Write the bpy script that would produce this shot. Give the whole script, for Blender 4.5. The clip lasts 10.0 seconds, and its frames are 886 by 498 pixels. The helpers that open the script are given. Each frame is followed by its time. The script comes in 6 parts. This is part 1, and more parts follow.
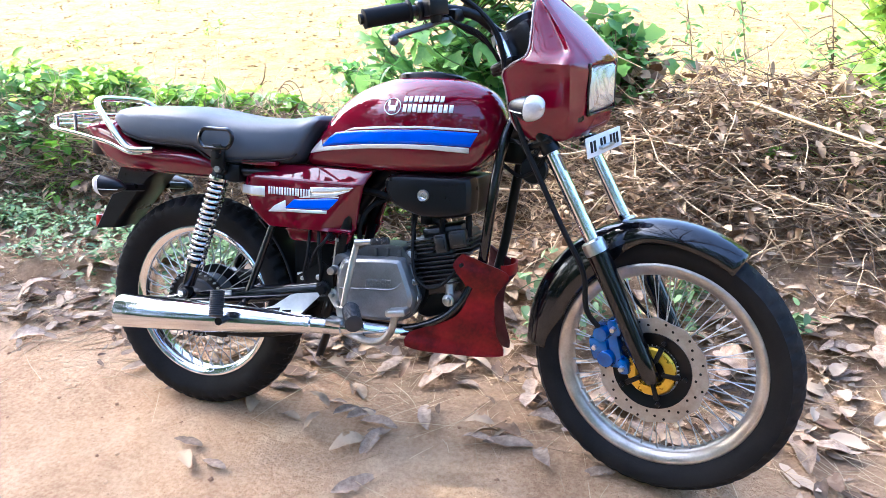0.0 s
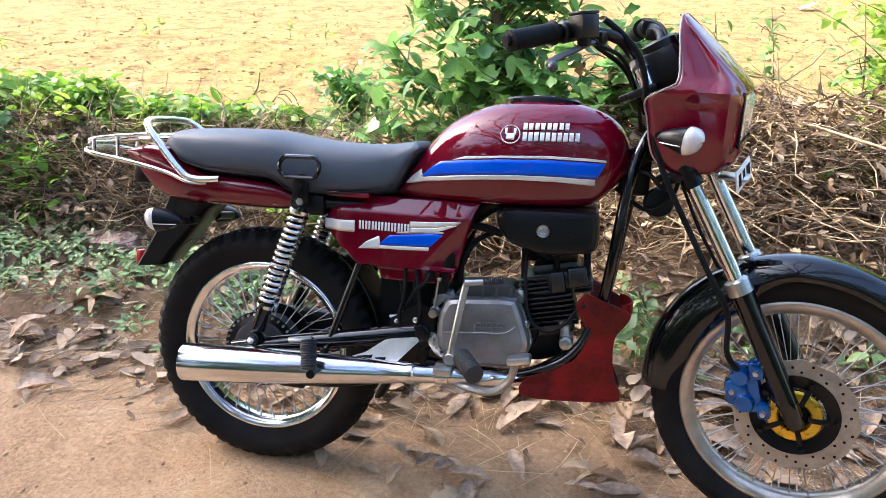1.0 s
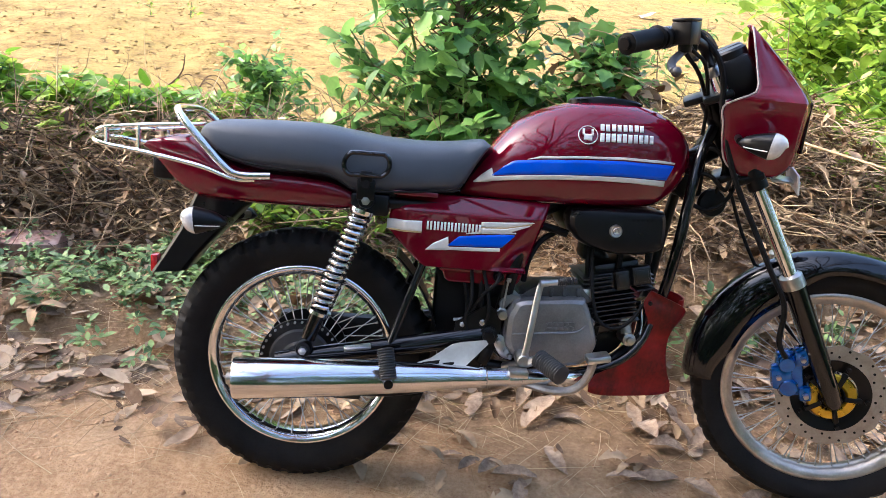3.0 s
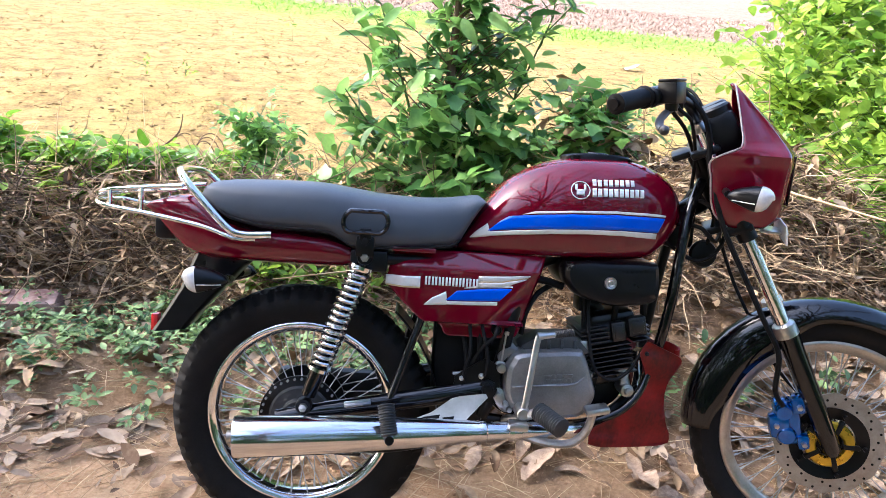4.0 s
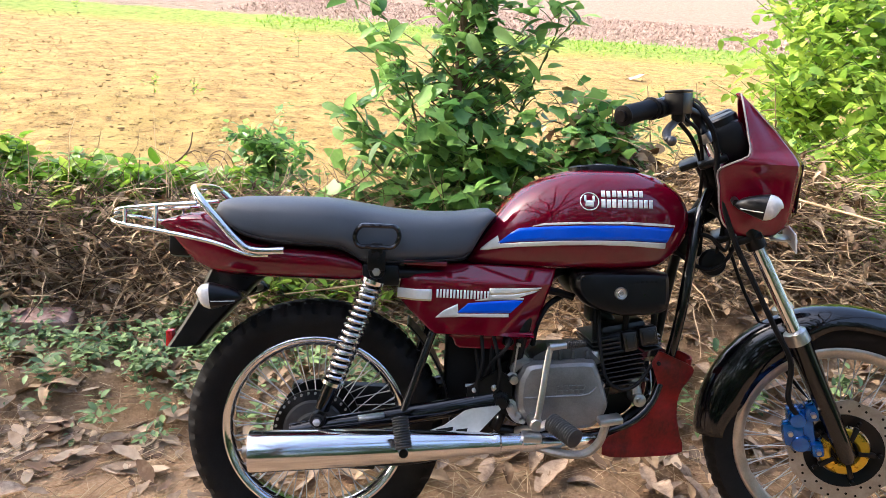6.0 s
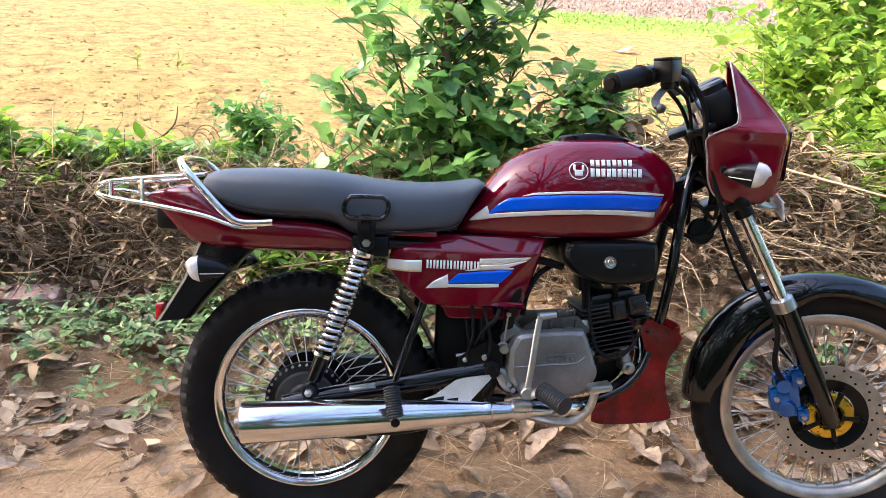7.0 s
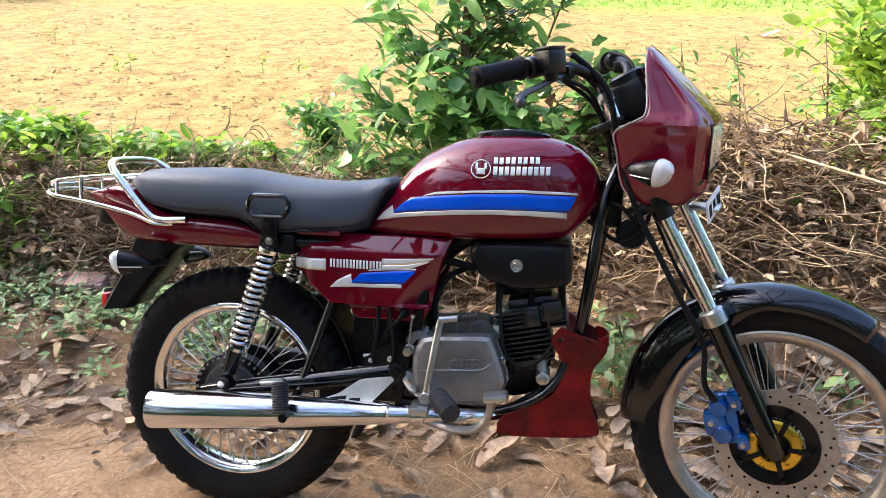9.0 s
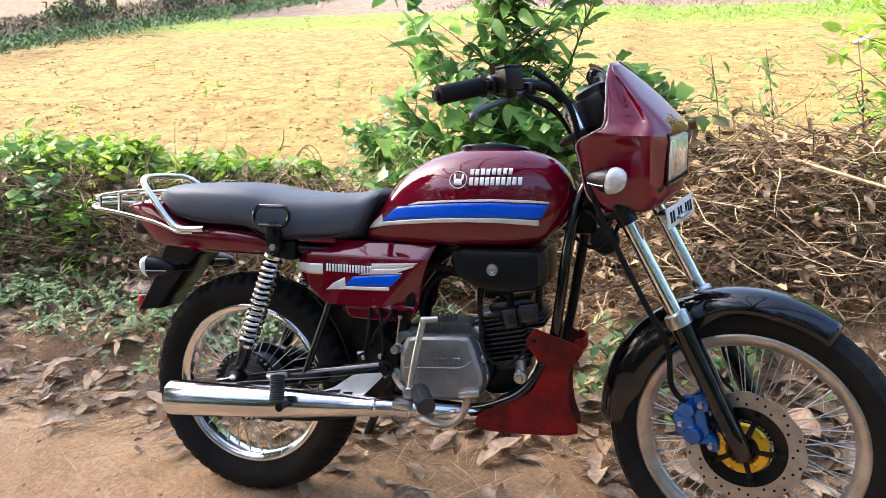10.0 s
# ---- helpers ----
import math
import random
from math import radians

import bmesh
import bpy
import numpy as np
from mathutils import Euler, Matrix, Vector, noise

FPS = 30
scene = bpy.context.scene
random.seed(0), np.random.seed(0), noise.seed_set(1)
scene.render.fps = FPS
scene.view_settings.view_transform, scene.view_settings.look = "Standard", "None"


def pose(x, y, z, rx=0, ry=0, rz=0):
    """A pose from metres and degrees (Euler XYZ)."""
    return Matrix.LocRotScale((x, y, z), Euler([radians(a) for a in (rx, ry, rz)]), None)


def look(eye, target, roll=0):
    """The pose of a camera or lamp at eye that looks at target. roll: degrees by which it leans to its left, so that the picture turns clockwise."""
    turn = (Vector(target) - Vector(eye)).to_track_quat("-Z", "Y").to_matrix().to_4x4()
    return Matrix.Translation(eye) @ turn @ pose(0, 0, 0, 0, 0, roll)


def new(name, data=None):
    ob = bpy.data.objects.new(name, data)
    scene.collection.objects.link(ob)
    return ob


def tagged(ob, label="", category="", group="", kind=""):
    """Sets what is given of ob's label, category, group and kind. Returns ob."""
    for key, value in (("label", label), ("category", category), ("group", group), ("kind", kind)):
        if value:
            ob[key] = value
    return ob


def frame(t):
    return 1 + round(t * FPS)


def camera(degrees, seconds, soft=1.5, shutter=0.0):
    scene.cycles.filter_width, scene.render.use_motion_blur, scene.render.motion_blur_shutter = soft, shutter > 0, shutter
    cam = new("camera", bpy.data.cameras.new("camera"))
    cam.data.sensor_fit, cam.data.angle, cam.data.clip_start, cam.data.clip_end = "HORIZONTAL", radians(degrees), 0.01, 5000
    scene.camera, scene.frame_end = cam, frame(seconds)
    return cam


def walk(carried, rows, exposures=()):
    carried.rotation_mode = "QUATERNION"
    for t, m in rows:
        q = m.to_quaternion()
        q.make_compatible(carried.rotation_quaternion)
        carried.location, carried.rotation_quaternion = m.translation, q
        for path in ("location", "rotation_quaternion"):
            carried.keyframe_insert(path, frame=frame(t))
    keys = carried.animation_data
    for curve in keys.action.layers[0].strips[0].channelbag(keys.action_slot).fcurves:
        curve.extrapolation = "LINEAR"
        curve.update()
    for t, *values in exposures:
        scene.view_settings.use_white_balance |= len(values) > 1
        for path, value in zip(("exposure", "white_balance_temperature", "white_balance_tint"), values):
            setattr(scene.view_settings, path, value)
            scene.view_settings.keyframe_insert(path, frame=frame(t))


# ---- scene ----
# ---- camera and walk ----
cam = camera(64.4, 10.0, soft=0.7)
PATH = [
    (0, (1.229, -1.462, 1.177), (0.64, 0.296, 0.427), -0.9),
    (0.5, (1.067, -1.354, 1.197), (0.507, 0.435, 0.499), -2.5),
    (1, (0.759, -1.414, 1.203), (0.385, 0.403, 0.455), 0.8),
    (1.5, (0.597, -1.443, 1.203), (0.268, 0.427, 0.574), 2.2),
    (2, (0.458, -1.367, 1.183), (0.18, 0.511, 0.556), 0.9),
    (2.5, (0.285, -1.387, 1.186), (0.332, 0.482, 0.476), 4.9),
    (2.7, (0.243, -1.401, 1.177), (0.325, 0.443, 0.406), 5.6),
    (3.8, (0.226, -1.435, 1.204), (0.343, 0.461, 0.58), 4.7),
    (4, (0.22, -1.437, 1.202), (0.326, 0.463, 0.586), 4.7),
    (4.5, (0.219, -1.438, 1.202), (0.316, 0.463, 0.59), 4.7),
    (5, (0.221, -1.433, 1.21), (0.308, 0.473, 0.611), 3.7),
    (5.5, (0.211, -1.444, 1.211), (0.284, 0.468, 0.629), 3.7),
    (7, (0.211, -1.452, 1.196), (0.328, 0.437, 0.548), 3.4),
    (7.5, (0.243, -1.468, 1.198), (0.264, 0.397, 0.476), 1.7),
    (8, (0.45, -1.509, 1.197), (0.205, 0.36, 0.528), -3.5),
    (8.5, (0.639, -1.501, 1.206), (0.265, 0.328, 0.489), -3.4),
    (9, (0.766, -1.387, 1.213), (0.447, 0.469, 0.54), 0.1),
    (9.5, (0.885, -1.373, 1.214), (0.426, 0.45, 0.531), -3.6),
    (10, (1.028, -1.449, 1.221), (0.461, 0.366, 0.6), -2.3),
]
EXPOSURES = [(t, stops - 0.06, kelvin - 160, 14) for t, stops, kelvin in ((0.0, 2.98, 5040), (0.3, 2.98, 5040), (0.6, 2.78, 5170), (1.0, 2.48, 5600), (1.5, 2.3, 5850), (2.5, 2.22, 5850), (3.8, 2.46, 5400), (4.0, 2.46, 5450), (4.5, 2.27, 5650), (5.5, 2.2, 5900), (7.0, 2.36, 5780), (7.5, 2.47, 5560), (8.5, 2.34, 5750), (9.0, 2.3, 5800), (10.0, 2.26, 5800))]
walk(cam, [(t, look(eye, target, roll)) for t, eye, target, roll in PATH], EXPOSURES)

# ---- sky and sun ----
TO_SUN = Vector((-0.78, 0.06, 0.62)).normalized()
world = bpy.data.worlds.new("sky")
scene.world = world
world.use_nodes = True
wn = world.node_tree
sky = wn.nodes.new("ShaderNodeTexSky")
sky.sky_type, sky.sun_disc = "NISHITA", False
sky.sun_elevation = math.asin(TO_SUN.z)
sky.air_density, sky.dust_density, sky.ozone_density = 1.25, 7.0, 1.0
sky.sun_rotation = math.atan2(TO_SUN.x, TO_SUN.y)
wn.links.new(sky.outputs[0], wn.nodes["Background"].inputs[0])
wn.nodes["Background"].inputs[1].default_value = 0.15
sun = new("sun", bpy.data.lights.new("sun", "SUN"))
sun.data.energy, sun.data.angle, sun.data.color = 1.31, radians(0.6), (1.0, 0.92, 0.72)
sun.matrix_world = look(TO_SUN * 30, (0, 0, 0))


# ---- materials ----
def material(name):
    m = bpy.data.materials.new(name)
    m.use_nodes = True
    nt = m.node_tree
    return m, nt, nt.nodes["Principled BSDF"]


def node(nt, kind, **values):
    n = nt.nodes.new(kind)
    for key, value in values.items():
        n.inputs[key].default_value = value
    return n


def ramp(nt, fac, stops):
    r = nt.nodes.new("ShaderNodeValToRGB")
    el = r.color_ramp.elements
    while len(el) < len(stops):
        el.new(0.5)
    for e, (pos, col) in zip(el, stops):
        e.position, e.color = pos, (*col, 1)
    nt.links.new(fac, r.inputs[0])
    return r


def surface(name, low, high, rough=0.5, metal=0.0, scale=20.0, bump=0.0, fine=200.0, coat=0.0, spread=0.0, rough_var=0.1, stretch=(1, 1, 1), spec=0.5, translucent=0.0):
    """Two scales of variation between two colours, roughness wear and fine relief."""
    m, nt, b = material(name)
    co = nt.nodes.new("ShaderNodeTexCoord")
    mp = node(nt, "ShaderNodeMapping", Scale=stretch)
    nt.links.new(co.outputs["Object"], mp.inputs["Vector"])
    n1 = node(nt, "ShaderNodeTexNoise", Scale=scale, Detail=5.0, Roughness=0.6)
    n2 = node(nt, "ShaderNodeTexNoise", Scale=fine, Detail=3.0)
    for n in (n1, n2):
        nt.links.new(mp.outputs[0], n.inputs["Vector"])
    mix = nt.nodes.new("ShaderNodeMath")
    mix.operation = "MULTIPLY_ADD"
    nt.links.new(n2.outputs[0], mix.inputs[0])
    mix.inputs[1].default_value = 0.4
    ofs = nt.nodes.new("ShaderNodeMath")
    ofs.operation = "MULTIPLY_ADD"
    nt.links.new(n1.outputs[0], ofs.inputs[0])
    ofs.inputs[1].default_value, ofs.inputs[2].default_value = 1.5, -0.45
    nt.links.new(ofs.outputs[0], mix.inputs[2])
    fac = mix.outputs[0]
    if spread:
        geo = nt.nodes.new("ShaderNodeNewGeometry")
        add = nt.nodes.new("ShaderNodeMath")
        add.operation = "MULTIPLY_ADD"
        nt.links.new(geo.outputs["Random Per Island"], add.inputs[0])
        add.inputs[1].default_value = spread
        sub = nt.nodes.new("ShaderNodeMath")
        sub.operation = "SUBTRACT"
        nt.links.new(fac, sub.inputs[0])
        sub.inputs[1].default_value = spread * 0.5
        nt.links.new(sub.outputs[0], add.inputs[2])
        fac = add.outputs[0]
    r = ramp(nt, fac, [(0.15, low), (0.85, high)])
    nt.links.new(r.outputs[0], b.inputs["Base Color"])
    rr = nt.nodes.new("ShaderNodeMapRange")
    rr.inputs["To Min"].default_value, rr.inputs["To Max"].default_value = max(0.02, rough - rough_var), min(1, rough + rough_var)
    nt.links.new(n1.outputs[0], rr.inputs[0])
    nt.links.new(rr.outputs[0], b.inputs["Roughness"])
    b.inputs["Metallic"].default_value = metal
    b.inputs["Specular IOR Level"].default_value = spec
    if coat:
        b.inputs["Coat Weight"].default_value, b.inputs["Coat Roughness"].default_value = coat, 0.04
    if bump:
        bp = node(nt, "ShaderNodeBump", Strength=bump, Distance=0.002)
        nt.links.new(mix.outputs[0], bp.inputs["Height"])
        nt.links.new(bp.outputs[0], b.inputs["Normal"])
    if translucent:
        tr = nt.nodes.new("ShaderNodeBsdfTranslucent")
        nt.links.new(r.outputs[0], tr.inputs[0])
        mx = nt.nodes.new("ShaderNodeMixShader")
        mx.inputs[0].default_value = translucent
        nt.links.new(b.outputs[0], mx.inputs[1])
        nt.links.new(tr.outputs[0], mx.inputs[2])
        nt.links.new(mx.outputs[0], nt.nodes["Material Output"].inputs[0])
    return m


RED = surface("maroon_paint", (0.100, 0.0003, 0.0075), (0.155, 0.0008, 0.0135), 0.3, 0.0, 6, coat=1.0, fine=900, rough_var=0.05, spec=0.0)
RED.node_tree.nodes["Principled BSDF"].inputs["Coat IOR"].default_value = 1.58
RED.node_tree.nodes["Principled BSDF"].inputs["Coat Roughness"].default_value = 0.015
RED_WORN = surface("worn_red_paint", (0.020, 0.0012, 0.002), (0.26, 0.006, 0.007), 0.42, 0.0, 11, 0.12, 120, rough_var=0.2, spec=0.18, coat=0.08)
BLUE = surface("blue_decal", (0.003, 0.075, 0.62), (0.006, 0.11, 0.80), 0.32, 0, 10, coat=0.5, spec=0.15)
SILVER = surface("silver_decal", (0.62, 0.60, 0.56), (0.80, 0.79, 0.76), 0.35, 0.3, 12)
BARE = surface("bare_steel_plate", (0.50, 0.49, 0.46), (0.70, 0.69, 0.66), 0.38, 0.55, 18, 0.1, 150)
WHITE = surface("white_lettering", (0.72, 0.70, 0.68), (0.85, 0.84, 0.82), 0.4, 0, 15)
GOLD_LINE = surface("gold_line", (0.45, 0.33, 0.16), (0.6, 0.46, 0.25), 0.35, 0.4, 15)
CHROME = surface("chrome", (0.72, 0.72, 0.72), (0.86, 0.86, 0.86), 0.09, 1.0, 9, fine=120, rough_var=0.06)
DUSTY_RIM = surface("dusty_alloy_rim", (0.36, 0.31, 0.25), (0.66, 0.60, 0.52), 0.34, 0.8, 16, 0.05, 200, rough_var=0.15)
STEEL = surface("brushed_steel", (0.42, 0.41, 0.40), (0.62, 0.61, 0.59), 0.32, 1.0, 20, rough_var=0.12)
DULL_STEEL = surface("dull_brake_steel", (0.30, 0.27, 0.23), (0.50, 0.47, 0.42), 0.42, 0.85, 30, rough_var=0.15)
ALLOY = surface("cast_alloy", (0.16, 0.16, 0.165), (0.31, 0.31, 0.31), 0.42, 0.75, 12, 0.15, 350, rough_var=0.14)
FIN = surface("black_engine_enamel", (0.003, 0.003, 0.0035), (0.011, 0.011, 0.012), 0.34, 0.0, 15, 0.1, 200, spec=0.6)
DARK_ALLOY = surface("dark_cast_alloy", (0.05, 0.05, 0.052), (0.12, 0.12, 0.12), 0.45, 0.7, 12, 0.15, 350, rough_var=0.12)
SPOKE = surface("dull_zinc_spoke", (0.36, 0.35, 0.33), (0.55, 0.54, 0.51), 0.36, 0.85, 30, rough_var=0.12)
MUFFLER = surface("rubbed_chrome", (0.55, 0.56, 0.60), (0.82, 0.82, 0.83), 0.13, 1.0, 14, 0.05, 160, rough_var=0.09, stretch=(0.12, 1, 1))
BLACK = surface("gloss_black_paint", (0.0016, 0.0016, 0.0024), (0.004, 0.004, 0.0055), 0.22, 0, 8, coat=1.0, rough_var=0.06, spec=0.06)
SATIN = surface("satin_black_metal", (0.0015, 0.0015, 0.002), (0.006, 0.006, 0.0065), 0.32, 0, 15, 0.08, 200, spec=0.25)
PLASTIC = surface("black_plastic", (0.003, 0.003, 0.0037), (0.007, 0.007, 0.0085), 0.30, 0, 18, 0.1, 600, spec=0.28)
GREY_PLASTIC = surface("grey_plastic", (0.018, 0.0185, 0.02), (0.040, 0.041, 0.044), 0.5, 0, 18, 0.1, 500, spec=0.35)
RUBBER = surface("rubber", (0.003, 0.003, 0.0032), (0.009, 0.009, 0.009), 0.6, 0, 12, 0.2, 300, spec=0.15)
TYRE = surface("tyre_rubber", (0.003, 0.003, 0.003), (0.014, 0.0125, 0.0115), 0.7, 0, 9, 0.3, 260, spec=0.18)
VINYL = surface("seat_vinyl", (0.042, 0.052, 0.068), (0.064, 0.077, 0.097), 0.46, 0, 5, 0.35, 900, rough_var=0.06, spec=0.4)
BLUE_METAL = surface("blue_anodised", (0.001, 0.055, 0.28), (0.004, 0.13, 0.50), 0.16, 0.6, 30, coat=0.8)
GOLD_METAL = surface("gold_anodised", (0.50, 0.30, 0.015), (0.72, 0.47, 0.04), 0.28, 0.8, 30)
LENS_CLEAR = surface("frosted_lens", (0.52, 0.51, 0.50), (0.72, 0.71, 0.69), 0.16, 0, 60, 0.3, 200, coat=0.8)
LENS_RED = surface("red_lens", (0.5, 0.01, 0.01), (0.65, 0.02, 0.02), 0.2, 0, 40, coat=0.7)


def headlight_glass():
    m, nt, b = material("headlight_glass")
    co = nt.nodes.new("ShaderNodeTexCoord")
    wv = node(nt, "ShaderNodeTexWave", Scale=55.0)
    wv.bands_direction = "Y"
    nt.links.new(co.outputs["Object"], wv.inputs["Vector"])
    bp = node(nt, "ShaderNodeBump", Strength=0.5, Distance=0.003)
    nt.links.new(wv.outputs["Fac"], bp.inputs["Height"])
    nt.links.new(bp.outputs[0], b.inputs["Normal"])
    b.inputs["Base Color"].default_value = (0.78, 0.77, 0.72, 1)
    b.inputs["Roughness"].default_value = 0.12
    b.inputs["Metallic"].default_value = 0.55
    b.inputs["Coat Weight"].default_value = 1.0
    return m


HEADLIGHT = headlight_glass()
DRY_LEAF = surface("dry_leaf", (0.155, 0.098, 0.06), (0.47, 0.35, 0.235), 0.85, 0, 9, 0.3, 60, spread=1.0, spec=0.12)
BROWN_LEAF = surface("brown_dead_leaf", (0.14, 0.083, 0.045), (0.50, 0.355, 0.215), 0.85, 0, 9, 0.3, 60, spread=1.0, spec=0.12)
DRY_STEM = surface("dry_stem", (0.080, 0.047, 0.024), (0.53, 0.375, 0.21), 0.8, 0, 6, 0.2, 60, spread=1.2)
STRAW = surface("straw", (0.30, 0.19, 0.09), (0.62, 0.46, 0.26), 0.75, 0, 6, spread=0.9)
BARK = surface("bark", (0.07, 0.042, 0.028), (0.20, 0.125, 0.08), 0.9, 0, 12, 0.8, 60, stretch=(1, 1, 0.3))
GREEN_STEM = surface("green_stem", (0.05, 0.10, 0.02), (0.12, 0.17, 0.05), 0.6, 0, 10)
LEAF = surface("green_leaf", (0.085, 0.20, 0.048), (0.32, 0.52, 0.13), 0.42, 0, 5, 0.25, 60, spread=1.1, translucent=0.48)
LEAF_LOW = surface("low_herb_leaf", (0.08, 0.14, 0.045), (0.26, 0.37, 0.12), 0.55, 0, 6, 0.2, 60, spread=1.1, translucent=0.2)
LEAF_SUN = surface("yellow_green_leaf", (0.16, 0.30, 0.03), (0.45, 0.59, 0.08), 0.42, 0, 5, 0.2, 60, spread=1.0, translucent=0.5)
LEAF_LIGHT = surface("light_green_leaf", (0.12, 0.25, 0.018), (0.33, 0.50, 0.05), 0.42, 0, 5, 0.2, 60, spread=0.9, translucent=0.45)
CANOPY = surface("canopy_leaf", (0.025, 0.07, 0.012), (0.07, 0.15, 0.03), 0.5, 0, 5, spread=0.8, translucent=0.12)
ZINC = surface("zinc_spring", (0.55, 0.55, 0.55), (0.78, 0.78, 0.77), 0.24, 1.0, 30, rough_var=0.1)
# Dimmer green puts the far verge's shade into the leaf colour.
SHADE_LEAF = surface("shade_toned_leaf", (0.05, 0.10, 0.02), (0.16, 0.23, 0.06), 0.6, 0, 3, spread=0.9)
BANK_LEAF = surface("bank_scrub_leaf", (0.06, 0.05, 0.025), (0.20, 0.16, 0.08), 0.7, 0, 3, spread=0.9)
CLOD = surface("dry_clod", (0.19, 0.122, 0.045), (0.38, 0.255, 0.095), 0.95, 0, 5, 0.4, 40, spread=0.9)
STUBBLE = surface("field_stubble", (0.16, 0.112, 0.032), (0.42, 0.295, 0.10), 0.85, 0, 5, spread=1.0)
SCRUB = surface("pink_dry_scrub", (0.19, 0.125, 0.09), (0.46, 0.325, 0.255), 0.85, 0, 3, spread=0.9)


def ground_material():
    """Bare orange earth by the track, straw-coloured stubble in the field."""
    m, nt, b = material("earth")
    co = nt.nodes.new("ShaderNodeTexCoord")
    pos = co.outputs["Object"]

    def noise_at(scale, detail=6.0, rough=0.6):
        n = node(nt, "ShaderNodeTexNoise", Scale=scale, Detail=detail, Roughness=rough)
        nt.links.new(pos, n.inputs["Vector"])
        return n.outputs[0]

    def blend(fac, a, c):
        x = nt.nodes.new("ShaderNodeMix")
        x.data_type = "RGBA"
        nt.links.new(fac, x.inputs[0])
        nt.links.new(a, x.inputs[6])
        nt.links.new(c, x.inputs[7])
        return x.outputs[2]

    earth = ramp(nt, noise_at(2.3, 10.0, 0.72), [(0.32, (0.24, 0.13, 0.06)), (0.5, (0.45, 0.283, 0.15)), (0.70, (0.63, 0.45, 0.275))])
    grit = ramp(nt, noise_at(85.0, 4.0), [(0.36, (0.33, 0.185, 0.09)), (0.62, (0.62, 0.42, 0.24))])
    half = nt.nodes.new("ShaderNodeValue")
    half.outputs[0].default_value = 0.4
    road = blend(half.outputs[0], earth.outputs[0], grit.outputs[0])
    # Darker brown earth towards the verge, reaching further out as x grows.
    brown_earth = ramp(nt, noise_at(22.0, 6.0, 0.7), [(0.35, (0.15, 0.088, 0.045)), (0.65, (0.34, 0.22, 0.125))])
    spot = nt.nodes.new("ShaderNodeSeparateXYZ")
    nt.links.new(pos, spot.inputs[0])
    fore = nt.nodes.new("ShaderNodeMapRange")
    fore.inputs["From Min"].default_value, fore.inputs["From Max"].default_value = 0.0, 0.7
    fore.inputs["To Min"].default_value, fore.inputs["To Max"].default_value = -0.30, 0.06
    nt.links.new(spot.outputs[0], fore.inputs[0])
    reach = nt.nodes.new("ShaderNodeMath")
    reach.operation = "MULTIPLY_ADD"
    nt.links.new(noise_at(2.6, 6.0, 0.65), reach.inputs[0])
    reach.inputs[1].default_value = 0.7
    nt.links.new(spot.outputs[1], reach.inputs[2])
    line = nt.nodes.new("ShaderNodeMath")
    nt.links.new(reach.outputs[0], line.inputs[0])
    nt.links.new(fore.outputs[0], line.inputs[1])
    dark = nt.nodes.new("ShaderNodeMapRange")
    dark.inputs["From Min"].default_value, dark.inputs["From Max"].default_value = 0.28, 0.62
    dark.inputs["To Max"].default_value = 0.7
    nt.links.new(line.outputs[0], dark.inputs[0])
    road = blend(dark.outputs[0], road, brown_earth.outputs[0])
    field = ramp(nt, noise_at(4.2, 12.0, 0.86), [(0.39, (0.115, 0.066, 0.02)), (0.48, (0.275, 0.178, 0.056)), (0.58, (0.40, 0.272, 0.091))])
    tuft = ramp(nt, noise_at(0.55, 4.0), [(0.55, (0, 0, 0)), (0.70, (1, 1, 1))])
    green = nt.nodes.new("ShaderNodeRGB")
    green.outputs[0].default_value = (0.31, 0.25, 0.06, 1)
    dim = nt.nodes.new("ShaderNodeMath")
    dim.operation = "MULTIPLY"
    nt.links.new(tuft.outputs[0], dim.inputs[0])
    dim.inputs[1].default_value = 0.45
    field2 = blend(dim.outputs[0], field.outputs[0], green.outputs[0])
    sep = nt.nodes.new("ShaderNodeSeparateXYZ")
    nt.links.new(pos, sep.inputs[0])
    wob = nt.nodes.new("ShaderNodeMath")
    wob.operation = "MULTIPLY_ADD"
    nt.links.new(noise_at(1.3, 3.0), wob.inputs[0])
    wob.inputs[1].default_value = 0.9
    nt.links.new(sep.outputs[1], wob.inputs[2])
    edge = nt.nodes.new("ShaderNodeMapRange")
    edge.inputs["From Min"].default_value, edge.inputs["From Max"].default_value = 2.1, 2.5
    nt.links.new(wob.outputs[0], edge.inputs[0])
    slant = nt.nodes.new("ShaderNodeMath")
    slant.operation = "MULTIPLY_ADD"
    nt.links.new(sep.outputs[0], slant.inputs[0])
    slant.inputs[1].default_value = 0.12
    nt.links.new(wob.outputs[0], slant.inputs[2])

    def zone(lo, hi):
        z = nt.nodes.new("ShaderNodeMapRange")
        z.inputs["From Min"].default_value, z.inputs["From Max"].default_value = lo, hi
        nt.links.new(slant.outputs[0], z.inputs[0])
        return z.outputs[0]

    grass = ramp(nt, noise_at(6.0, 6.0), [(0.35, (0.12, 0.17, 0.02)), (0.65, (0.27, 0.30, 0.06))])
    heath = ramp(nt, noise_at(3.0, 8.0, 0.7), [(0.35, (0.15, 0.10, 0.066)), (0.65, (0.33, 0.235, 0.165))])
    field3 = blend(zone(14.4, 16.4), field2, grass.outputs[0])
    field4 = blend(zone(19.6, 20.4), field3, heath.outputs[0])
    left = nt.nodes.new("ShaderNodeMath")
    left.operation = "MULTIPLY_ADD"
    nt.links.new(noise_at(0.4, 3.0), left.inputs[0])
    left.inputs[1].default_value = 3.0
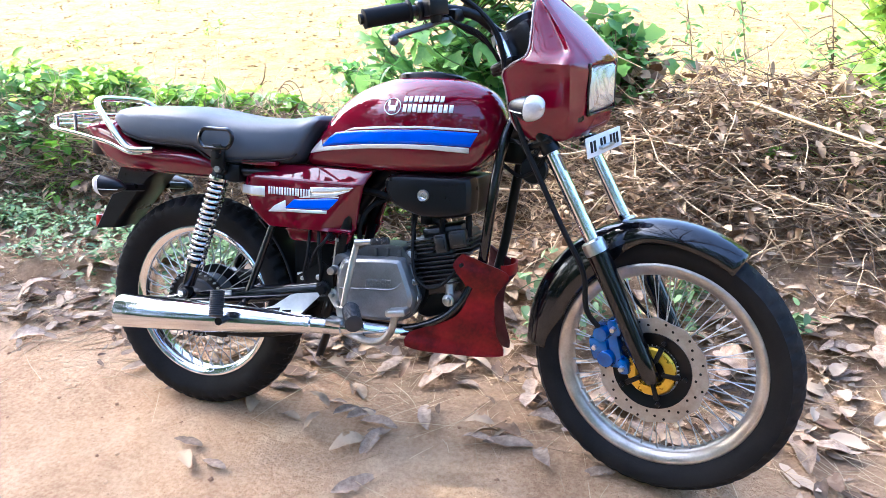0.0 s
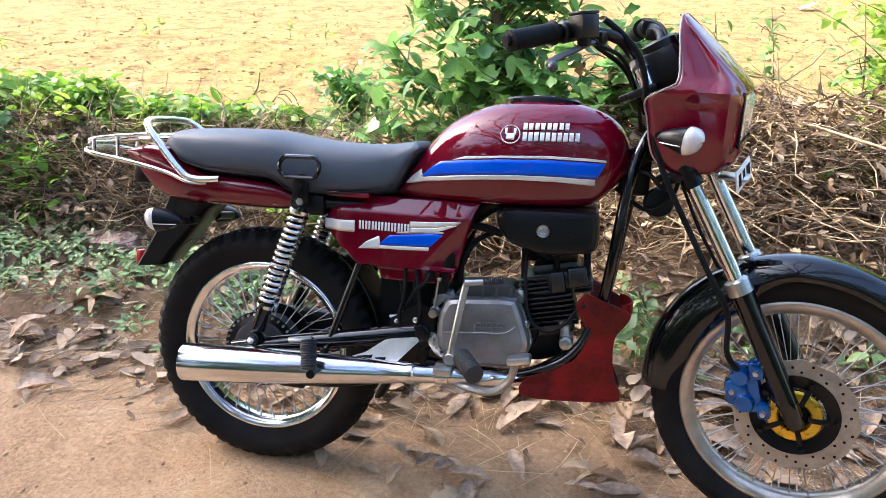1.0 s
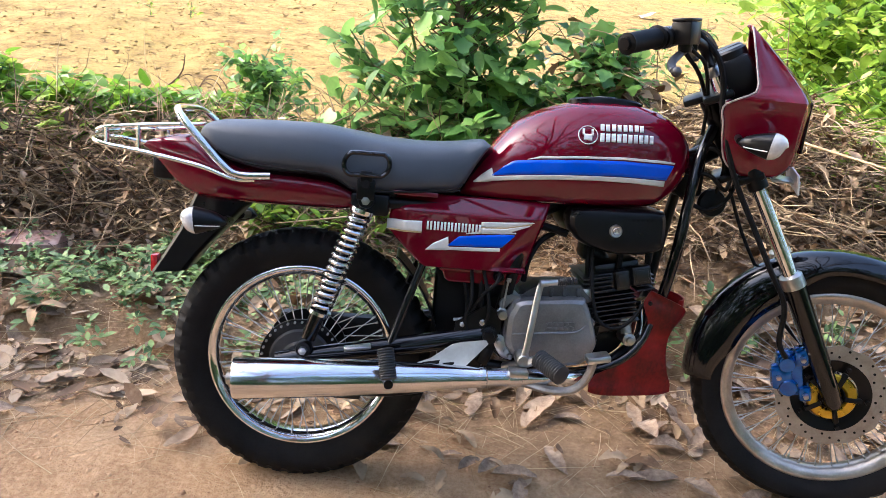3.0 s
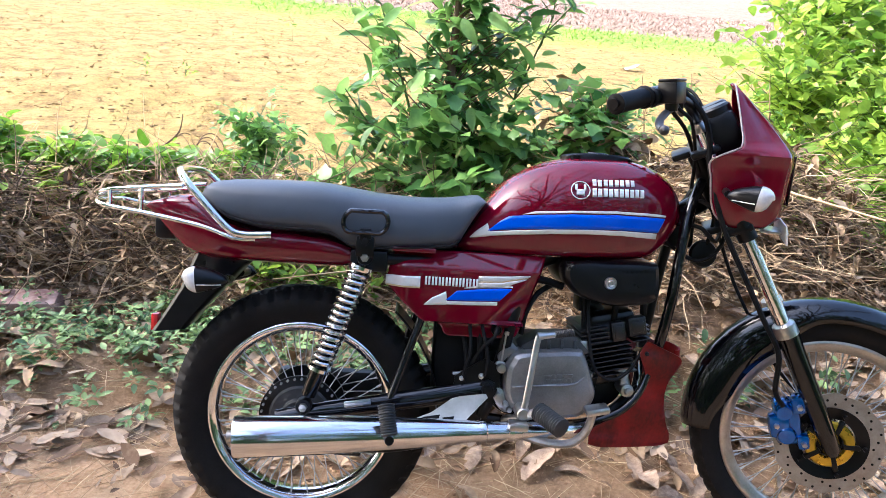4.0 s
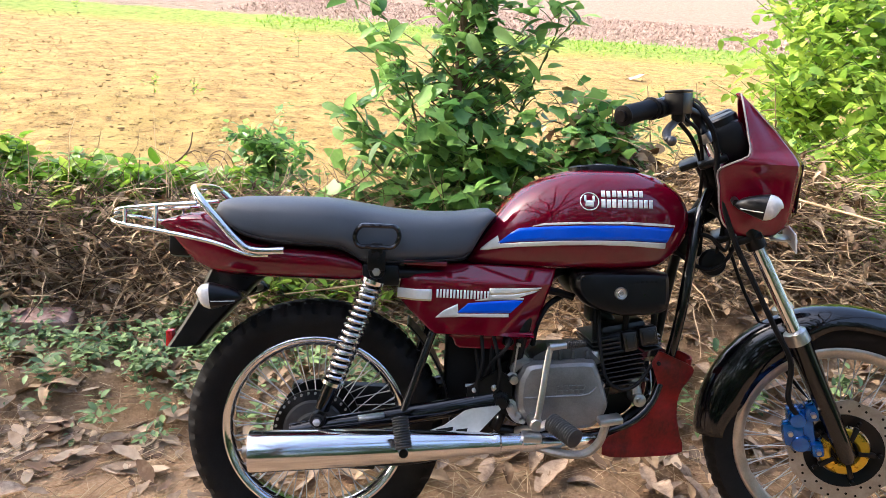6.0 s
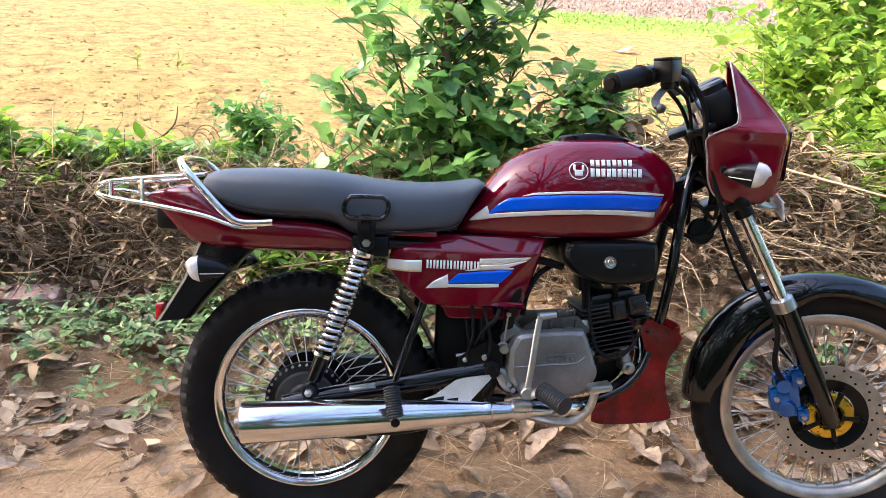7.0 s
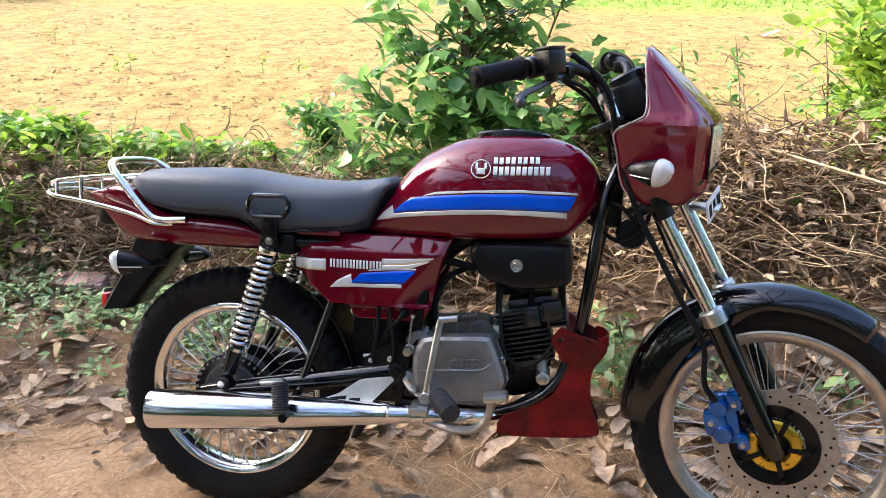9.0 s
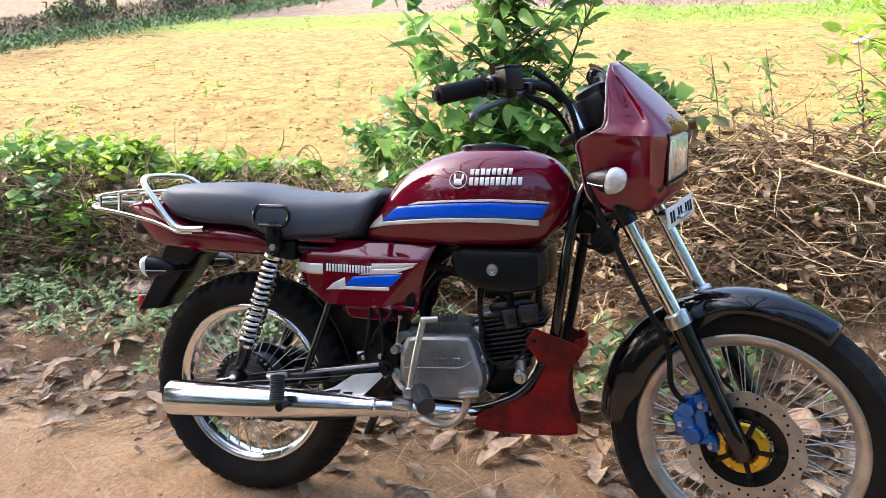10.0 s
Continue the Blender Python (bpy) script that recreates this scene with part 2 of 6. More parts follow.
    nt.links.new(sep.outputs[0], left.inputs[2])
    for lo, hi, fresh in ((-12.9, -13.5, (0.09, 0.12, 0.03)), (-17.6, -18.6, (0.15, 0.10, 0.055))):
        z = nt.nodes.new("ShaderNodeMapRange")
        z.inputs["From Min"].default_value, z.inputs["From Max"].default_value = lo, hi
        nt.links.new(left.outputs[0], z.inputs[0])
        tone = ramp(nt, noise_at(2.5, 6.0), [(0.35, tuple(0.6 * q for q in fresh)), (0.65, tuple(1.5 * q for q in fresh))])
        field4 = blend(z.outputs[0], field4, tone.outputs[0])
    nt.links.new(blend(edge.outputs[0], road, field4), b.inputs["Base Color"])
    b.inputs["Roughness"].default_value = 0.92
    b.inputs["Specular IOR Level"].default_value = 0.2
    add = nt.nodes.new("ShaderNodeMath")
    nt.links.new(noise_at(14.0, 8.0, 0.7), add.inputs[0])
    nt.links.new(noise_at(90.0, 4.0, 0.7), add.inputs[1])
    bp = node(nt, "ShaderNodeBump", Strength=0.9, Distance=0.018)
    nt.links.new(add.outputs[0], bp.inputs["Height"])
    nt.links.new(bp.outputs[0], b.inputs["Normal"])
    return m


EARTH = ground_material()


# ---- mesh helpers ----
class Shape:
    """Collects vertices and faces for one mesh."""

    def __init__(self):
        self.v, self.f = [], []

    def rings(self, rings, closed=True, caps=True, loop=False):
        """Skin between rings of equal point counts."""
        n, base = len(rings[0]), len(self.v)
        for r in rings:
            self.v.extend(tuple(p) for p in r)
        k = len(rings)
        for i in range(k if loop else k - 1):
            a, c = base + i * n, base + ((i + 1) % k) * n
            for j in range(n if closed else n - 1):
                j2 = (j + 1) % n
                self.f.append((a + j, a + j2, c + j2, c + j))
        if caps and closed and not loop:
            self.f.append(tuple(base + j for j in reversed(range(n))))
            self.f.append(tuple(base + (k - 1) * n + j for j in range(n)))
        return self

    def tube(self, path, radius, n=8, caps=True, flat=1.0):
        """A round bar along a path; radius may be one number or one a point."""
        pts = [Vector(p) for p in path]
        rad = radius if isinstance(radius, (list, tuple)) else [radius] * len(pts)
        out, up = [], None
        for i, p in enumerate(pts):
            d = (pts[min(i + 1, len(pts) - 1)] - pts[max(i - 1, 0)]).normalized()
            if up is None:
                up = Vector((0, 0, 1)) if abs(d.z) < 0.9 else Vector((0, 1, 0))
            up = (up - d * up.dot(d)).normalized()
            side = d.cross(up)
            out.append([p + rad[i] * (math.cos(q) * side + flat * math.sin(q) * up) for q in (2 * math.pi * j / n for j in range(n))])
        return self.rings(out, True, caps)

    def lathe(self, profile, centre=(0, 0, 0), n=48, axis="y", closed=False, bump=None):
        """Turn a profile of (radius, along) round an axis."""
        out = []
        for j in range(n):
            q = 2 * math.pi * j / n
            ring = []
            for i, (r, h) in enumerate(profile):
                if bump:
                    r += bump(i, j)
                a, c = r * math.cos(q), r * math.sin(q)
                p = {"y": (a, h, c), "z": (a, c, h), "x": (h, a, c)}[axis]
                ring.append((centre[0] + p[0], centre[1] + p[1], centre[2] + p[2]))
            out.append(ring)
        return self.rings(out, closed, False, True)

    def box(self, lo, hi, bevel=0.0, m=None):
        """A box with chamfered edges, turned by m."""
        bm = bmesh.new()
        bmesh.ops.create_cube(bm, size=1.0)
        for q in bm.verts:
            q.co = Vector([lo[i] + (q.co[i] + 0.5) * (hi[i] - lo[i]) for i in range(3)])
        if bevel:
            bmesh.ops.bevel(bm, geom=bm.edges[:] + bm.verts[:], offset=bevel, segments=2, affect="EDGES", profile=0.5)
        base = len(self.v)
        bm.verts.index_update()
        self.v.extend(tuple(m @ q.co if m else q.co) for q in bm.verts)
        self.f.extend(tuple(base + q.index for q in face.verts) for face in bm.faces)
        bm.free()
        return self

    def plate(self, outline, thick, frame_of):
        """A flat plate from a 2D outline; frame_of(a, b, d) gives the 3D point."""
        n, base = len(outline), len(self.v)
        for d in (0, thick):
            self.v.extend(tuple(frame_of(a, c, d)) for a, c in outline)
        self.f.append(tuple(base + i for i in range(n)))
        self.f.append(tuple(base + n + i for i in reversed(range(n))))
        for i in range(n):
            j = (i + 1) % n
            self.f.append((base + i, base + n + i, base + n + j, base + j))
        return self


def mesh_of(name, shape, mat, sharp=38):
    me = bpy.data.meshes.new(name)
    me.from_pydata(shape.v, [], shape.f)
    me.validate()
    bm = bmesh.new()
    bm.from_mesh(me)
    bmesh.ops.recalc_face_normals(bm, faces=bm.faces)
    bm.to_mesh(me)
    bm.free()
    me.shade_smooth()
    me.set_sharp_from_angle(angle=radians(sharp))
    me.materials.append(mat)
    return me


def part(name, shape, mat, parent=None, label="", sharp=38, m=None):
    """One mesh object under a thing or under a part."""
    ob = new(name, mesh_of(name, shape, mat, sharp))
    ob.parent = parent
    if m is not None:
        ob.matrix_basis = m
    return tagged(ob, label) if label else ob


def smooth(pts, k=6, loop=False):
    """A rounded path through points (Catmull-Rom)."""
    p = [Vector(q) for q in pts]
    out, n = [], len(p)
    for i in range(n if loop else n - 1):
        a, b, c, d = (p[(i + o) % n] if loop else p[min(max(i + o, 0), n - 1)] for o in (-1, 0, 1, 2))
        for s in range(k):
            t = s / k
            out.append(0.5 * (2 * b + (c - a) * t + (2 * a - 5 * b + 4 * c - d) * t * t + (3 * b - a - 3 * c + d) * t ** 3))
    if not loop:
        out.append(p[-1])
    return out


def interp(x, table):
    """A smooth curve through (x, value) rows."""
    if x <= table[0][0]:
        return table[0][1]
    n = len(table)

    def slope(i):
        a, b = table[max(i - 1, 0)], table[min(i + 1, n - 1)]
        return (b[1] - a[1]) / (b[0] - a[0])

    for i in range(n - 1):
        (a, va), (b, vb) = table[i], table[i + 1]
        if x <= b:
            h = b - a
            t = (x - a) / h
            return va * (1 + 2 * t) * (1 - t) ** 2 + slope(i) * h * t * (1 - t) ** 2 + vb * t * t * (3 - 2 * t) + slope(i + 1) * h * t * t * (t - 1)
    return table[-1][1]


def ease(a, b, x):
    t = min(max((x - a) / (b - a), 0), 1)
    return t * t * (3 - 2 * t)


def scatter(name, template, matrices, mat, parent=None, label="", shade=True):
    """Many small copies of a template (verts, faces), joined into one mesh."""
    tv, tf = np.array(template[0], float), template[1]
    ms = np.array([[list(r) for r in m] for m in matrices], float)
    v = np.einsum("kij,nj->kni", ms[:, :3, :3], tv) + ms[:, None, :3, 3]
    n = len(tv)
    faces = [tuple(i + k * n for i in f) for k in range(len(ms)) for f in tf]
    me = bpy.data.meshes.new(name)
    me.from_pydata(v.reshape(-1, 3).tolist(), [], faces)
    if shade:
        me.shade_smooth()
    me.materials.append(mat)
    ob = new(name, me)
    ob.parent = parent
    return tagged(ob, label) if label else ob


def leaf_template(width=0.5, fold=0.25, droop=0.25, lobes=0.0, n=7):
    """A leaf of length 1 along x, folded along its midrib, drooping at the tip."""
    v, f = [], []
    for i in range(n + 1):
        t = i / n
        w = width * 0.5 * 2.05 * (t + 0.01) ** 0.6 * (1.002 - t) ** 0.85 * (1 + lobes * math.cos(t * 4 * math.pi))
        z = -droop * t * t
        v += [(t, -w, z + fold * w), (t, 0, z), (t, w, z + fold * w)]
    for i in range(n):
        a = i * 3
        f += [(a, a + 3, a + 4, a + 1), (a + 1, a + 4, a + 5, a + 2)]
    return v, f


def turned(p, heading, tilt, roll, size):
    return Matrix.LocRotScale(p, Euler((roll, tilt, heading)), (size, size, size))


# ---- ground ----
def height(x, y):
    """The lie of the land: track, verge, bank and rising field."""
    p = Vector((x, y, 0))
    fine = 0.010 * noise.noise(p * 3.1) + 0.006 * noise.noise(p * 9.0)
    right = ease(0.35, 1.15, x)
    lip = 0.42 + 0.10 * noise.noise(Vector((x * 1.7, 3.3, 0)))
    verge = (0.075 + 0.03 * noise.noise(p * 2.3)) * ease(lip, lip + 0.13, y) * (1 - right)
    bank = 0.36 * ease(0.22, 1.15, y) * right * (1 - ease(1.5, 2.4, y)) * (1 - 0.3 * ease(1.75, 2.25, x))
    hedge = 0.16 * ease(0.95, 1.35, y) * (1 - ease(1.7, 2.3, y)) * (1 - right)
    rise = 0.075 * max(0, y - 2.2) * ease(2.0, 6.0, y)
    far = 4.0 * ease(60, 200, math.hypot(x, y - 2)) * (1 if y > 0 else 0.5)
    clods = 0.05 * noise.noise(p * 1.1) * ease(1.9, 3.0, y)
    foot = 0.022 * math.exp(-((x - 1.26) ** 2 + (y - 0.05) ** 2) / 0.12)
    return foot + fine + verge + bank + hedge + min(rise, 16.0) + far + clods - 0.02 * ease(0.3, -0.7, y)


def ground():
    def steps(lo, hi, dense_lo, dense_hi, d, grow):
        s = [dense_lo]
        while s[-1] < dense_hi:
            s.append(s[-1] + d)
        up, dn, g = [], [], d
        x = s[-1]
        while x < hi:
            g *= grow
            x += g
            up.append(x)
        g, x = d, dense_lo
        while x > lo:
            g *= grow
            x -= g
            dn.append(x)
        return dn[::-1] + s + up
    xs, ys = steps(-400, 400, -2.6, 3.2, 0.035, 1.09), steps(-300, 600, -1.0, 2.4, 0.035, 1.09)
    sh = Shape()
    sh.v = [(x, y, height(x, y)) for y in ys for x in xs]
    n = len(xs)
    sh.f = [(j * n + i, j * n + i + 1, (j + 1) * n + i + 1, (j + 1) * n + i) for j in range(len(ys) - 1) for i in range(n - 1)]
    me = bpy.data.meshes.new("ground")
    me.from_pydata(sh.v, [], sh.f)
    me.shade_smooth()
    me.materials.append(EARTH)
    tagged(new("ground", me), "orange earth track beside a straw-coloured dry field", "ground", kind="structure")


ground()

# ---- plants ----
rnd = random.Random(7)
OVATE = leaf_template(0.50, 0.3, 0.28)
WIDE = leaf_template(0.66, 0.22, 0.22)
LOBED = leaf_template(0.98, 0.16, 0.3, 0.24, n=12)
BROAD = leaf_template(0.80, 0.2, 0.25, 0.14, n=10)
SLIM = leaf_template(0.34, 0.3, 0.4)
SMALL = leaf_template(0.6, 0.25, 0.2, n=3)


def stuff(ob, label, category):
    return tagged(ob, label, category, kind="stuff")


def at_ground(x, y, dz=0.0):
    return Vector((x, y, height(x, y) + dz))


def bush(name, label, base, trunk, blobs, template, leaf_mat, stem_mat, lo, hi, density, group="", up=0.3, rise=0.0):
    """A shrub with a leaning trunk; blobs of (x, y, z, radius, height, twigs) give its clumps, in the world."""
    root = tagged(new(name), label, "shrub", group)
    root.location = base
    sh = Shape()
    axis = smooth([Vector(p) - base for p in trunk[0]], 5)
    sh.tube(axis, [trunk[1] * (1 - 0.75 * i / (len(axis) - 1)) for i in range(len(axis))], 9)
    leaves, tw = [], Shape()
    for x, y, z, r, h, twigs in blobs:
        c = Vector((x, y, z)) - base
        for _ in range(twigs):
            o = Vector((rnd.gauss(0, 0.5), rnd.gauss(0, 0.5), rnd.gauss(0, 0.5)))
            e = c + Vector((o.x * r, o.y * r * 0.8, o.z * h))
            cand = [p for p in axis if p.z < e.z + 0.05 - rise * math.hypot(p.x - e.x, p.y - e.y)] or axis[:1]
            s = min(cand, key=lambda p: (p - e).length)
            mid = s.lerp(e, 0.55) + Vector((rnd.gauss(0, 0.04), rnd.gauss(0, 0.04), rnd.uniform(-0.04, 0.06)))
            line = smooth([s, mid, e], 5)
            tw.tube(line, [0.0034 * (1 - 0.7 * i / (len(line) - 1)) for i in range(len(line))], 4, False)
            for _ in range(density):
                t = rnd.uniform(0.35, 1.0)
                p = line[min(int(t * 10), 10)] + Vector((rnd.gauss(0, 0.025), rnd.gauss(0, 0.025), rnd.gauss(0, 0.025)))
                leaves.append(turned(p, rnd.uniform(0, 6.28), rnd.gauss(0.25, 0.45) - up, rnd.gauss(0, 0.55), rnd.uniform(lo, hi)))
    part("stem", sh, stem_mat, root)
    part("branching", tw, stem_mat, root)["kind"] = "stuff"
    ob = scatter("foliage", template, leaves, leaf_mat, root)
    ob["kind"] = "stuff"
    return root


b0 = at_ground(0.39, 1.52)
bush("sapling", "leafy green sapling with a dark trunk", b0, ([b0, b0 + Vector((0.0, 0, 0.3)), b0 + Vector((-0.03, -0.02, 0.62)), b0 + Vector((-0.02, 0, 1.05)), b0 + Vector((0.03, 0, 1.75))], 0.034),
     [(0.40, 1.54, 1.22, 0.26, 0.24, 28), (0.40, 1.54, 0.96, 0.30, 0.22, 28), (0.40, 1.54, 0.70, 0.34, 0.18, 22), (0.42, 1.55, 1.58, 0.32, 0.32, 34), (0.08, 1.5, 1.02, 0.20, 0.24, 13), (0.60, 1.5, 1.14, 0.20, 0.18, 13), (-0.02, 1.5, 0.74, 0.20, 0.12, 10)], OVATE, LEAF, BARK, 0.05, 0.125, 7, rise=0.8)
for base, tip, blobs in (((-0.08, 0.02), (-0.46, 0.0, 0.66), [(-0.18, 1.56, 0.86, 0.14, 0.08, 6), (-0.06, 1.5, 0.76, 0.16, 0.07, 4)]), ((-0.03, 0.03), (-0.33, 0.0, 1.0), [(0.01, 1.5, 1.24, 0.16, 0.12, 6), (0.10, 1.45, 1.05, 0.17, 0.10, 4)]),
                         ((0.05, 0.02), (0.36, 0.0, 1.0), [(0.72, 1.5, 1.22, 0.15, 0.12, 7), (0.62, 1.5, 0.98, 0.14, 0.10, 4)])):
    b7 = b0 + Vector((*base, 0))
    bush("sapling", "slender side shoot with large upright green leaves", b7, ([b7, b7.lerp(b0 + Vector(tip), 0.5) + Vector((0, 0, 0.06)), b0 + Vector(tip)], 0.010), blobs, OVATE, LEAF, GREEN_STEM, 0.075, 0.14, 4, "shoots of the sapling", up=0.7, rise=0.8)
bush("vine_shrub", "vine-covered low shrub with broad lobed leaves", b0 + Vector((0.05, -0.14, 0)), ([b0 + Vector((0.05, -0.14, 0)), b0 + Vector((0.08, -0.12, 0.3)), b0 + Vector((0.10, -0.1, 0.5))], 0.014),
     [(0.36, 1.32, 0.60, 0.34, 0.16, 34), (0.05, 1.40, 0.60, 0.25, 0.13, 20), (0.62, 1.38, 0.76, 0.22, 0.18, 22), (0.30, 1.40, 0.86, 0.26, 0.16, 16), (-0.10, 1.45, 0.64, 0.15, 0.09, 8)], LOBED, LEAF, GREEN_STEM, 0.05, 0.12, 7, rise=0.7)
bush("vine_shrub", "half-dry scrambling vine over brown stalks", b0 + Vector((0.48, -0.1, 0)), ([b0 + Vector((0.48, -0.1, 0)), b0 + Vector((0.54, -0.1, 0.3)), b0 + Vector((0.58, -0.1, 0.55))], 0.012),
     [(0.88, 1.45, 0.90, 0.22, 0.15, 34), (1.02, 1.45, 0.76, 0.20, 0.16, 26), (0.82, 1.42, 0.70, 0.22, 0.15, 24)], LOBED, LEAF, DRY_STEM, 0.035, 0.09, 6)
b10 = b0 + Vector((0.60, -0.04, 0))
bush("withered_vine", "brown withered vine hanging beside the sapling", b10, ([b10, b10 + Vector((0.02, 0, 0.3)), b10 + Vector((0.04, 0, 0.5))], 0.010),
     [(0.96, 1.46, 0.74, 0.26, 0.16, 40), (1.12, 1.48, 0.62, 0.24, 0.14, 36), (0.80, 1.50, 0.60, 0.20, 0.14, 26)], BROAD, BROWN_LEAF, DRY_STEM, 0.03, 0.075, 7)
b1 = at_ground(-0.70, 2.75)
bush("small_shrub", "small round green shrub at the field's edge", b1, ([b1, b1 + Vector((0.02, 0, 0.2)), b1 + Vector((0, 0, 0.45))], 0.012),
     [(-0.69, 2.75, 0.46, 0.26, 0.16, 40), (-0.68, 2.70, 0.27, 0.30, 0.13, 30)], BROAD, LEAF, GREEN_STEM, 0.035, 0.08, 11)
for x, y, z in ((-0.68, 1.6, 0.46), (-0.88, 1.6, 0.47), (-1.08, 1.58, 0.48), (-1.30, 1.6, 0.54), (-1.55, 1.62, 0.58), (-1.80, 1.65, 0.58), (-2.1, 1.7, 0.60), (-2.5, 1.75, 0.6), (-3.0, 1.75, 0.6), (-3.5, 1.8, 0.65)):
    b2, z, y = at_ground(x, y), z - 0.015, y - 0.06
    bush("hedge_vine", "green creeping vine over the dead hedge", b2, ([b2, b2 + Vector((0, 0, 0.15)), b2 + Vector((0.05, 0, 0.32))], 0.008),
         [(x, y, z - 0.05, 0.30, 0.12, 30), (x + 0.1, y - 0.05, z + 0.03, 0.18, 0.11, 13)], WIDE, LEAF_SUN if int(x * 10) % 2 else LEAF_LIGHT, GREEN_STEM, 0.04, 0.095, 11, "vines along the hedge")
for x, y, k in ((2.28, 1.32, 0.85), (2.45, 1.5, 1.0), (2.15, 2.05, 1.0), (2.65, 2.15, 1.1), (3.2, 2.4, 1.2), (2.6, 2.9, 1.3), (4.0, 2.6, 1.2)):
    b3 = at_ground(x, y)
    bush("bright_shrub", "tall bright green shrub with small leaflets in the sun", b3, ([b3, b3 + Vector((0.02, 0, 0.5)), b3 + Vector((-0.03, 0, 1.0 * k)), b3 + Vector((0.05, 0, 1.6 * k))], 0.016),
         [(x, y, 0.46, 0.40, 0.22, 40), (x, y, 0.78 * k, 0.42, 0.24, 44), (x - 0.05, y, 1.15 * k, 0.44, 0.28, 48), (x + 0.1, y, 1.5 * k, 0.42, 0.25, 40)], WIDE, LEAF_SUN, GREEN_STEM, 0.035, 0.085, 17, "sunlit shrubs by the field", rise=0.7)
for x, y, z, r, m in ((-1.62, 1.22, 0.32, 0.20, 0), (-1.92, 1.30, 0.37, 0.24, 1), (-2.25, 1.18, 0.33, 0.26, 0), (-2.2, 1.55, 0.50, 0.26, 1), (-2.65, 1.3, 0.42, 0.32, 1), (-3.1, 1.4, 0.46, 0.35, 0), (-1.55, 1.5, 0.40, 0.18, 1)):
    b5 = at_ground(x, y)
    bush("bramble", "green weedy bramble growing out of the hedge", b5, ([b5, b5 + Vector((0.02, 0, 0.12)), b5 + Vector((0, 0, 0.3))], 0.007),
         [(x, y, z, r, 0.16, 34), (x + 0.05, y - 0.05, z - 0.16, r, 0.12, 26)], (OVATE, BROAD)[m], (LEAF_LIGHT, LEAF)[m], GREEN_STEM, 0.03, 0.085, 9, "brambles along the hedge")
for x, y, z, r, n in ((0.94, 0.52, 0.16, 0.09, 10), (0.98, 0.60, 0.22, 0.08, 8), (1.28, 0.60, 0.20, 0.07, 4), (1.62, 0.55, 0.2, 0.07, 4)):
    b8 = at_ground(x, y)
    bush("small_weed", "small leafy green weed among the dry leaves", b8, ([b8, b8 + Vector((0.01, 0, 0.06)), b8 + Vector((0, 0, 0.12))], 0.004),
         [(x, y, b8.z + 0.09, r, 0.07, n)], WIDE, LEAF_LOW, GREEN_STEM, 0.025, 0.055, 6, "weeds among the litter")
# Yellow-green leaves put a sun fleck into the colour of these weeds.
for x, y in ((-0.12, 1.10), (-0.30, 1.12), (0.06, 1.15)):
    b9 = at_ground(x, y)
    bush("bramble", "weed at the foot of the hedge, sun fleck put into its colour", b9, ([b9, b9 + Vector((0.01, 0, 0.08)), b9 + Vector((0, 0, 0.16))], 0.005),
         [(x, y, b9.z + 0.10, 0.17, 0.09, 22)], WIDE, LEAF_SUN, GREEN_STEM, 0.03, 0.07, 8, "brambles along the hedge")
for x, y, h in ((-2.71, 6.51, 0.13), (-2.33, 6.64, 0.12), (-1.8, 10.39, 0.32), (-7.81, 15.91, 0.3), (-6.66, 8.24, 0.22), (-5.54, 5.32, 0.12), (-4.4, 6.53, 0.14), (-4.46, 6.37, 0.12), (-11.65, 18.16, 0.3)):
    b6 = at_ground(x, y)
    bush("seedling", "small bright green seedling in the dry field", b6, ([b6, b6 + Vector((0, 0, h * 0.6)), b6 + Vector((0.01, 0, h))], 0.004),
         [(x, y, b6.z + h * 0.75, h * 0.45, h * 0.5, 5)], OVATE, LEAF_SUN, GREEN_STEM, 0.025, 0.05 + 0.1 * h, 5, "seedlings in the field")
for x, y in ((1.45, 1.7), (1.75, 1.6), (1.25, 1.75)):
    b4 = at_ground(x, y)
    bush("weedy_stem", "thin weedy stems with a few leaves above the brush", b4, ([b4, b4 + Vector((0.03, 0, 0.4)), b4 + Vector((-0.03, 0, 0.75))], 0.006),
         [(x, y, 0.85, 0.16, 0.2, 9)], OVATE, LEAF, DRY_STEM, 0.025, 0.06, 5, "weedy stems over the brush")


def strands(count, place, lo, hi, r, flat=0.4, mat=DRY_STEM, name="dry_brush", label="", sides=3, curl=0.5):
    """Tangled dry stalks."""
    sh = Shape()
    for _ in range(count):
        p = place()
        a, e = rnd.uniform(0, 6.28), rnd.gauss(0.1, flat)
        d = Vector((math.cos(a) * math.cos(e), math.sin(a) * math.cos(e), math.sin(e)))
        length, k = rnd.uniform(lo, hi), 4
        pts, q = [p], Vector(p)
        for i in range(k):
            d = (d + Vector((rnd.gauss(0, curl), rnd.gauss(0, curl), rnd.gauss(-0.05, curl))) * 0.4).normalized()
            q = q + d * length / k
            pts.append(q.copy())
        rr = r * rnd.uniform(0.5, 1.4)
        sh.tube(pts, [rr, rr, rr * 0.9, rr * 0.7, rr * 0.4], sides, False)
    me = bpy.data.meshes.new(name)
    me.from_pydata([tuple(p) for p in sh.v], [], sh.f)
    me.shade_smooth()
    me.materials.append(mat)
    return stuff(new(name, me), label, "brush")


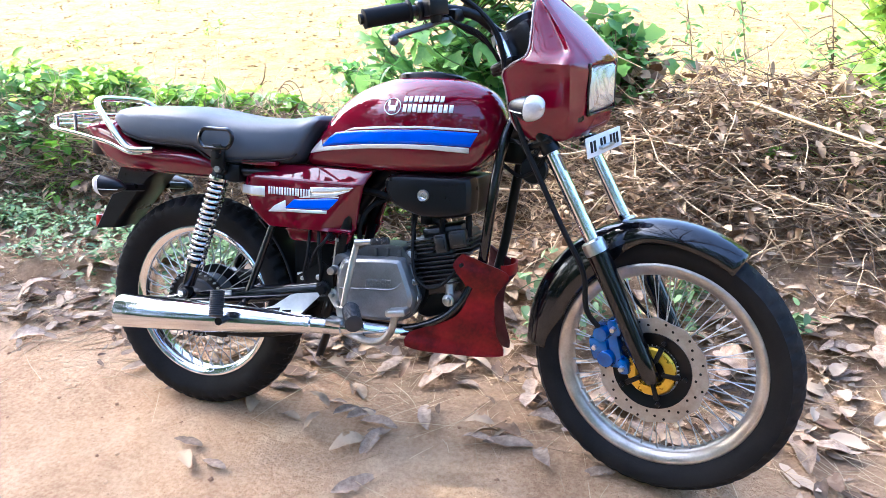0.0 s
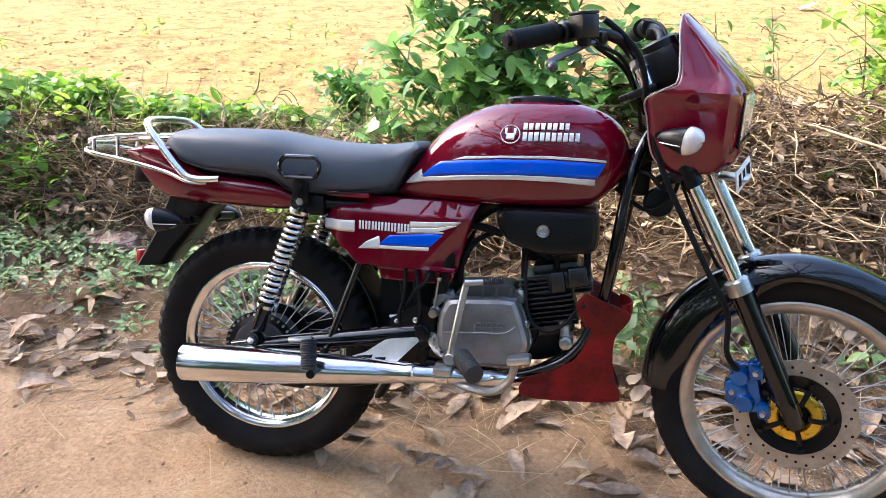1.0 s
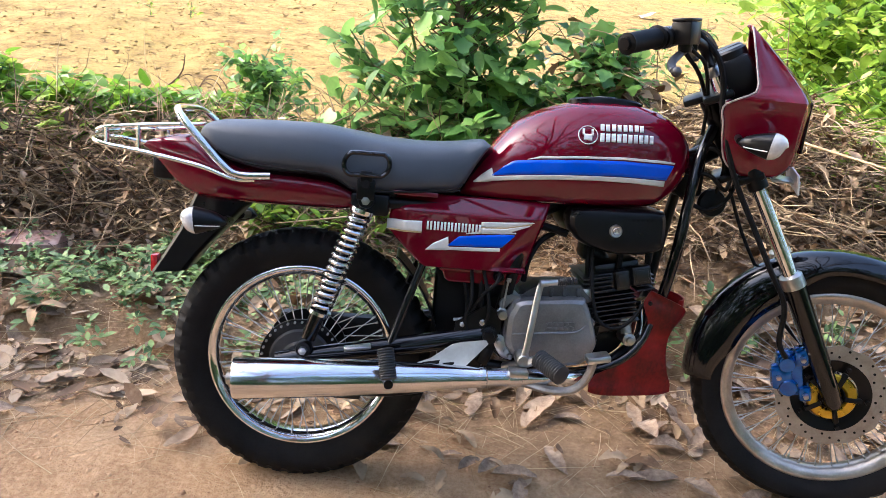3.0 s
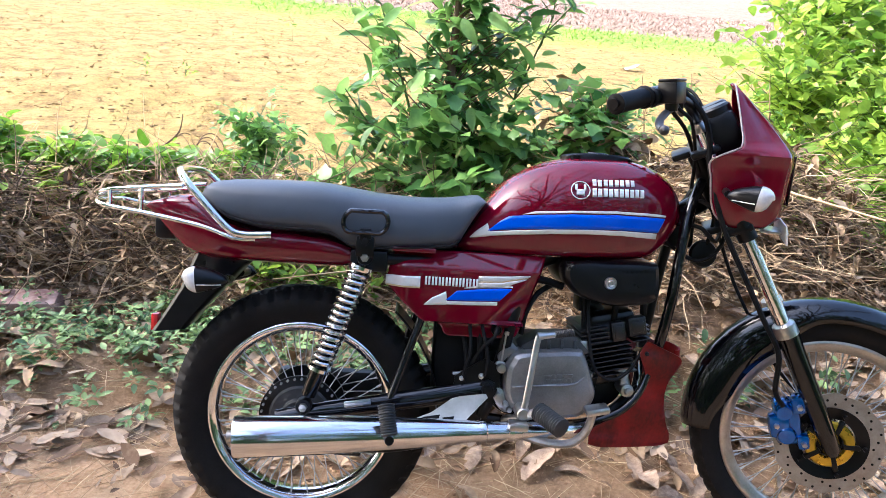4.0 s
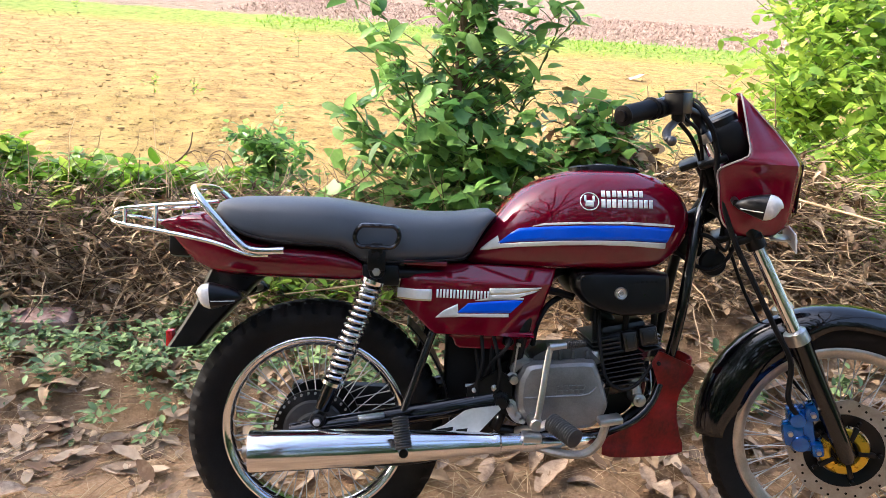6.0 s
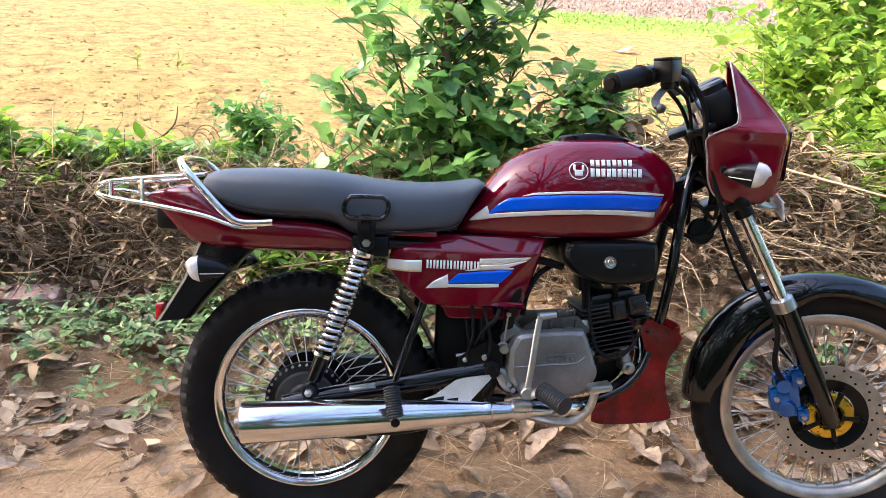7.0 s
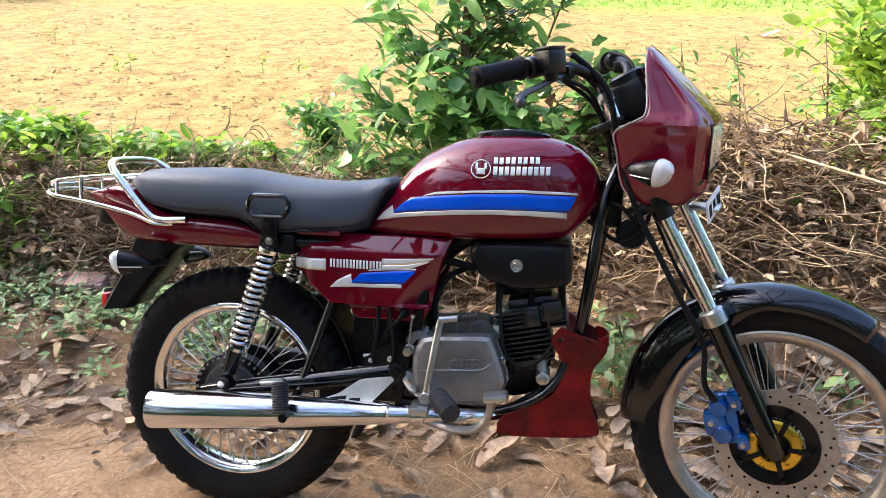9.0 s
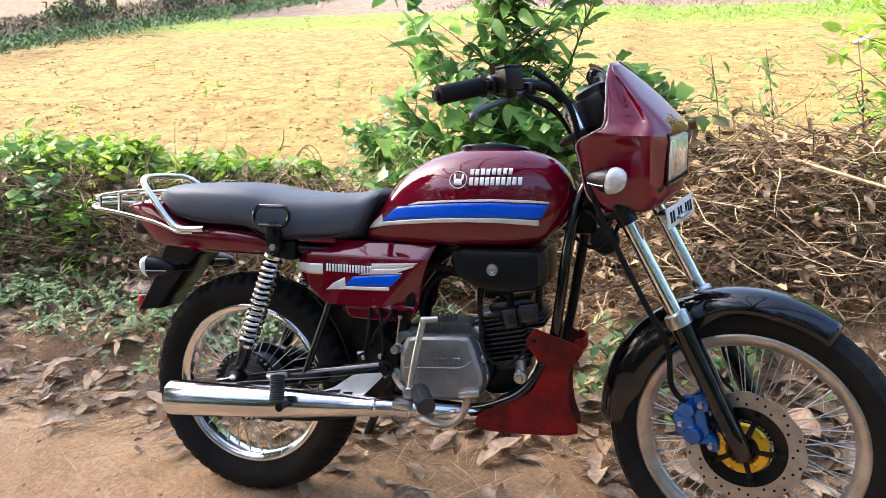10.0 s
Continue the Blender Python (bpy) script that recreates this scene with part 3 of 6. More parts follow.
def heap_right():
    x = rnd.uniform(0.75, 3.6)
    y = rnd.triangular(0.75, 1.75, 1.2)
    top = 0.43 * ease(0.6, 1.3, x) * (1 - 0.45 * ease(1.75, 2.2, x)) * math.exp(-((y - 1.25) / 0.38) ** 2) + 0.03
    return at_ground(x, y, rnd.uniform(0, top))


def heap_left():
    x = rnd.uniform(-3.4, 0.9)
    y = rnd.triangular(0.95, 1.65, 1.28)
    top = 0.30 * math.exp(-((y - 1.4) / 0.33) ** 2) + 0.02
    return at_ground(x, y, rnd.uniform(0, top))


strands(6800, heap_right, 0.10, 0.42, 0.0022, 0.22, label="heap of tangled dry brown brush on the bank")
strands(10000, heap_left, 0.07, 0.32, 0.0022, 0.42, label="dead brown hedge brush along the bank")
strands(44, heap_right, 0.5, 1.3, 0.0045, 0.25, STRAW, "dry_branches", "long pale dry branches lying over the brush", 5, 0.15)


SCRAP = surface("pale_scrap_sheet", (0.28, 0.25, 0.22), (0.55, 0.52, 0.50), 0.8, 0, 12)


def scrap():
    """A crumpled pale sheet for a small unidentified white thing out in the field."""
    r, sh = random.Random(4), Shape()
    b7 = at_ground(3.85, 10.7)
    sh.v = [(b7.x - 0.12 + 0.034 * i, b7.y + 0.04 * j, b7.z + 0.02 + 0.012 * i + 0.03 * r.random()) for j in range(6) for i in range(8)]
    sh.f = [(j * 8 + i, j * 8 + i + 1, j * 8 + i + 9, j * 8 + i + 8) for j in range(5) for i in range(7)]
    tagged(part("pale_scrap", sh, SCRAP), "crumpled pale scrap lying in the field", "paper")


scrap()


def broken_brick():
    """A weathered half-buried brick among the weeds."""
    sh = Shape().box((-0.11, -0.052, -0.03), (0.11, 0.052, 0.040), 0.012)
    sh.v = [(x + 0.004 * noise.noise(Vector((x, y, z)) * 40), y + 0.005 * noise.noise(Vector((z, x, y)) * 35), z + 0.006 * noise.noise(Vector((y, z, x)) * 30) - (0.02 if x > 0.06 else 0)) for x, y, z in sh.v]
    ob = part("brick", sh, BRICK)
    ob.matrix_basis = Matrix.Translation(at_ground(-1.14, 0.98, 0.03)) @ Euler((radians(14), radians(-5), radians(8))).to_matrix().to_4x4()
    tagged(ob, "weathered red brick lying among the weeds", "brick")


BRICK = surface("weathered_brick", (0.20, 0.075, 0.05), (0.55, 0.40, 0.34), 0.85, 0, 9, 0.5, 70)
broken_brick()


def forked_twig():
    sh = Shape()
    sh.tube(smooth([(-1.02, 1.78, 0.30), (-1.0, 1.8, 0.49), (-0.91, 1.8, 0.56), (-0.84, 1.8, 0.63), (-0.82, 1.8, 0.71)]), [0.008 - 0.006 * i / 24 for i in range(25)], 6)
    sh.tube(smooth([(-0.86, 1.8, 0.60), (-0.82, 1.8, 0.625), (-0.79, 1.8, 0.62)]), 0.002, 5)
    sh.tube(smooth([(-1.02, 1.8, 0.36), (-1.03, 1.8, 0.56)]), 0.005, 6)
    sh.tube(smooth([(-0.96, 1.8, 0.40), (-0.95, 1.8, 0.50), (-0.94, 1.8, 0.57)]), 0.003, 5)
    tagged(part("twig", sh, BARK), "bare brown forked twig standing in the hedge", "twig")
    sh = Shape()
    for k in range(3):
        a = 0.06 + 0.012 * k
        sh.tube(smooth([(-0.73 + a * math.cos(q) * 0.8 + 0.01 * k, 1.8 + 0.02 * k, 0.52 + 1.25 * a * math.sin(q)) for q in (radians(-60 + 36 * j) for j in range(9))]), 0.0022, 5)
    tagged(part("tendril", sh, BARK), "dry brown curled tendril over the hedge", "tendril")


forked_twig()


def litter_place():
    x = rnd.uniform(-3.2, 3.4)
    y = rnd.gauss(0.36, 0.13) if x < 0.3 else rnd.gauss(0.46, 0.24)
    return x, y


def herbs():
    out = []
    for _ in range(640):
        x, y = rnd.uniform(-3.4, 0.3), rnd.gauss(0.80, 0.16)
        if noise.noise(Vector((x * 3.0, y * 3.0, 9))) < rnd.uniform(-0.5, 0.25):
            continue
        if rnd.random() < 0.03:
            x, y = rnd.uniform(0.8, 1.4), rnd.gauss(0.55, 0.1)
        for _ in range(rnd.randint(2, 4)):
            cx, cy, top = x + rnd.gauss(0, 0.035), y + rnd.gauss(0, 0.03), rnd.uniform(0.01, 0.075)
            for _ in range(rnd.randint(5, 9)):
                q, s = rnd.uniform(0, 6.28), rnd.uniform(0.016, 0.042)
                p = at_ground(cx + 0.012 * math.cos(q), cy + 0.012 * math.sin(q), top + rnd.gauss(0, 0.012))
                out.append(turned(p, q, rnd.uniform(-0.75, 0.15), rnd.gauss(0, 0.3), s))
    return out


stuff(scatter("low_herbs", SMALL, herbs(), LEAF_LOW), "low green weeds on the verge", "weeds")


def curled(seed, n=8):
    """A crumpled dead leaf of length 1 with a ragged edge."""
    r = random.Random(seed)
    wide, fold, curl, twist = r.uniform(0.17, 0.27), r.uniform(-0.4, 0.6), r.uniform(-0.16, 0.24), r.gauss(0, 0.3)
    v, f = [], []
    for i in range(n + 1):
        t = i / n
        w = wide * math.sin(math.pi * min(1, 0.04 + t * 0.95)) ** 0.7
        bend = curl * math.sin(math.pi * t) + 0.25 * curl * t * t
        for j in range(-2, 3):
            s = j / 2
            edge = w * s * (1 + (r.uniform(-0.14, 0.06) if abs(j) == 2 else 0))
            v.append((t + 0.008 * r.gauss(0, 1), edge + 0.07 * math.sin(2.6 * t + seed), bend + abs(edge) * fold + edge * twist * t + r.gauss(0, 0.012)))
    for i in range(n):
        for j in range(4):
            a = i * 5 + j
            if abs(j - 1.5) > 1 and r.random() < 0.07:
                continue
            f.append((a, a + 1, a + 6, a + 5))
    return v, f


def litter():
    small = []
    for _ in range(1700):
        x, y = litter_place()
        if (y < 0.02 or (0.2 < x < 1.4 and y < 0.36)) and rnd.random() < 0.85:
            continue
        p = at_ground(x, y, rnd.uniform(0.004, 0.02))
        small.append(turned(p, rnd.uniform(0, 6.28), rnd.gauss(0, 0.2), rnd.gauss(0, 0.25), rnd.uniform(0.025, 0.11)))
    brown = []
    for _ in range(11000):
        p = heap_right() if rnd.random() < 0.6 else heap_left()
        (brown if rnd.random() < 0.72 else small).append(turned(p + Vector((0, -0.03, 0)), rnd.uniform(0, 6.28), rnd.gauss(0, 0.6), rnd.gauss(0, 0.6), rnd.uniform(0.02, 0.07)))
    stuff(scatter("leaf_litter", curled(3, 5), small, DRY_LEAF), "dry brown fallen leaves along the verge", "litter")
    for _ in range(1500):
        p = at_ground(rnd.uniform(-3.2, 0.6), rnd.uniform(0.55, 1.25), rnd.uniform(0.004, 0.03))
        (brown if rnd.random() < 0.6 else small).append(turned(p, rnd.uniform(0, 6.28), rnd.gauss(0, 0.3), rnd.gauss(0, 0.35), rnd.uniform(0.03, 0.11)))
    for _ in range(340):
        p = at_ground(rnd.uniform(0.1, 2.8), rnd.gauss(0.46, 0.24), rnd.uniform(0.003, 0.02))
        brown.append(turned(p, rnd.uniform(0, 6.28), rnd.gauss(0, 0.2), rnd.gauss(0, 0.25), rnd.uniform(0.02, 0.1)))
    stuff(scatter("dead_leaves", curled(5, 5), brown, BROWN_LEAF), "dark brown dead leaves caught in the brush", "litter")
    meshes = []
    for s in range(12):
        me = bpy.data.meshes.new("fallen_leaf")
        t = curled(20 + s)
        me.from_pydata(t[0], [], t[1])
        me.shade_smooth()
        me.materials.append(DRY_LEAF_BIG)
        meshes.append(me)
    for i in range(290):
        x, y = litter_place()
        if i % 3 == 0:
            x, y = rnd.uniform(0.55, 2.6), rnd.uniform(0.35, 0.95)
        tip = 0.2
        if i % 16 == 0:
            x, y = rnd.uniform(-1.6, 2.6), rnd.uniform(-0.3, 0.25)
            tip = 0.05
        if i % 12 == 1:
            x, y = rnd.uniform(0.15, 1.35), rnd.triangular(-0.12, 0.42, 0.2)
        ob = new("fallen_leaf", meshes[i % 12])
        ob.matrix_basis = turned(at_ground(x, y, 0.012), rnd.uniform(0, 6.28), rnd.gauss(0, tip), rnd.gauss(0, tip), rnd.triangular(0.05, 0.19 if y > 0.2 else 0.14, 0.095))
        tagged(ob, "dry pale brown fallen leaf on the earth", "leaf", "fallen leaves")


def by_object(name, low, high):
    m = surface(name, low, high, 0.85, 0, 7, 0.3, 50, spec=0.12)
    nt = m.node_tree
    b = nt.nodes["Principled BSDF"]
    src = b.inputs["Base Color"].links[0].from_socket
    info = nt.nodes.new("ShaderNodeObjectInfo")
    hsv = nt.nodes.new("ShaderNodeHueSaturation")
    mr = nt.nodes.new("ShaderNodeMapRange")
    mr.inputs["To Min"].default_value, mr.inputs["To Max"].default_value = 0.7, 1.3
    nt.links.new(info.outputs["Random"], mr.inputs[0])
    nt.links.new(mr.outputs[0], hsv.inputs["Value"])
    nt.links.new(src, hsv.inputs["Color"])
    nt.links.new(hsv.outputs[0], b.inputs["Base Color"])
    return m


DRY_LEAF_BIG = by_object("dry_leaf_big", (0.165, 0.108, 0.07), (0.42, 0.31, 0.215))
litter()


def pebbles():
    t = ([(1, 0, 0), (0, 1, 0), (-0.9, 0.1, 0), (0, -1, 0.1), (0.1, 0.1, 0.7), (0, 0, -0.5)], [(0, 1, 4), (1, 2, 4), (2, 3, 4), (3, 0, 4), (1, 0, 5), (2, 1, 5), (3, 2, 5), (0, 3, 5)])
    out = []
    for _ in range(5000):
        x, y = rnd.uniform(-2.4, 3.0), rnd.uniform(-0.9, 0.75)
        if noise.noise(Vector((x * 2.0, y * 2.0, 2))) < rnd.uniform(-0.4, 0.4):
            continue
        out.append(turned(at_ground(x, y, 0.0), rnd.uniform(0, 6.28), rnd.gauss(0, 0.2), rnd.gauss(0, 0.2), 0.0015 + 0.008 * rnd.random() ** 3))
    stuff(scatter("earth_crumbs", t, out, CRUMB), "small crumbs of orange earth on the track", "crumbs")


CRUMB = surface("earth_crumb", (0.26, 0.14, 0.07), (0.58, 0.38, 0.21), 0.95, 0, 5, 0.3, 80, spread=1.0)
pebbles()


def straw_place():
    x, y = litter_place()
    return at_ground(x, y + rnd.gauss(-0.04, 0.10), rnd.uniform(0.002, 0.012))


strands(3900, straw_place, 0.02, 0.22, 0.0010, 0.05, STRAW, "straw", "dry straw and twigs strewn over the earth", 3, 0.12)


# ---- far field edge ----
def scrub(name, count, place, lo, hi, mat, label):
    out = []
    for _ in range(count):
        x, y = place()
        out.append(turned(at_ground(x, y, rnd.uniform(0, hi * 0.6)), rnd.uniform(0, 6.28), rnd.uniform(-1.4, -0.2), rnd.gauss(0, 0.5), rnd.uniform(lo, hi)))
    stuff(scatter(name, SLIM, out, mat), label, "scrub")


def edge_weeds():
    out = []
    for _ in range(520):
        x, y = rnd.uniform(-5, 4.5), rnd.gauss(2.15, 0.22)
        if noise.noise(Vector((x * 1.3, y, 6))) < rnd.uniform(-0.5, 0.3):
            continue
        for _ in range(3):
            out.append(turned(at_ground(x + rnd.gauss(0, 0.05), y + rnd.gauss(0, 0.05), rnd.uniform(0.01, 0.16)), rnd.uniform(0, 6.28), rnd.uniform(-0.9, 0.3), rnd.gauss(0, 0.4), rnd.uniform(0.03, 0.08)))
    stuff(scatter("edge_weeds", SLIM, out, LEAF_LIGHT), "sunlit weeds along the field edge", "weeds")


edge_weeds()


def clods():
    ico = bmesh.new()
    bmesh.ops.create_icosphere(ico, subdivisions=1, radius=1.0)
    ico.verts.index_update()
    t = ([tuple(q.co * (1 + 0.25 * noise.noise(q.co * 2.0))) for q in ico.verts], [tuple(q.index for q in f.verts) for f in ico.faces])
    ico.free()
    out = []
    for _ in range(15000):
        y = 2.4 + 15 * rnd.random() ** 1.4
        x = rnd.uniform(-0.95, 0.95) * (y + 3.0) - 0.2
        if noise.noise(Vector((x * 0.9, y * 0.9, 4))) < rnd.uniform(-0.5, 0.35):
            continue
        k = rnd.uniform(0.005, 0.02)
        out.append(Matrix.LocRotScale(at_ground(x, y, 0.0), Euler((0, 0, rnd.uniform(0, 6.28))), (k * rnd.uniform(0.8, 2.4), k, k * rnd.uniform(0.35, 0.8))))
    stuff(scatter("field_clods", t, out, CLOD, shade=True), "dry brown clods scattered over the field", "clods")


clods()


def stubble():
    out = []
    for _ in range(8500):
        y = 2.5 + 13 * rnd.random() ** 1.3
        x = rnd.uniform(-0.95, 0.95) * (y + 3.0) - 0.2
        if noise.noise(Vector((x * 0.8, y * 0.8, 14))) < rnd.uniform(-0.3, 0.4):
            continue
        for _ in range(rnd.randint(5, 12)):
            p = at_ground(x + rnd.gauss(0, 0.05), y + rnd.gauss(0, 0.04), rnd.uniform(0, 0.02))
            out.append(turned(p, rnd.uniform(0, 6.28), rnd.uniform(-1.1, 0.1), rnd.gauss(0, 0.5), rnd.uniform(0.012, 0.042)))
    stuff(scatter("stubble", SLIM, out, STUBBLE), "short dry stubble tufts over the field", "stubble")


stubble()
scrub("pink_scrub", 24000, lambda: ((lambda x: (x, rnd.uniform(19.6, 33) - 0.12 * x))(rnd.uniform(-6, 22))), 0.05, 0.13, SCRUB, "dry pinkish scrub at the far edge of the field")
scrub("grass_strip", 7000, lambda: ((lambda x: (x, rnd.triangular(14.6, 19.8, 18) - 0.12 * x))(rnd.uniform(-4, 26))), 0.05, 0.12, LEAF_LIGHT, "bright green grass strip across the field")
scrub("verge_weeds", 16000, lambda: (rnd.gauss(-16.2, 1.2), rnd.uniform(9, 34)), 0.05, 0.2, SHADE_LEAF, "low green weeds along the edge of the field")
scrub("bank_scrub", 9000, lambda: (rnd.uniform(-30, -18), rnd.uniform(9, 42)), 0.08, 0.3, BANK_LEAF, "brown dry scrub on the bank beyond the field")


# ---- trees added out of view beside the track to keep the low sun off it ----
def shade_tree(x, y, low, high, wide, count, size=(0.45, 0.8), name="shade_tree", label="tall leafy tree added out of view to block sun and sky", group="shade trees"):
    root = tagged(new(name), label, "tree", group)
    root.location = at_ground(x, y, -0.1)
    sh = Shape()
    top = high * 0.8
    sh.tube(smooth([(0, 0, 0), (0.1, 0.05, low * 0.4), (-0.05, 0.1, low), (0.1, 0.0, top)]), [0.30 - 0.25 * i / 18 for i in range(19)], 10)
    ends = []
    for _ in range(26):
        q, z = rnd.uniform(0, 6.28), rnd.uniform(low, high * 0.95)
        r = wide * math.sqrt(max(0.1, 1 - ((z - (low + high) / 2) / ((high - low) / 2)) ** 2)) * rnd.uniform(0.5, 0.9)
        e = Vector((r * math.cos(q), r * math.sin(q), z))
        s = Vector((0.05, 0.05, min(top, low * 0.7 + 0.5 * (z - low))))
        sh.tube(smooth([s, s.lerp(e, 0.5) + Vector((0, 0, 0.3)), e]), [0.08 - 0.065 * i / 12 for i in range(13)], 6)
    part("trunk", sh, BARK, root)
    out = []
    while len(out) < count:
        q = Vector((rnd.uniform(-1, 1), rnd.uniform(-1, 1), rnd.uniform(-1, 1)))
        if q.length > 1 + 0.12 * noise.noise(q * 3):
            continue
        p = Vector((q.x * wide, q.y * wide, (low + high) / 2 + q.z * (high - low) / 2))
        out.append(turned(p, rnd.uniform(0, 6.28), rnd.gauss(0.2, 0.5), rnd.gauss(0, 0.5), rnd.uniform(*size)))
    ob = scatter("crown", OVATE, out, CANOPY, root)
    ob["kind"] = "stuff"


shade_tree(-10.5, -2.1, 3.0, 12.5, 3.9, 3600)
shade_tree(-12.0, -8.0, 1.5, 12.0, 3.9, 2600)
# Unseen row added across the track to darken what the bike's side reflects.
for x, y, high, wide in ((-6.5, -8.5, 8.0, 2.8), (-2.0, -8.0, 7.0, 2.6), (2.2, -8.6, 8.0, 2.8), (6.5, -8.0, 7.5, 2.8), (10.5, -6.0, 8.0, 2.8), (12.5, -1.0, 7.0, 2.4)):
    shade_tree(x, y, 0.8, high, wide, 1000, (0.35, 0.7))
for x, y in ((-23, 11), (-24, 17), (-22.5, 24), (-26, 30), (-21, 36), (-28, 22), (-16, 40)):
    shade_tree(x, y, 3.2, 9.0, 2.8, 800, (0.4, 0.75), "field_tree", "slender tree on the bank beyond the field", "trees beyond the field")


def back_hedge(x, y, r, h, name="unseen_bush", label="thick green bush added out of view to darken reflections", group="bushes across the track", mat=CANOPY, leaves=1300):
    """A thick bush on many stems."""
    root = tagged(new(name), label, "shrub", group)
    root.location = at_ground(x, y)
    sh = Shape()
    out = []
    for _ in range(16):
        e = Vector((rnd.uniform(-r, r), rnd.uniform(-r, r) * 0.6, rnd.uniform(0.4, 1) * h))
        sh.tube([(0, 0, -0.05), tuple(e * 0.5 + Vector((0, 0, 0.1))), tuple(e)], [0.02, 0.012, 0.005], 5)
    part("stem", sh, BARK, root)
    for _ in range(leaves):
        q = Vector((rnd.gauss(0, 0.5) * r, rnd.gauss(0, 0.4) * r, abs(rnd.gauss(0.35, 0.35)) * h))
        out.append(turned(q, rnd.uniform(0, 6.28), rnd.gauss(0.2, 0.5), rnd.gauss(0, 0.5), rnd.uniform(0.12, 0.26)))
    ob = scatter("foliage", OVATE, out, mat, root)
    ob["kind"] = "stuff"


for k in range(12):
    back_hedge(-20.5 - 3.5 * rnd.random(), 11.0 + 2.2 * k, 0.9, 0.9, "bank_bush", "low dusty bush on the bank", "bushes on the bank", (BANK_LEAF, SHADE_LEAF)[k % 2], 420)
# Bushes added out of view so that low reflections in the paint stay dark.
for k in range(9):
    back_hedge(-7.0 + 2.0 * k, -3.9 + 0.4 * math.sin(k * 2.1), 1.2, 1.15)


def overhang():
    """A tree added out of view; its thin limbs over the track streak reflections."""
    root = tagged(new("overhanging_tree"), "tree added out of view across the track, thin limbs reaching over it", "tree")
    root.location = at_ground(-0.6, -5.2)
    sh, tips = Shape(), []
    sh.tube(smooth([(0, 0, -0.1), (0.1, 0.1, 1.6), (0, 0.3, 3.4), (0.1, 0.6, 5.0)]), [0.22 - 0.13 * i / 18 for i in range(19)], 10)
    for k in range(11):
        x = -3.6 + 0.75 * k + rnd.uniform(-0.2, 0.2)
        e = Vector((x + 1.2, rnd.uniform(4.6, 6.8), rnd.uniform(3.6, 5.2)))
        s0 = Vector((0, 0.4, rnd.uniform(3.0, 4.6)))
        line = smooth([s0, s0.lerp(e, 0.35) + Vector((0, 0, 0.5)), s0.lerp(e, 0.7) + Vector((rnd.gauss(0, 0.3), 0, 0.4)), e], 6)
        sh.tube(line, [0.06 - 0.05 * i / (len(line) - 1) for i in range(len(line))], 6)
        for p in line[5:]:
            for _ in range(2):
                t = p + Vector((rnd.gauss(0, 0.5), rnd.gauss(0, 0.4), rnd.gauss(0, 0.25)))
                sh.tube([p, p.lerp(t, 0.5) + Vector((0, 0, 0.05)), t], [0.012, 0.008, 0.004], 4, False)
                tips.append(t)
    part("trunk", sh, BARK, root)
    out = [turned(rnd.choice(tips) + Vector((rnd.gauss(0, 0.15), rnd.gauss(0, 0.15), rnd.gauss(0, 0.1))), rnd.uniform(0, 6.28), rnd.gauss(0.3, 0.4), rnd.gauss(0, 0.4), rnd.uniform(0.10, 0.2)) for _ in range(700)]
    ob = scatter("crown", OVATE, out, CANOPY, root)
    ob["kind"] = "stuff"


overhang()


# ---- motorcycle: x forward from the rear axle, y to its left, z up along its own leaning plane ----
LEAN_OVER = -12.0
bike = tagged(new("motorcycle"), "maroon commuter motorcycle with blue stripes leaning on its side stand", "motorcycle")
bike.matrix_basis = pose(0, 0, 0, LEAN_OVER)

RAKE, STEER = radians(29.4), radians(-21.0)
FRONT_AXLE = Vector((1.277, -0.042, 0.333))
steer_axis = Vector((-math.sin(RAKE), 0, math.cos(RAKE)))
FRONT = Matrix.Translation(FRONT_AXLE) @ Matrix.Rotation(STEER, 4, steer_axis)
WHEEL = Matrix.Translation((1.252, -0.0495, 0.3205)) @ Matrix.Rotation(radians(-16.0), 4, steer_axis) @ Matrix.Rotation(radians(-5.0), 4, "X")


def bpart(name, sh, mat, label="", parent=None, sharp=38):
    return part(name, sh, mat, parent or bike, label, sharp)


def fpart(name, sh, mat, label="", parent=None, sharp=38):
    """A part that turns with the handlebar; given in the fork's own frame with the axle at 0."""
    if parent:
        return part(name, sh, mat, parent, label, sharp)
    return part(name, sh, mat, bike, label, sharp, FRONT)


# wheels
def spoke_mesh(hub_r, rim_r, y0, y1, twist):
    sh = Shape()
    a = Vector((hub_r, y0, 0))
    b = Vector((rim_r * math.cos(twist), y1, rim_r * math.sin(twist)))
    d = (b - a).normalized()
    sh.tube([a, a + d * 0.006, b - d * 0.016, b - d * 0.015, b], [0.0015, 0.00125, 0.00125, 0.0025, 0.0025], 6)
    return mesh_of("spoke", sh, SPOKE)


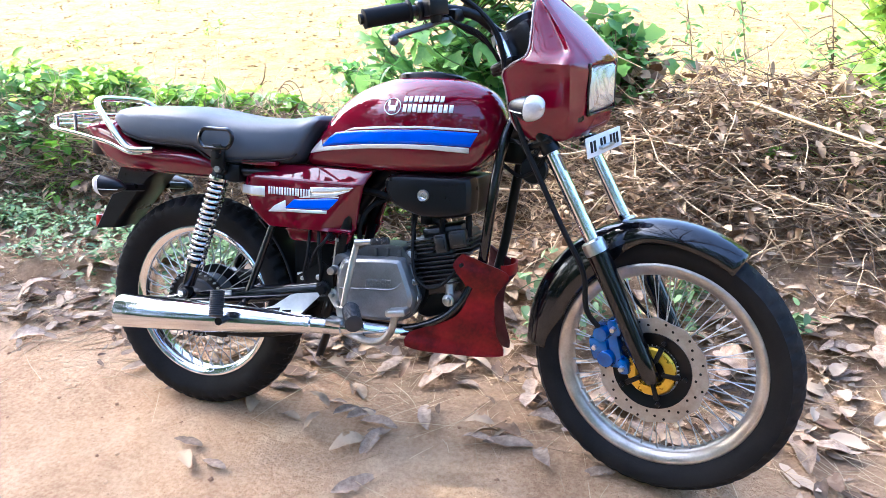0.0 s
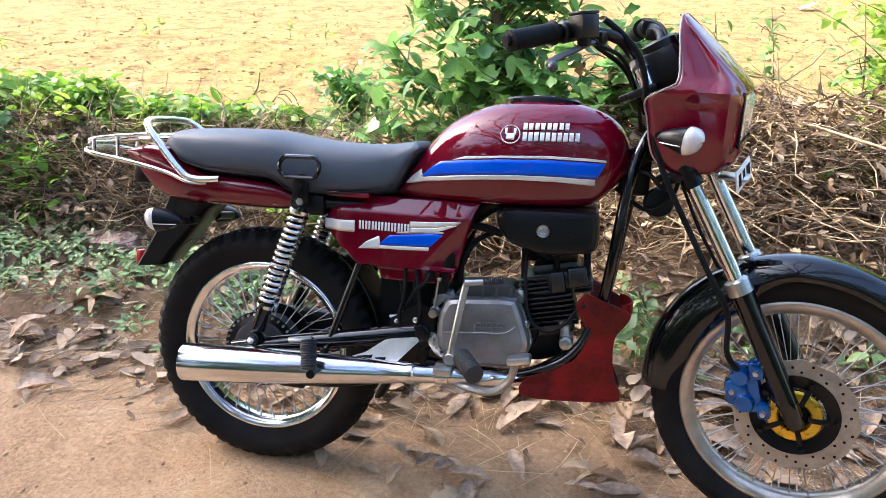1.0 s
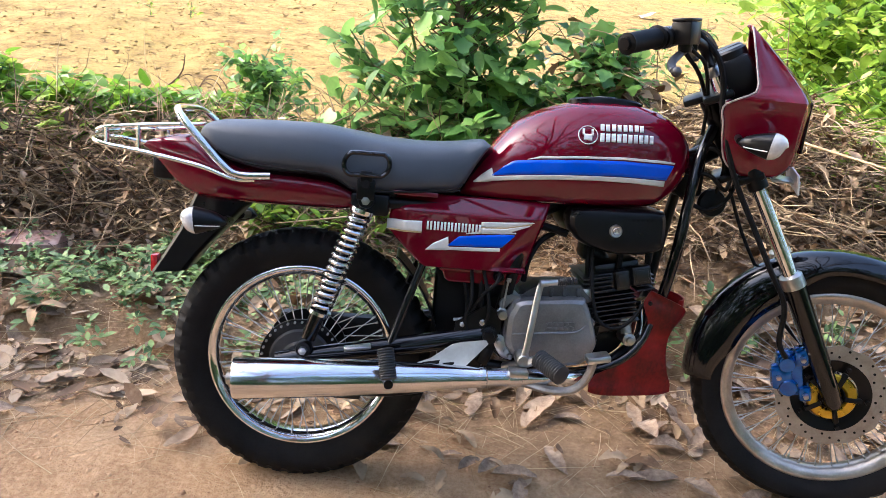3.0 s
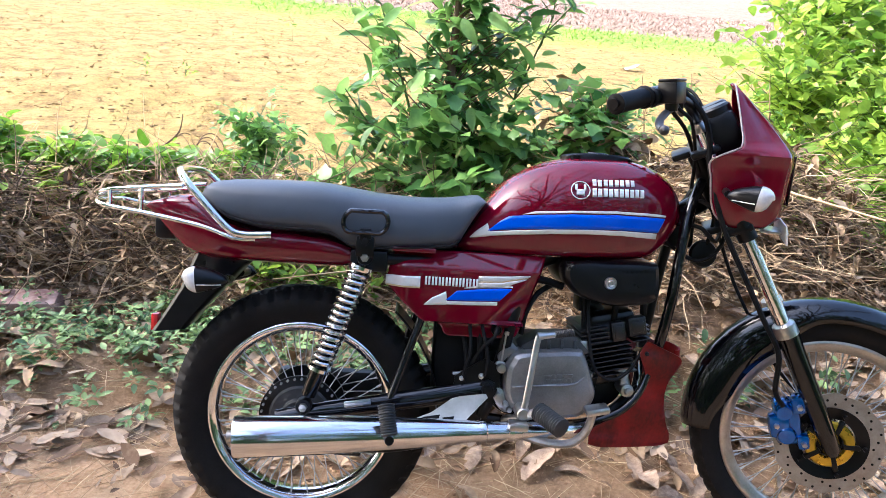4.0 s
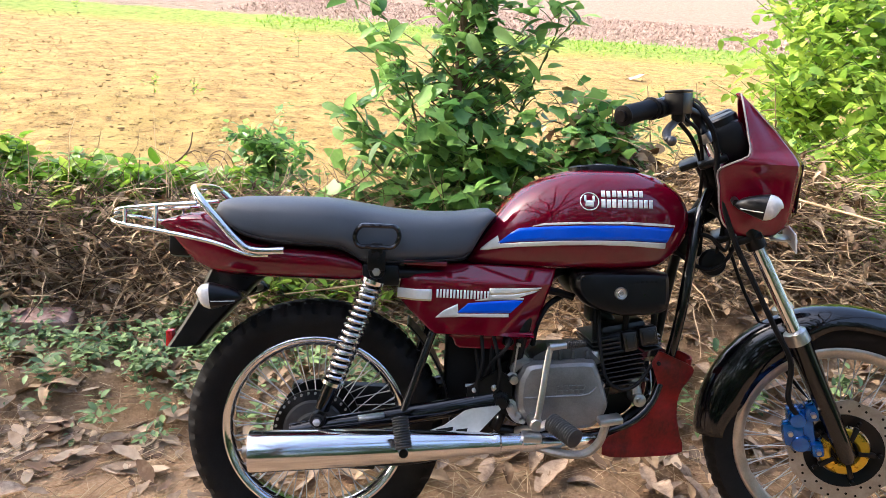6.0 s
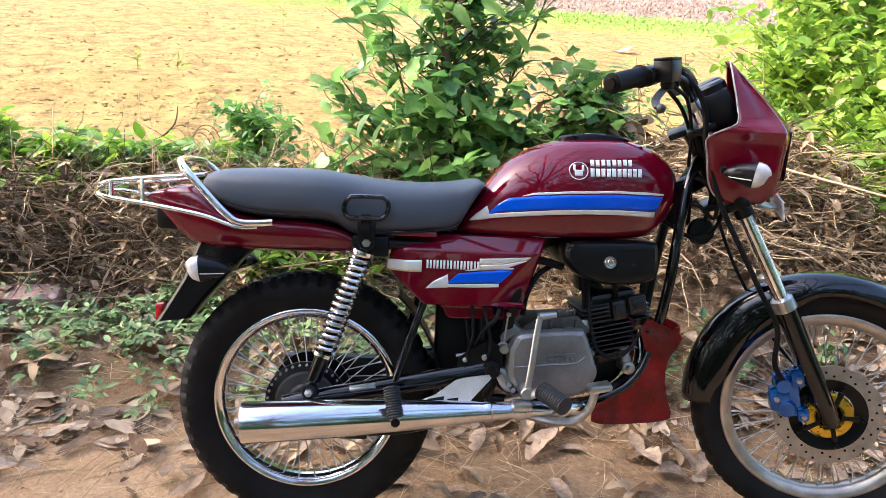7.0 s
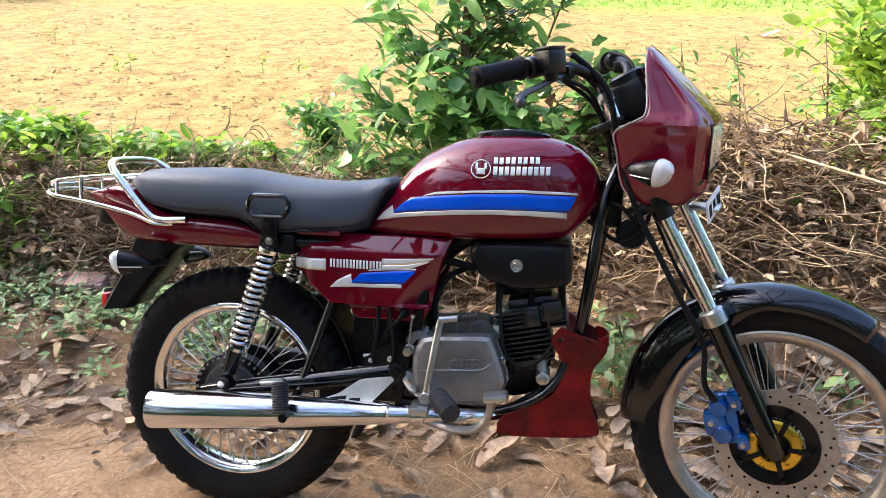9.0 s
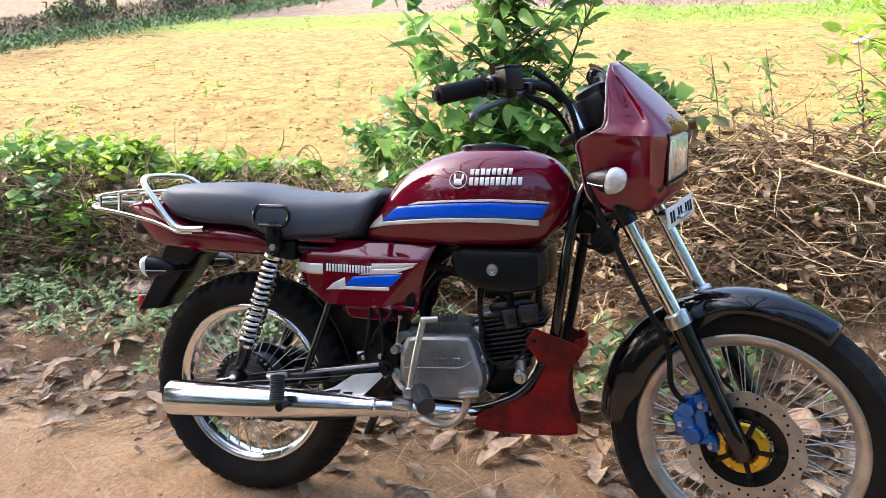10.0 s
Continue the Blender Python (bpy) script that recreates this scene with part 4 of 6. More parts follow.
def wheel(name, label, rim_r, tyre_r, half, m, hub_r, hub_half, hub_mat, tread, rim_mat, deep=1.0):
    hub = Shape()
    hub.lathe([(0.012, -hub_half - 0.012), (0.030, -hub_half - 0.010), (0.036, -hub_half), (hub_r, -hub_half + 0.002), (hub_r, -hub_half + 0.008), (hub_r * 0.62, -hub_half + 0.012), (hub_r * 0.55, 0),
               (hub_r * 0.62, hub_half - 0.012), (hub_r, hub_half - 0.008), (hub_r, hub_half), (0.036, hub_half), (0.012, hub_half + 0.01)], n=40)
    root = part(name, hub, hub_mat, bike, label, 38, m)
    w = half * 0.62
    rim = Shape().lathe([(rim_r, -w), (rim_r + 0.002, -w + 0.003), (rim_r - 0.004, -w + 0.006), (rim_r - 0.020 * deep, -w + 0.011), (rim_r - 0.024 * deep, -w * 0.35), (rim_r - 0.024 * deep, w * 0.35), (rim_r - 0.020 * deep, w - 0.011), (rim_r - 0.004, w - 0.006), (rim_r + 0.002, w - 0.003), (rim_r, w),
                         (rim_r - 0.007, w + 0.001), (rim_r - 0.023 * deep, w - 0.010), (rim_r - 0.028 * deep, w * 0.4), (rim_r - 0.028 * deep, -w * 0.4), (rim_r - 0.023 * deep, -w + 0.010), (rim_r - 0.007, -w - 0.001)], n=96, closed=True)
    part("rim", rim, rim_mat, root, "chrome spoked rim", 50)
    w = half * 0.6
    prof = [(rim_r - 0.002, -w + 0.004), (rim_r + 0.010, -w - 0.006), (rim_r + 0.4 * (tyre_r - rim_r), -half), (rim_r + 0.68 * (tyre_r - rim_r), -half * 0.97), (tyre_r - 0.017, -half * 0.84), (tyre_r - 0.007, -half * 0.62),
            (tyre_r - 0.002, -half * 0.36), (tyre_r, -half * 0.12)]
    prof = prof + [(r, -h) for r, h in reversed(prof)]
    last = len(prof)

    def blocks(i, j):
        k = min(i, last - 1 - i)
        if k < 4:
            return 0.0
        shift = {4: 0, 5: 0, 6: 3, 7: 1}[k]
        return 0.0 if (j + shift) % 6 < 4 else -tread
    part("tyre", Shape().lathe(prof, n=300, bump=blocks), TYRE, root, "black block-tread rubber tyre", 40)
    n = 34
    near = spoke_mesh(hub_r - 0.004, rim_r - 0.024 * deep, -hub_half + 0.004, -0.006, 0.10)
    far = spoke_mesh(hub_r - 0.004, rim_r - 0.024 * deep, hub_half - 0.004, 0.006, -0.10)
    for k in range(2 * n):
        s = new("spoke", near if k % 2 else far)
        s.parent = root
        s.matrix_basis = Matrix.Rotation(2 * math.pi * k / (2 * n), 4, "Y")
    return root


rear_wheel = wheel("rear_wheel", "wire-spoked rear wheel with black hub", 0.219, 0.304, 0.055, pose(0, 0, 0.296), 0.096, 0.052, SATIN, 0.008, CHROME, 0.86)
front_wheel = wheel("front_wheel", "wire-spoked front wheel with a disc brake", 0.2355, 0.303, 0.044, WHEEL, 0.050, 0.045, SATIN, 0.004, DUSTY_RIM)
drum = Shape().lathe([(0.0, -0.078), (0.018, -0.076), (0.022, -0.070), (0.040, -0.066), (0.046, -0.058), (0.068, -0.056), (0.074, -0.050), (0.074, 0.03)], n=40)
part("brake_drum", drum, GREY_PLASTIC, rear_wheel, "dark grey brake drum")
for k in range(34):
    q = 2 * math.pi * (k + 0.5) / 34
    part("flange_stud", Shape().lathe([(0, -0.0585), (0.0028, -0.0575), (0.0032, -0.050)], (0.0895 * math.cos(q), 0, 0.0895 * math.sin(q)), 6), STEEL, rear_wheel)

# front disc, carrier, caliper
disc = Shape()
rings_, n_ = [], 120
for j in range(n_):
    q = 2 * math.pi * j / n_
    ro = 0.121 + 0.0022 * math.cos(12 * q)
    ri = 0.088
    rings_.append([(r * math.cos(q), y, r * math.sin(q)) for r, y in ((ri, -0.062), (ro, -0.062), (ro, -0.058), (ri, -0.058))])
disc.rings(rings_, True, False, True)
disc_ob = part("brake_disc", disc, DULL_STEEL, front_wheel, "drilled steel brake disc")
for k in range(36):
    q, r = 2 * math.pi * k / 36, (0.096, 0.105, 0.113)[k % 3]
    part("drill_hole", Shape().lathe([(0, -0.0628), (0.0030, -0.0628), (0.0030, -0.061)], (r * math.cos(q), 0, r * math.sin(q)), 8), RUBBER, disc_ob)
part("disc_mount", Shape().lathe([(0.060, -0.058), (0.0875, -0.064), (0.0875, -0.056), (0.060, -0.052)], n=48, closed=True), SATIN, front_wheel, "black disc mount ring")
gold = Shape().lathe([(0.030, -0.070), (0.034, -0.074), (0.052, -0.072), (0.056, -0.066), (0.052, -0.060), (0.032, -0.058)], n=48, closed=True)
for k in range(5):
    q = 2 * math.pi * k / 5 + 0.3
    part("carrier_arm", Shape().box((-0.0055, -0.0765, 0.026), (0.0055, -0.064, 0.064), 0.002, Matrix.Rotation(q, 4, "Y")), SATIN, front_wheel, "black carrier arm")
carrier = part("disc_carrier", gold, GOLD_METAL, front_wheel, "gold anodised disc carrier")
for k in range(5):
    q = 2 * math.pi * k / 5 + 0.3
    part("bolt", Shape().lathe([(0, -0.079), (0.005, -0.079), (0.006, -0.070)], (0.075 * math.sin(q), 0, 0.075 * math.cos(q)), 6), SATIN, carrier)

cal = Shape()
CAL = Matrix.Translation((-0.110, 0, 0.042)) @ Matrix.Rotation(radians(-14), 4, "Y") @ Matrix.Diagonal((1.2, 1.0, 1.2, 1.0))
cal.box((-0.028, -0.098, -0.048), (0.020, -0.050, 0.042), 0.010, CAL)
cal.box((-0.040, -0.108, -0.030), (0.000, -0.072, 0.020), 0.010, CAL)
cal.box((0.004, -0.104, 0.018), (0.030, -0.066, 0.054), 0.008, CAL)
cal.box((0.008, -0.104, -0.058), (0.032, -0.066, -0.026), 0.008, CAL)
for z, r in ((0.026, 0.017), (-0.024, 0.019)):
    base = len(cal.v)
    cal.lathe([(0, -0.112), (r * 0.8, -0.111), (r, -0.104), (r, -0.08)], (-0.010, 0, z), 20)
    cal.v[base:] = [tuple(CAL @ Vector(p)) for p in cal.v[base:]]
caliper = fpart("brake_caliper", cal, BLUE_METAL, "blue anodised brake caliper")
for x, z in ((0.018, 0.036), (0.020, -0.042), (-0.026, 0.0)):
    p = CAL @ Vector((x, -0.110, z))
    fpart("bolt", Shape().lathe([(0, p.y - 0.006), (0.006, p.y - 0.005), (0.007, p.y + 0.012)], (p.x, 0, p.z), 6), STEEL, "", caliper)

# fork
for side in (-1, 1):
    y = 0.091 * side
    leg = Shape().tube([(-0.152, y, 0.257), (-0.142, y, 0.238), (-0.098, y, 0.155), (-0.036, y * 1.03, 0.036), (-0.014, y * 1.04, -0.006), (-0.007, y * 1.04, -0.02)], [0.0255, 0.0245, 0.0235, 0.022, 0.021, 0.014], 18)
    lower = fpart("fork_leg", leg, BLACK, "gloss black fork lower leg")
    fpart("dust_seal", Shape().tube([(-0.151, y, 0.255), (-0.159, y, 0.268), (-0.165, y, 0.279), (-0.167, y, 0.282)], [0.0262, 0.0262, 0.0250, 0.019], 18), STEEL, "bright dust seal collar", lower)
    fpart("fork_tube", Shape().tube([(-0.165, y, 0.28), (-0.40, y, 0.697)], 0.0158, 18), CHROME, "chrome fork stanchion")
    fpart("axle_nut", Shape().lathe([(0, 0.111 * side), (0.010, 0.110 * side), (0.011, 0.10 * side), (0.017, 0.10 * side), (0.017, 0.092 * side)], (-0.015, 0, -0.006), 6), STEEL, "", lower)
    fpart("fork_cap", Shape().tube([(-0.398, y, 0.694), (-0.408, y, 0.712)], [0.019, 0.016], 6), STEEL)
for w, name in ((0.490, "lower_yoke"), (0.655, "top_yoke")):
    u = -0.163 - (w - 0.276) * 0.5634
    yk = Shape()
    tilt = Matrix.Translation((u, 0, w)) @ Matrix.Rotation(radians(-24), 4, "Y")
    yk.box((-0.042, -0.112, -0.009), (0.022, 0.112, 0.009), 0.007, tilt)
    yk.box((-0.082, -0.050, -0.008), (-0.038, 0.050, 0.008), 0.006, tilt)
    fpart(name, yk, SATIN, "black fork yoke")
for side in (-1, 1):
    u = -0.163 - (0.47 - 0.276) * 0.5634
    fpart("fork_clamp", Shape().tube([(u + 0.004, 0.091 * side, 0.466), (u - 0.022, 0.091 * side, 0.510)], 0.0215, 16), SATIN)

# front mudguard
def front_guard():
    sh, rows = Shape(), []
    for i in range(49):
        q = radians(60 + 123 * i / 48)
        r = 0.326 + 0.012 * math.sin(math.pi * i / 48)
        deep = 0.050 + 0.050 * ease(0.30, 0.55, i / 48) - 0.035 * ease(0.80, 1.0, i / 48)
        wide = 0.060 * (0.80 + 0.20 * math.sin(math.pi * min(1, (i + 3) / 30)))
        ring = []
        for k in range(13):
            a = -1 + 2 * k / 12
            y = wide * math.sin(a * math.pi / 2 * 0.98)
            drop = deep * (1 - math.cos(a * math.pi / 2 * 0.98)) ** 1.25
            ring.append(((r - drop) * math.cos(q), y, (r - drop) * math.sin(q)))
        rows.append(ring)
    sh.rings(rows, False, False)
    ob = part("front_mudguard", sh, BLACK, bike, "glossy black front mudguard", 60, WHEEL)
    mod = ob.modifiers.new("thick", "SOLIDIFY")
    mod.thickness, mod.offset = 0.003, -1
    return ob


guard = front_guard()
# headlamp cowl
COWL_FRONT = [(0.492, -0.228), (0.515, -0.205), (0.545, -0.198), (0.60, -0.195), (0.645, -0.193), (0.662, -0.200), (0.70, -0.233), (0.74, -0.270), (0.775, -0.304), (0.800, -0.330), (0.808, -0.338)]
COWL_REAR = [(0.492, -0.318), (0.515, -0.346), (0.545, -0.360), (0.60, -0.369), (0.638, -0.374), (0.658, -0.344), (0.672, -0.318), (0.72, -0.322), (0.775, -0.333), (0.80, -0.338), (0.808, -0.340)]
COWL_WIDE = [(0.492, 0.106), (0.515, 0.113), (0.545, 0.116), (0.60, 0.120), (0.638, 0.124), (0.655, 0.129), (0.664, 0.129), (0.680, 0.118), (0.72, 0.095), (0.76, 0.074), (0.79, 0.052), (0.808, 0.026)]


def cowl():
    sh, rows = Shape(), []
    for i in range(45):
        w = 0.492 + (0.808 - 0.492) * i / 44
        f, r, h = interp(w, COWL_FRONT), interp(w, COWL_REAR), interp(w, COWL_WIDE)
        flat = min(0.068, h * 0.75)
        visor = ease(0.655, 0.685, w) * (1 - ease(0.76, 0.80, w))
        low = 1 - ease(0.50, 0.57, w)
        base = [(r, h), (r + 0.35 * (f - r), h * (1.01 - 0.09 * visor)), (r + 0.66 * (f - r), h * (0.965 - 0.20 * visor - 0.10 * low)), (r + 0.86 * (f - r), h * (0.86 - 0.17 * visor - 0.16 * low) + 0.14 * flat), (f - 0.006, flat), (f, flat * 0.75), (f + 0.002, 0.0)]
        w -= 0.011 * ease(0.66, 0.80, w)
        pts = smooth([(u, -v, w) for u, v in base] + [(u, v, w) for u, v in base[-2::-1]], 3)
        rows.append(pts)
    sh.rings(rows, False, False)

    def in_lamp_hole(face):
        c = sum((Vector(sh.v[k]) for k in face), Vector()) / len(face)
        return abs(c.y) < 0.064 and 0.551 < c.z < 0.648 and c.x > -0.225
    sh.f = [face for face in sh.f if not in_lamp_hole(face)]
    global cowl_edges
    cowl_edges = [[r[0] for r in rows], [r[-1] for r in rows]]
    ob = fpart("headlamp_cowl", sh, RED, "maroon headlamp cowl", sharp=34)
    mod = ob.modifiers.new("thick", "SOLIDIFY")
    mod.thickness, mod.offset = 0.004, 1
    return ob


cowl_edges = []
cowl_ob = cowl()
EDGE = surface("pale_worn_edge", (0.22, 0.15, 0.14), (0.42, 0.34, 0.32), 0.5, 0, 30)
for line in cowl_edges:
    fpart("edge_trim", Shape().tube(line, 0.0020, 6), EDGE, "pale worn rim of the cowl", cowl_ob)
lamp = Shape()
lamp_rows = []
for u, s in ((-0.240, 1.03), (-0.205, 1.03), (-0.200, 0.95), (-0.197, 0.75), (-0.196, 0.4)):
    lamp_rows.append([(u + (0.004 if abs(z) < 0.9 else 0), 0.064 * s * y, 0.600 + 0.049 * s * z) for y, z in ((-1, -0.86), (-0.9, -1), (0, -1.02), (0.9, -1), (1, -0.86), (1, 0.86), (0.9, 1), (0, 1.02), (-0.9, 1), (-1, 0.86))])
lamp.rings(lamp_rows)
fpart("headlamp", lamp, HEADLIGHT, "clear ribbed headlamp glass", cowl_ob, 60)
bez = Shape()
bez.tube(smooth([(-0.199, 0.066 * y, 0.600 + 0.052 * z) for y, z in ((-1, -0.8), (-0.85, -1), (0.85, -1), (1, -0.8), (1, 0.8), (0.85, 1), (-0.85, 1), (-1, 0.8))], 3, True) + [Vector((-0.199, -0.066, 0.600 - 0.052 * 0.8))], 0.0030, 6, False)
fpart("headlamp_rim", bez, PLASTIC, "black headlamp surround", cowl_ob)
dash = Shape()
dash.box((-0.400, -0.085, 0.640), (-0.315, 0.085, 0.735), 0.018, Matrix.Translation((-0.36, 0, 0.69)) @ Matrix.Rotation(radians(-28), 4, "Y") @ Matrix.Translation((0.36, 0, -0.69)))
dash_ob = fpart("instrument_panel", dash, PLASTIC, "black instrument panel")
for y in (-0.042, 0.042):
    base = Matrix.Translation((-0.372, y, 0.728)) @ Matrix.Rotation(radians(-28), 4, "Y")
    g = Shape().lathe([(0.0, 0.022), (0.030, 0.021), (0.036, 0.016), (0.038, -0.03)], n=28, axis="z")
    g.v = [tuple(base @ Vector(p)) for p in g.v]
    fpart("dial", g, PLASTIC, "glossy round dial", dash_ob)
cav = Shape()
cav.box((-0.345, -0.092, 0.520), (-0.205, 0.092, 0.660), 0.02)
fpart("lamp_housing", cav, PLASTIC, "black lamp housing")

# number plate on its bracket
pl = Shape()
PL = Matrix.Translation((-0.190, 0.004, 0.480)) @ Matrix.Rotation(radians(-10), 4, "Y")
pl.box((-0.002, -0.088, -0.022), (0.002, 0.088, 0.022), 0.0012, PL)
plate = fpart("number_plate", pl, WHITE, "small white front number plate")
for k in range(9):
    if k in (2, 5):
        continue
    b = Shape().box((0.0022, -0.074 + 0.0168 * k, -0.012), (0.0032, -0.064 + 0.0168 * k, 0.012), 0, PL)
    fpart("plate_bar", b, RUBBER, "dark bar", plate)
fpart("plate_bracket", Shape().box((-0.235, -0.03, 0.470), (-0.176, 0.03, 0.476), 0.001), STEEL, "", plate)


def indicator(m):
    """A wedge-shaped turn signal with a domed lens; the lens looks along +x of m, its pale seam runs along -y."""
    def ring(x, w, h, lift):
        out = []
        for j in range(20):
            q = 2 * math.pi * j / 20
            c, d = math.cos(q), math.sin(q)
            out.append(tuple(m @ Vector((x + 0.004 * d, w * math.copysign(abs(c) ** 0.8, c), lift + h * math.copysign(abs(d) ** 0.85, d)))))
        return out
    body = Shape().rings([ring(*r) for r in ((-0.070, 0.006, 0.006, 0.002), (-0.062, 0.014, 0.013, 0.002), (-0.044, 0.022, 0.020, 0.002), (-0.024, 0.027, 0.026, 0.001), (-0.002, 0.030, 0.0315, 0.0))])
    lens = Shape().rings([ring(*r) for r in ((-0.003, 0.0295, 0.0310, 0.0), (0.004, 0.0295, 0.0305, 0.0), (0.014, 0.0265, 0.0270, 0.0), (0.022, 0.0200, 0.0205, 0.0), (0.027, 0.011, 0.012, 0.0), (0.0285, 0.003, 0.003, 0.0))])
    seam = Shape().tube([m @ Vector((x, y, -0.008)) for x, y in ((-0.058, -0.0165), (-0.030, -0.0262), (-0.006, -0.0302))], 0.0011, 6)
    return body, lens, seam


for side in (-1, 1):
    m = Matrix.Translation((-0.272, 0.174 * side, 0.573)) @ Matrix.Rotation(radians(14 * side), 4, "Z") @ Matrix.Scale(0.9, 4)
    body, lens, seam = indicator(m)
    body.tube([(-0.335, 0.09 * side, 0.574), (-0.333, 0.158 * side, 0.574)], 0.008, 8)
    ind = fpart("turn_signal", body, PLASTIC, "black turn signal with a clear lens")
    fpart("signal_lens", lens, LENS_CLEAR, "clear frosted lens", ind)
    if side < 0:
        fpart("signal_seam", seam, SILVER, "thin silver line", ind)

# handlebar and controls
bar = smooth([(-0.405, 0.0, 0.705), (-0.405, -0.045, 0.708), (-0.418, -0.085, 0.735), (-0.438, -0.130, 0.768), (-0.478, -0.185, 0.783), (-0.525, -0.240, 0.782), (-0.583, -0.338, 0.770)])
SWEEP = 0.16


def mirrored(p):
    """The left side of the bar, bent a little further forward."""
    p = Vector(p)
    return Vector((p.x + SWEEP * abs(p.y), -p.y, p.z - 0.05 * abs(p.y)))


bar = [mirrored(p) for p in reversed(bar)] + bar[1:]
handlebar = fpart("handlebar", Shape().tube(bar, 0.011, 12), SATIN, "black handlebar")
handlebar.matrix_basis = FRONT @ Matrix.Translation((0, 0, -0.014))
for side in (-1, 1):
    a, b = Vector((-0.528, -0.243, 0.782)), Vector((-0.580, -0.332, 0.770))
    if side > 0:
        a, b = mirrored(a), mirrored(b)
    ridges = []
    radii = []
    for i in range(33):
        ridges.append(a.lerp(b, i / 32))
        radii.append(0.0195 if i % 2 else 0.0190)
    radii[0] = radii[1] = 0.0235
    radii[-2], radii[-1] = 0.0205, 0.013
    fpart("grip", Shape().tube(ridges, radii, 16), RUBBER, "ribbed black rubber grip", handlebar)
    sw = Shape()
    c = Vector((-0.506, -0.213, 0.784)) if side < 0 else mirrored((-0.506, -0.213, 0.784))
    d = (b - a).normalized()
    sw.tube([c - d * 0.024, c - d * 0.020, c + d * 0.020, c + d * 0.024], [0.015, 0.020, 0.021, 0.017], 14)
    fpart("switch_block", sw, PLASTIC, "black switch housing", handlebar)
    perch = Vector((-0.470, -0.172, 0.770)) if side < 0 else mirrored((-0.470, -0.172, 0.770))
    fpart("lever_perch", Shape().box((-0.016, -0.018, -0.014), (0.022, 0.018, 0.014), 0.006, Matrix.Translation(perch)), SATIN, "", handlebar)
    ends = [(-0.470, -0.205, 0.762), (-0.484, -0.240, 0.752), (-0.494, -0.300, 0.742), (-0.492, -0.342, 0.735), (-0.484, -0.350, 0.730)]
    lv = smooth([perch + Vector((0.012, 0.0, -0.004))] + (ends if side < 0 else [mirrored(p) for p in ends]))
    fpart("lever", Shape().tube(lv, [0.0085] * (len(lv) - 4) + [0.006, 0.007, 0.009, 0.006], 10, flat=0.7), DARK_ALLOY, "curved hand lever", handlebar)
    ball = Shape().lathe([(0, -0.010), (0.006, -0.008), (0.0095, -0.003), (0.0095, 0.003), (0.006, 0.008), (0, 0.010)], n=14)
    ball.v = [tuple(Vector(p) + lv[-1]) for p in ball.v]
    fpart("lever_ball", ball, DARK_ALLOY, "", handlebar, 60)
RES = Matrix.Translation((-0.476, -0.222, 0.797)) @ Matrix.Rotation(radians(-29), 4, "Z") @ Matrix.Rotation(radians(-6), 4, "Y")
fpart("brake_reservoir", Shape().box((-0.0205, -0.0205, -0.025), (0.0205, 0.0205, 0.017), 0.002, RES), PLASTIC, "black square brake fluid reservoir", handlebar)
fpart("reservoir_cap", Shape().box((-0.0208, -0.0208, 0.0175), (0.0208, 0.0208, 0.0235), 0.002, RES), PLASTIC, "", handlebar)
fpart("reservoir_neck", Shape().tube([RES @ Vector((0, 0, -0.024)), RES @ Vector((0, 0, -0.040))], [0.014, 0.012], 12), SATIN, "", handlebar)


def cable(name, pts, r, mat=RUBBER, label="", front=True):
    sh = Shape().tube(smooth(pts, 7), r, 8)
    return fpart(name, sh, mat, label) if front else bpart(name, sh, mat, label)


cable("brake_hose", [(-0.462, -0.145, 0.790), (-0.434, -0.125, 0.765), (-0.400, -0.118, 0.728), (-0.382, -0.112, 0.680), (-0.373, -0.110, 0.620), (-0.329, -0.116, 0.498), (-0.266, -0.122, 0.386), (-0.214, -0.124, 0.296), (-0.169, -0.124, 0.218), (-0.160, -0.118, 0.128), (-0.135, -0.105, 0.085)], 0.0062, label="black front brake hose")
cable("throttle_cable", [(-0.490, -0.200, 0.775), (-0.455, -0.190, 0.745), (-0.425, -0.130, 0.715), (-0.405, -0.075, 0.640), (-0.400, -0.04, 0.560)], 0.004, label="black throttle cable")
cable("switch_cable", [(-0.492, -0.205, 0.775), (-0.470, -0.160, 0.740), (-0.430, -0.090, 0.690), (-0.390, -0.060, 0.600)], 0.0045, label="black wiring cable")
cable("speedometer_cable", [(-0.360, 0.05, 0.64), (-0.345, 0.03, 0.52), (-0.300, 0.035, 0.40), (-0.240, 0.05, 0.28), (-0.12, 0.06, 0.10), (-0.02, 0.055, 0.02)], 0.004, label="black speedometer cable")
cable("clutch_cable", [(-0.47, 0.17, 0.78), (-0.41, 0.13, 0.76), (-0.37, 0.06, 0.66), (-0.40, -0.02, 0.50)], 0.004, label="black clutch cable")

# ---- fuel tank ----
TANK_TOP = [(0.338, 0.728), (0.362, 0.772), (0.392, 0.814), (0.441, 0.874), (0.506, 0.915), (0.585, 0.938), (0.66, 0.944), (0.734, 0.940), (0.797, 0.921), (0.836, 0.890), (0.855, 0.850), (0.862, 0.815)]
TANK_LOW = [(0.338, 0.708), (0.362, 0.706), (0.533, 0.708), (0.70, 0.713), (0.770, 0.720), (0.800, 0.736), (0.828, 0.765), (0.848, 0.789), (0.862, 0.806)]
TANK_WIDE = [(0.338, 0.050), (0.37, 0.076), (0.44, 0.098), (0.52, 0.113), (0.60, 0.120), (0.70, 0.117), (0.76, 0.104), (0.81, 0.083), (0.845, 0.055), (0.862, 0.025)]


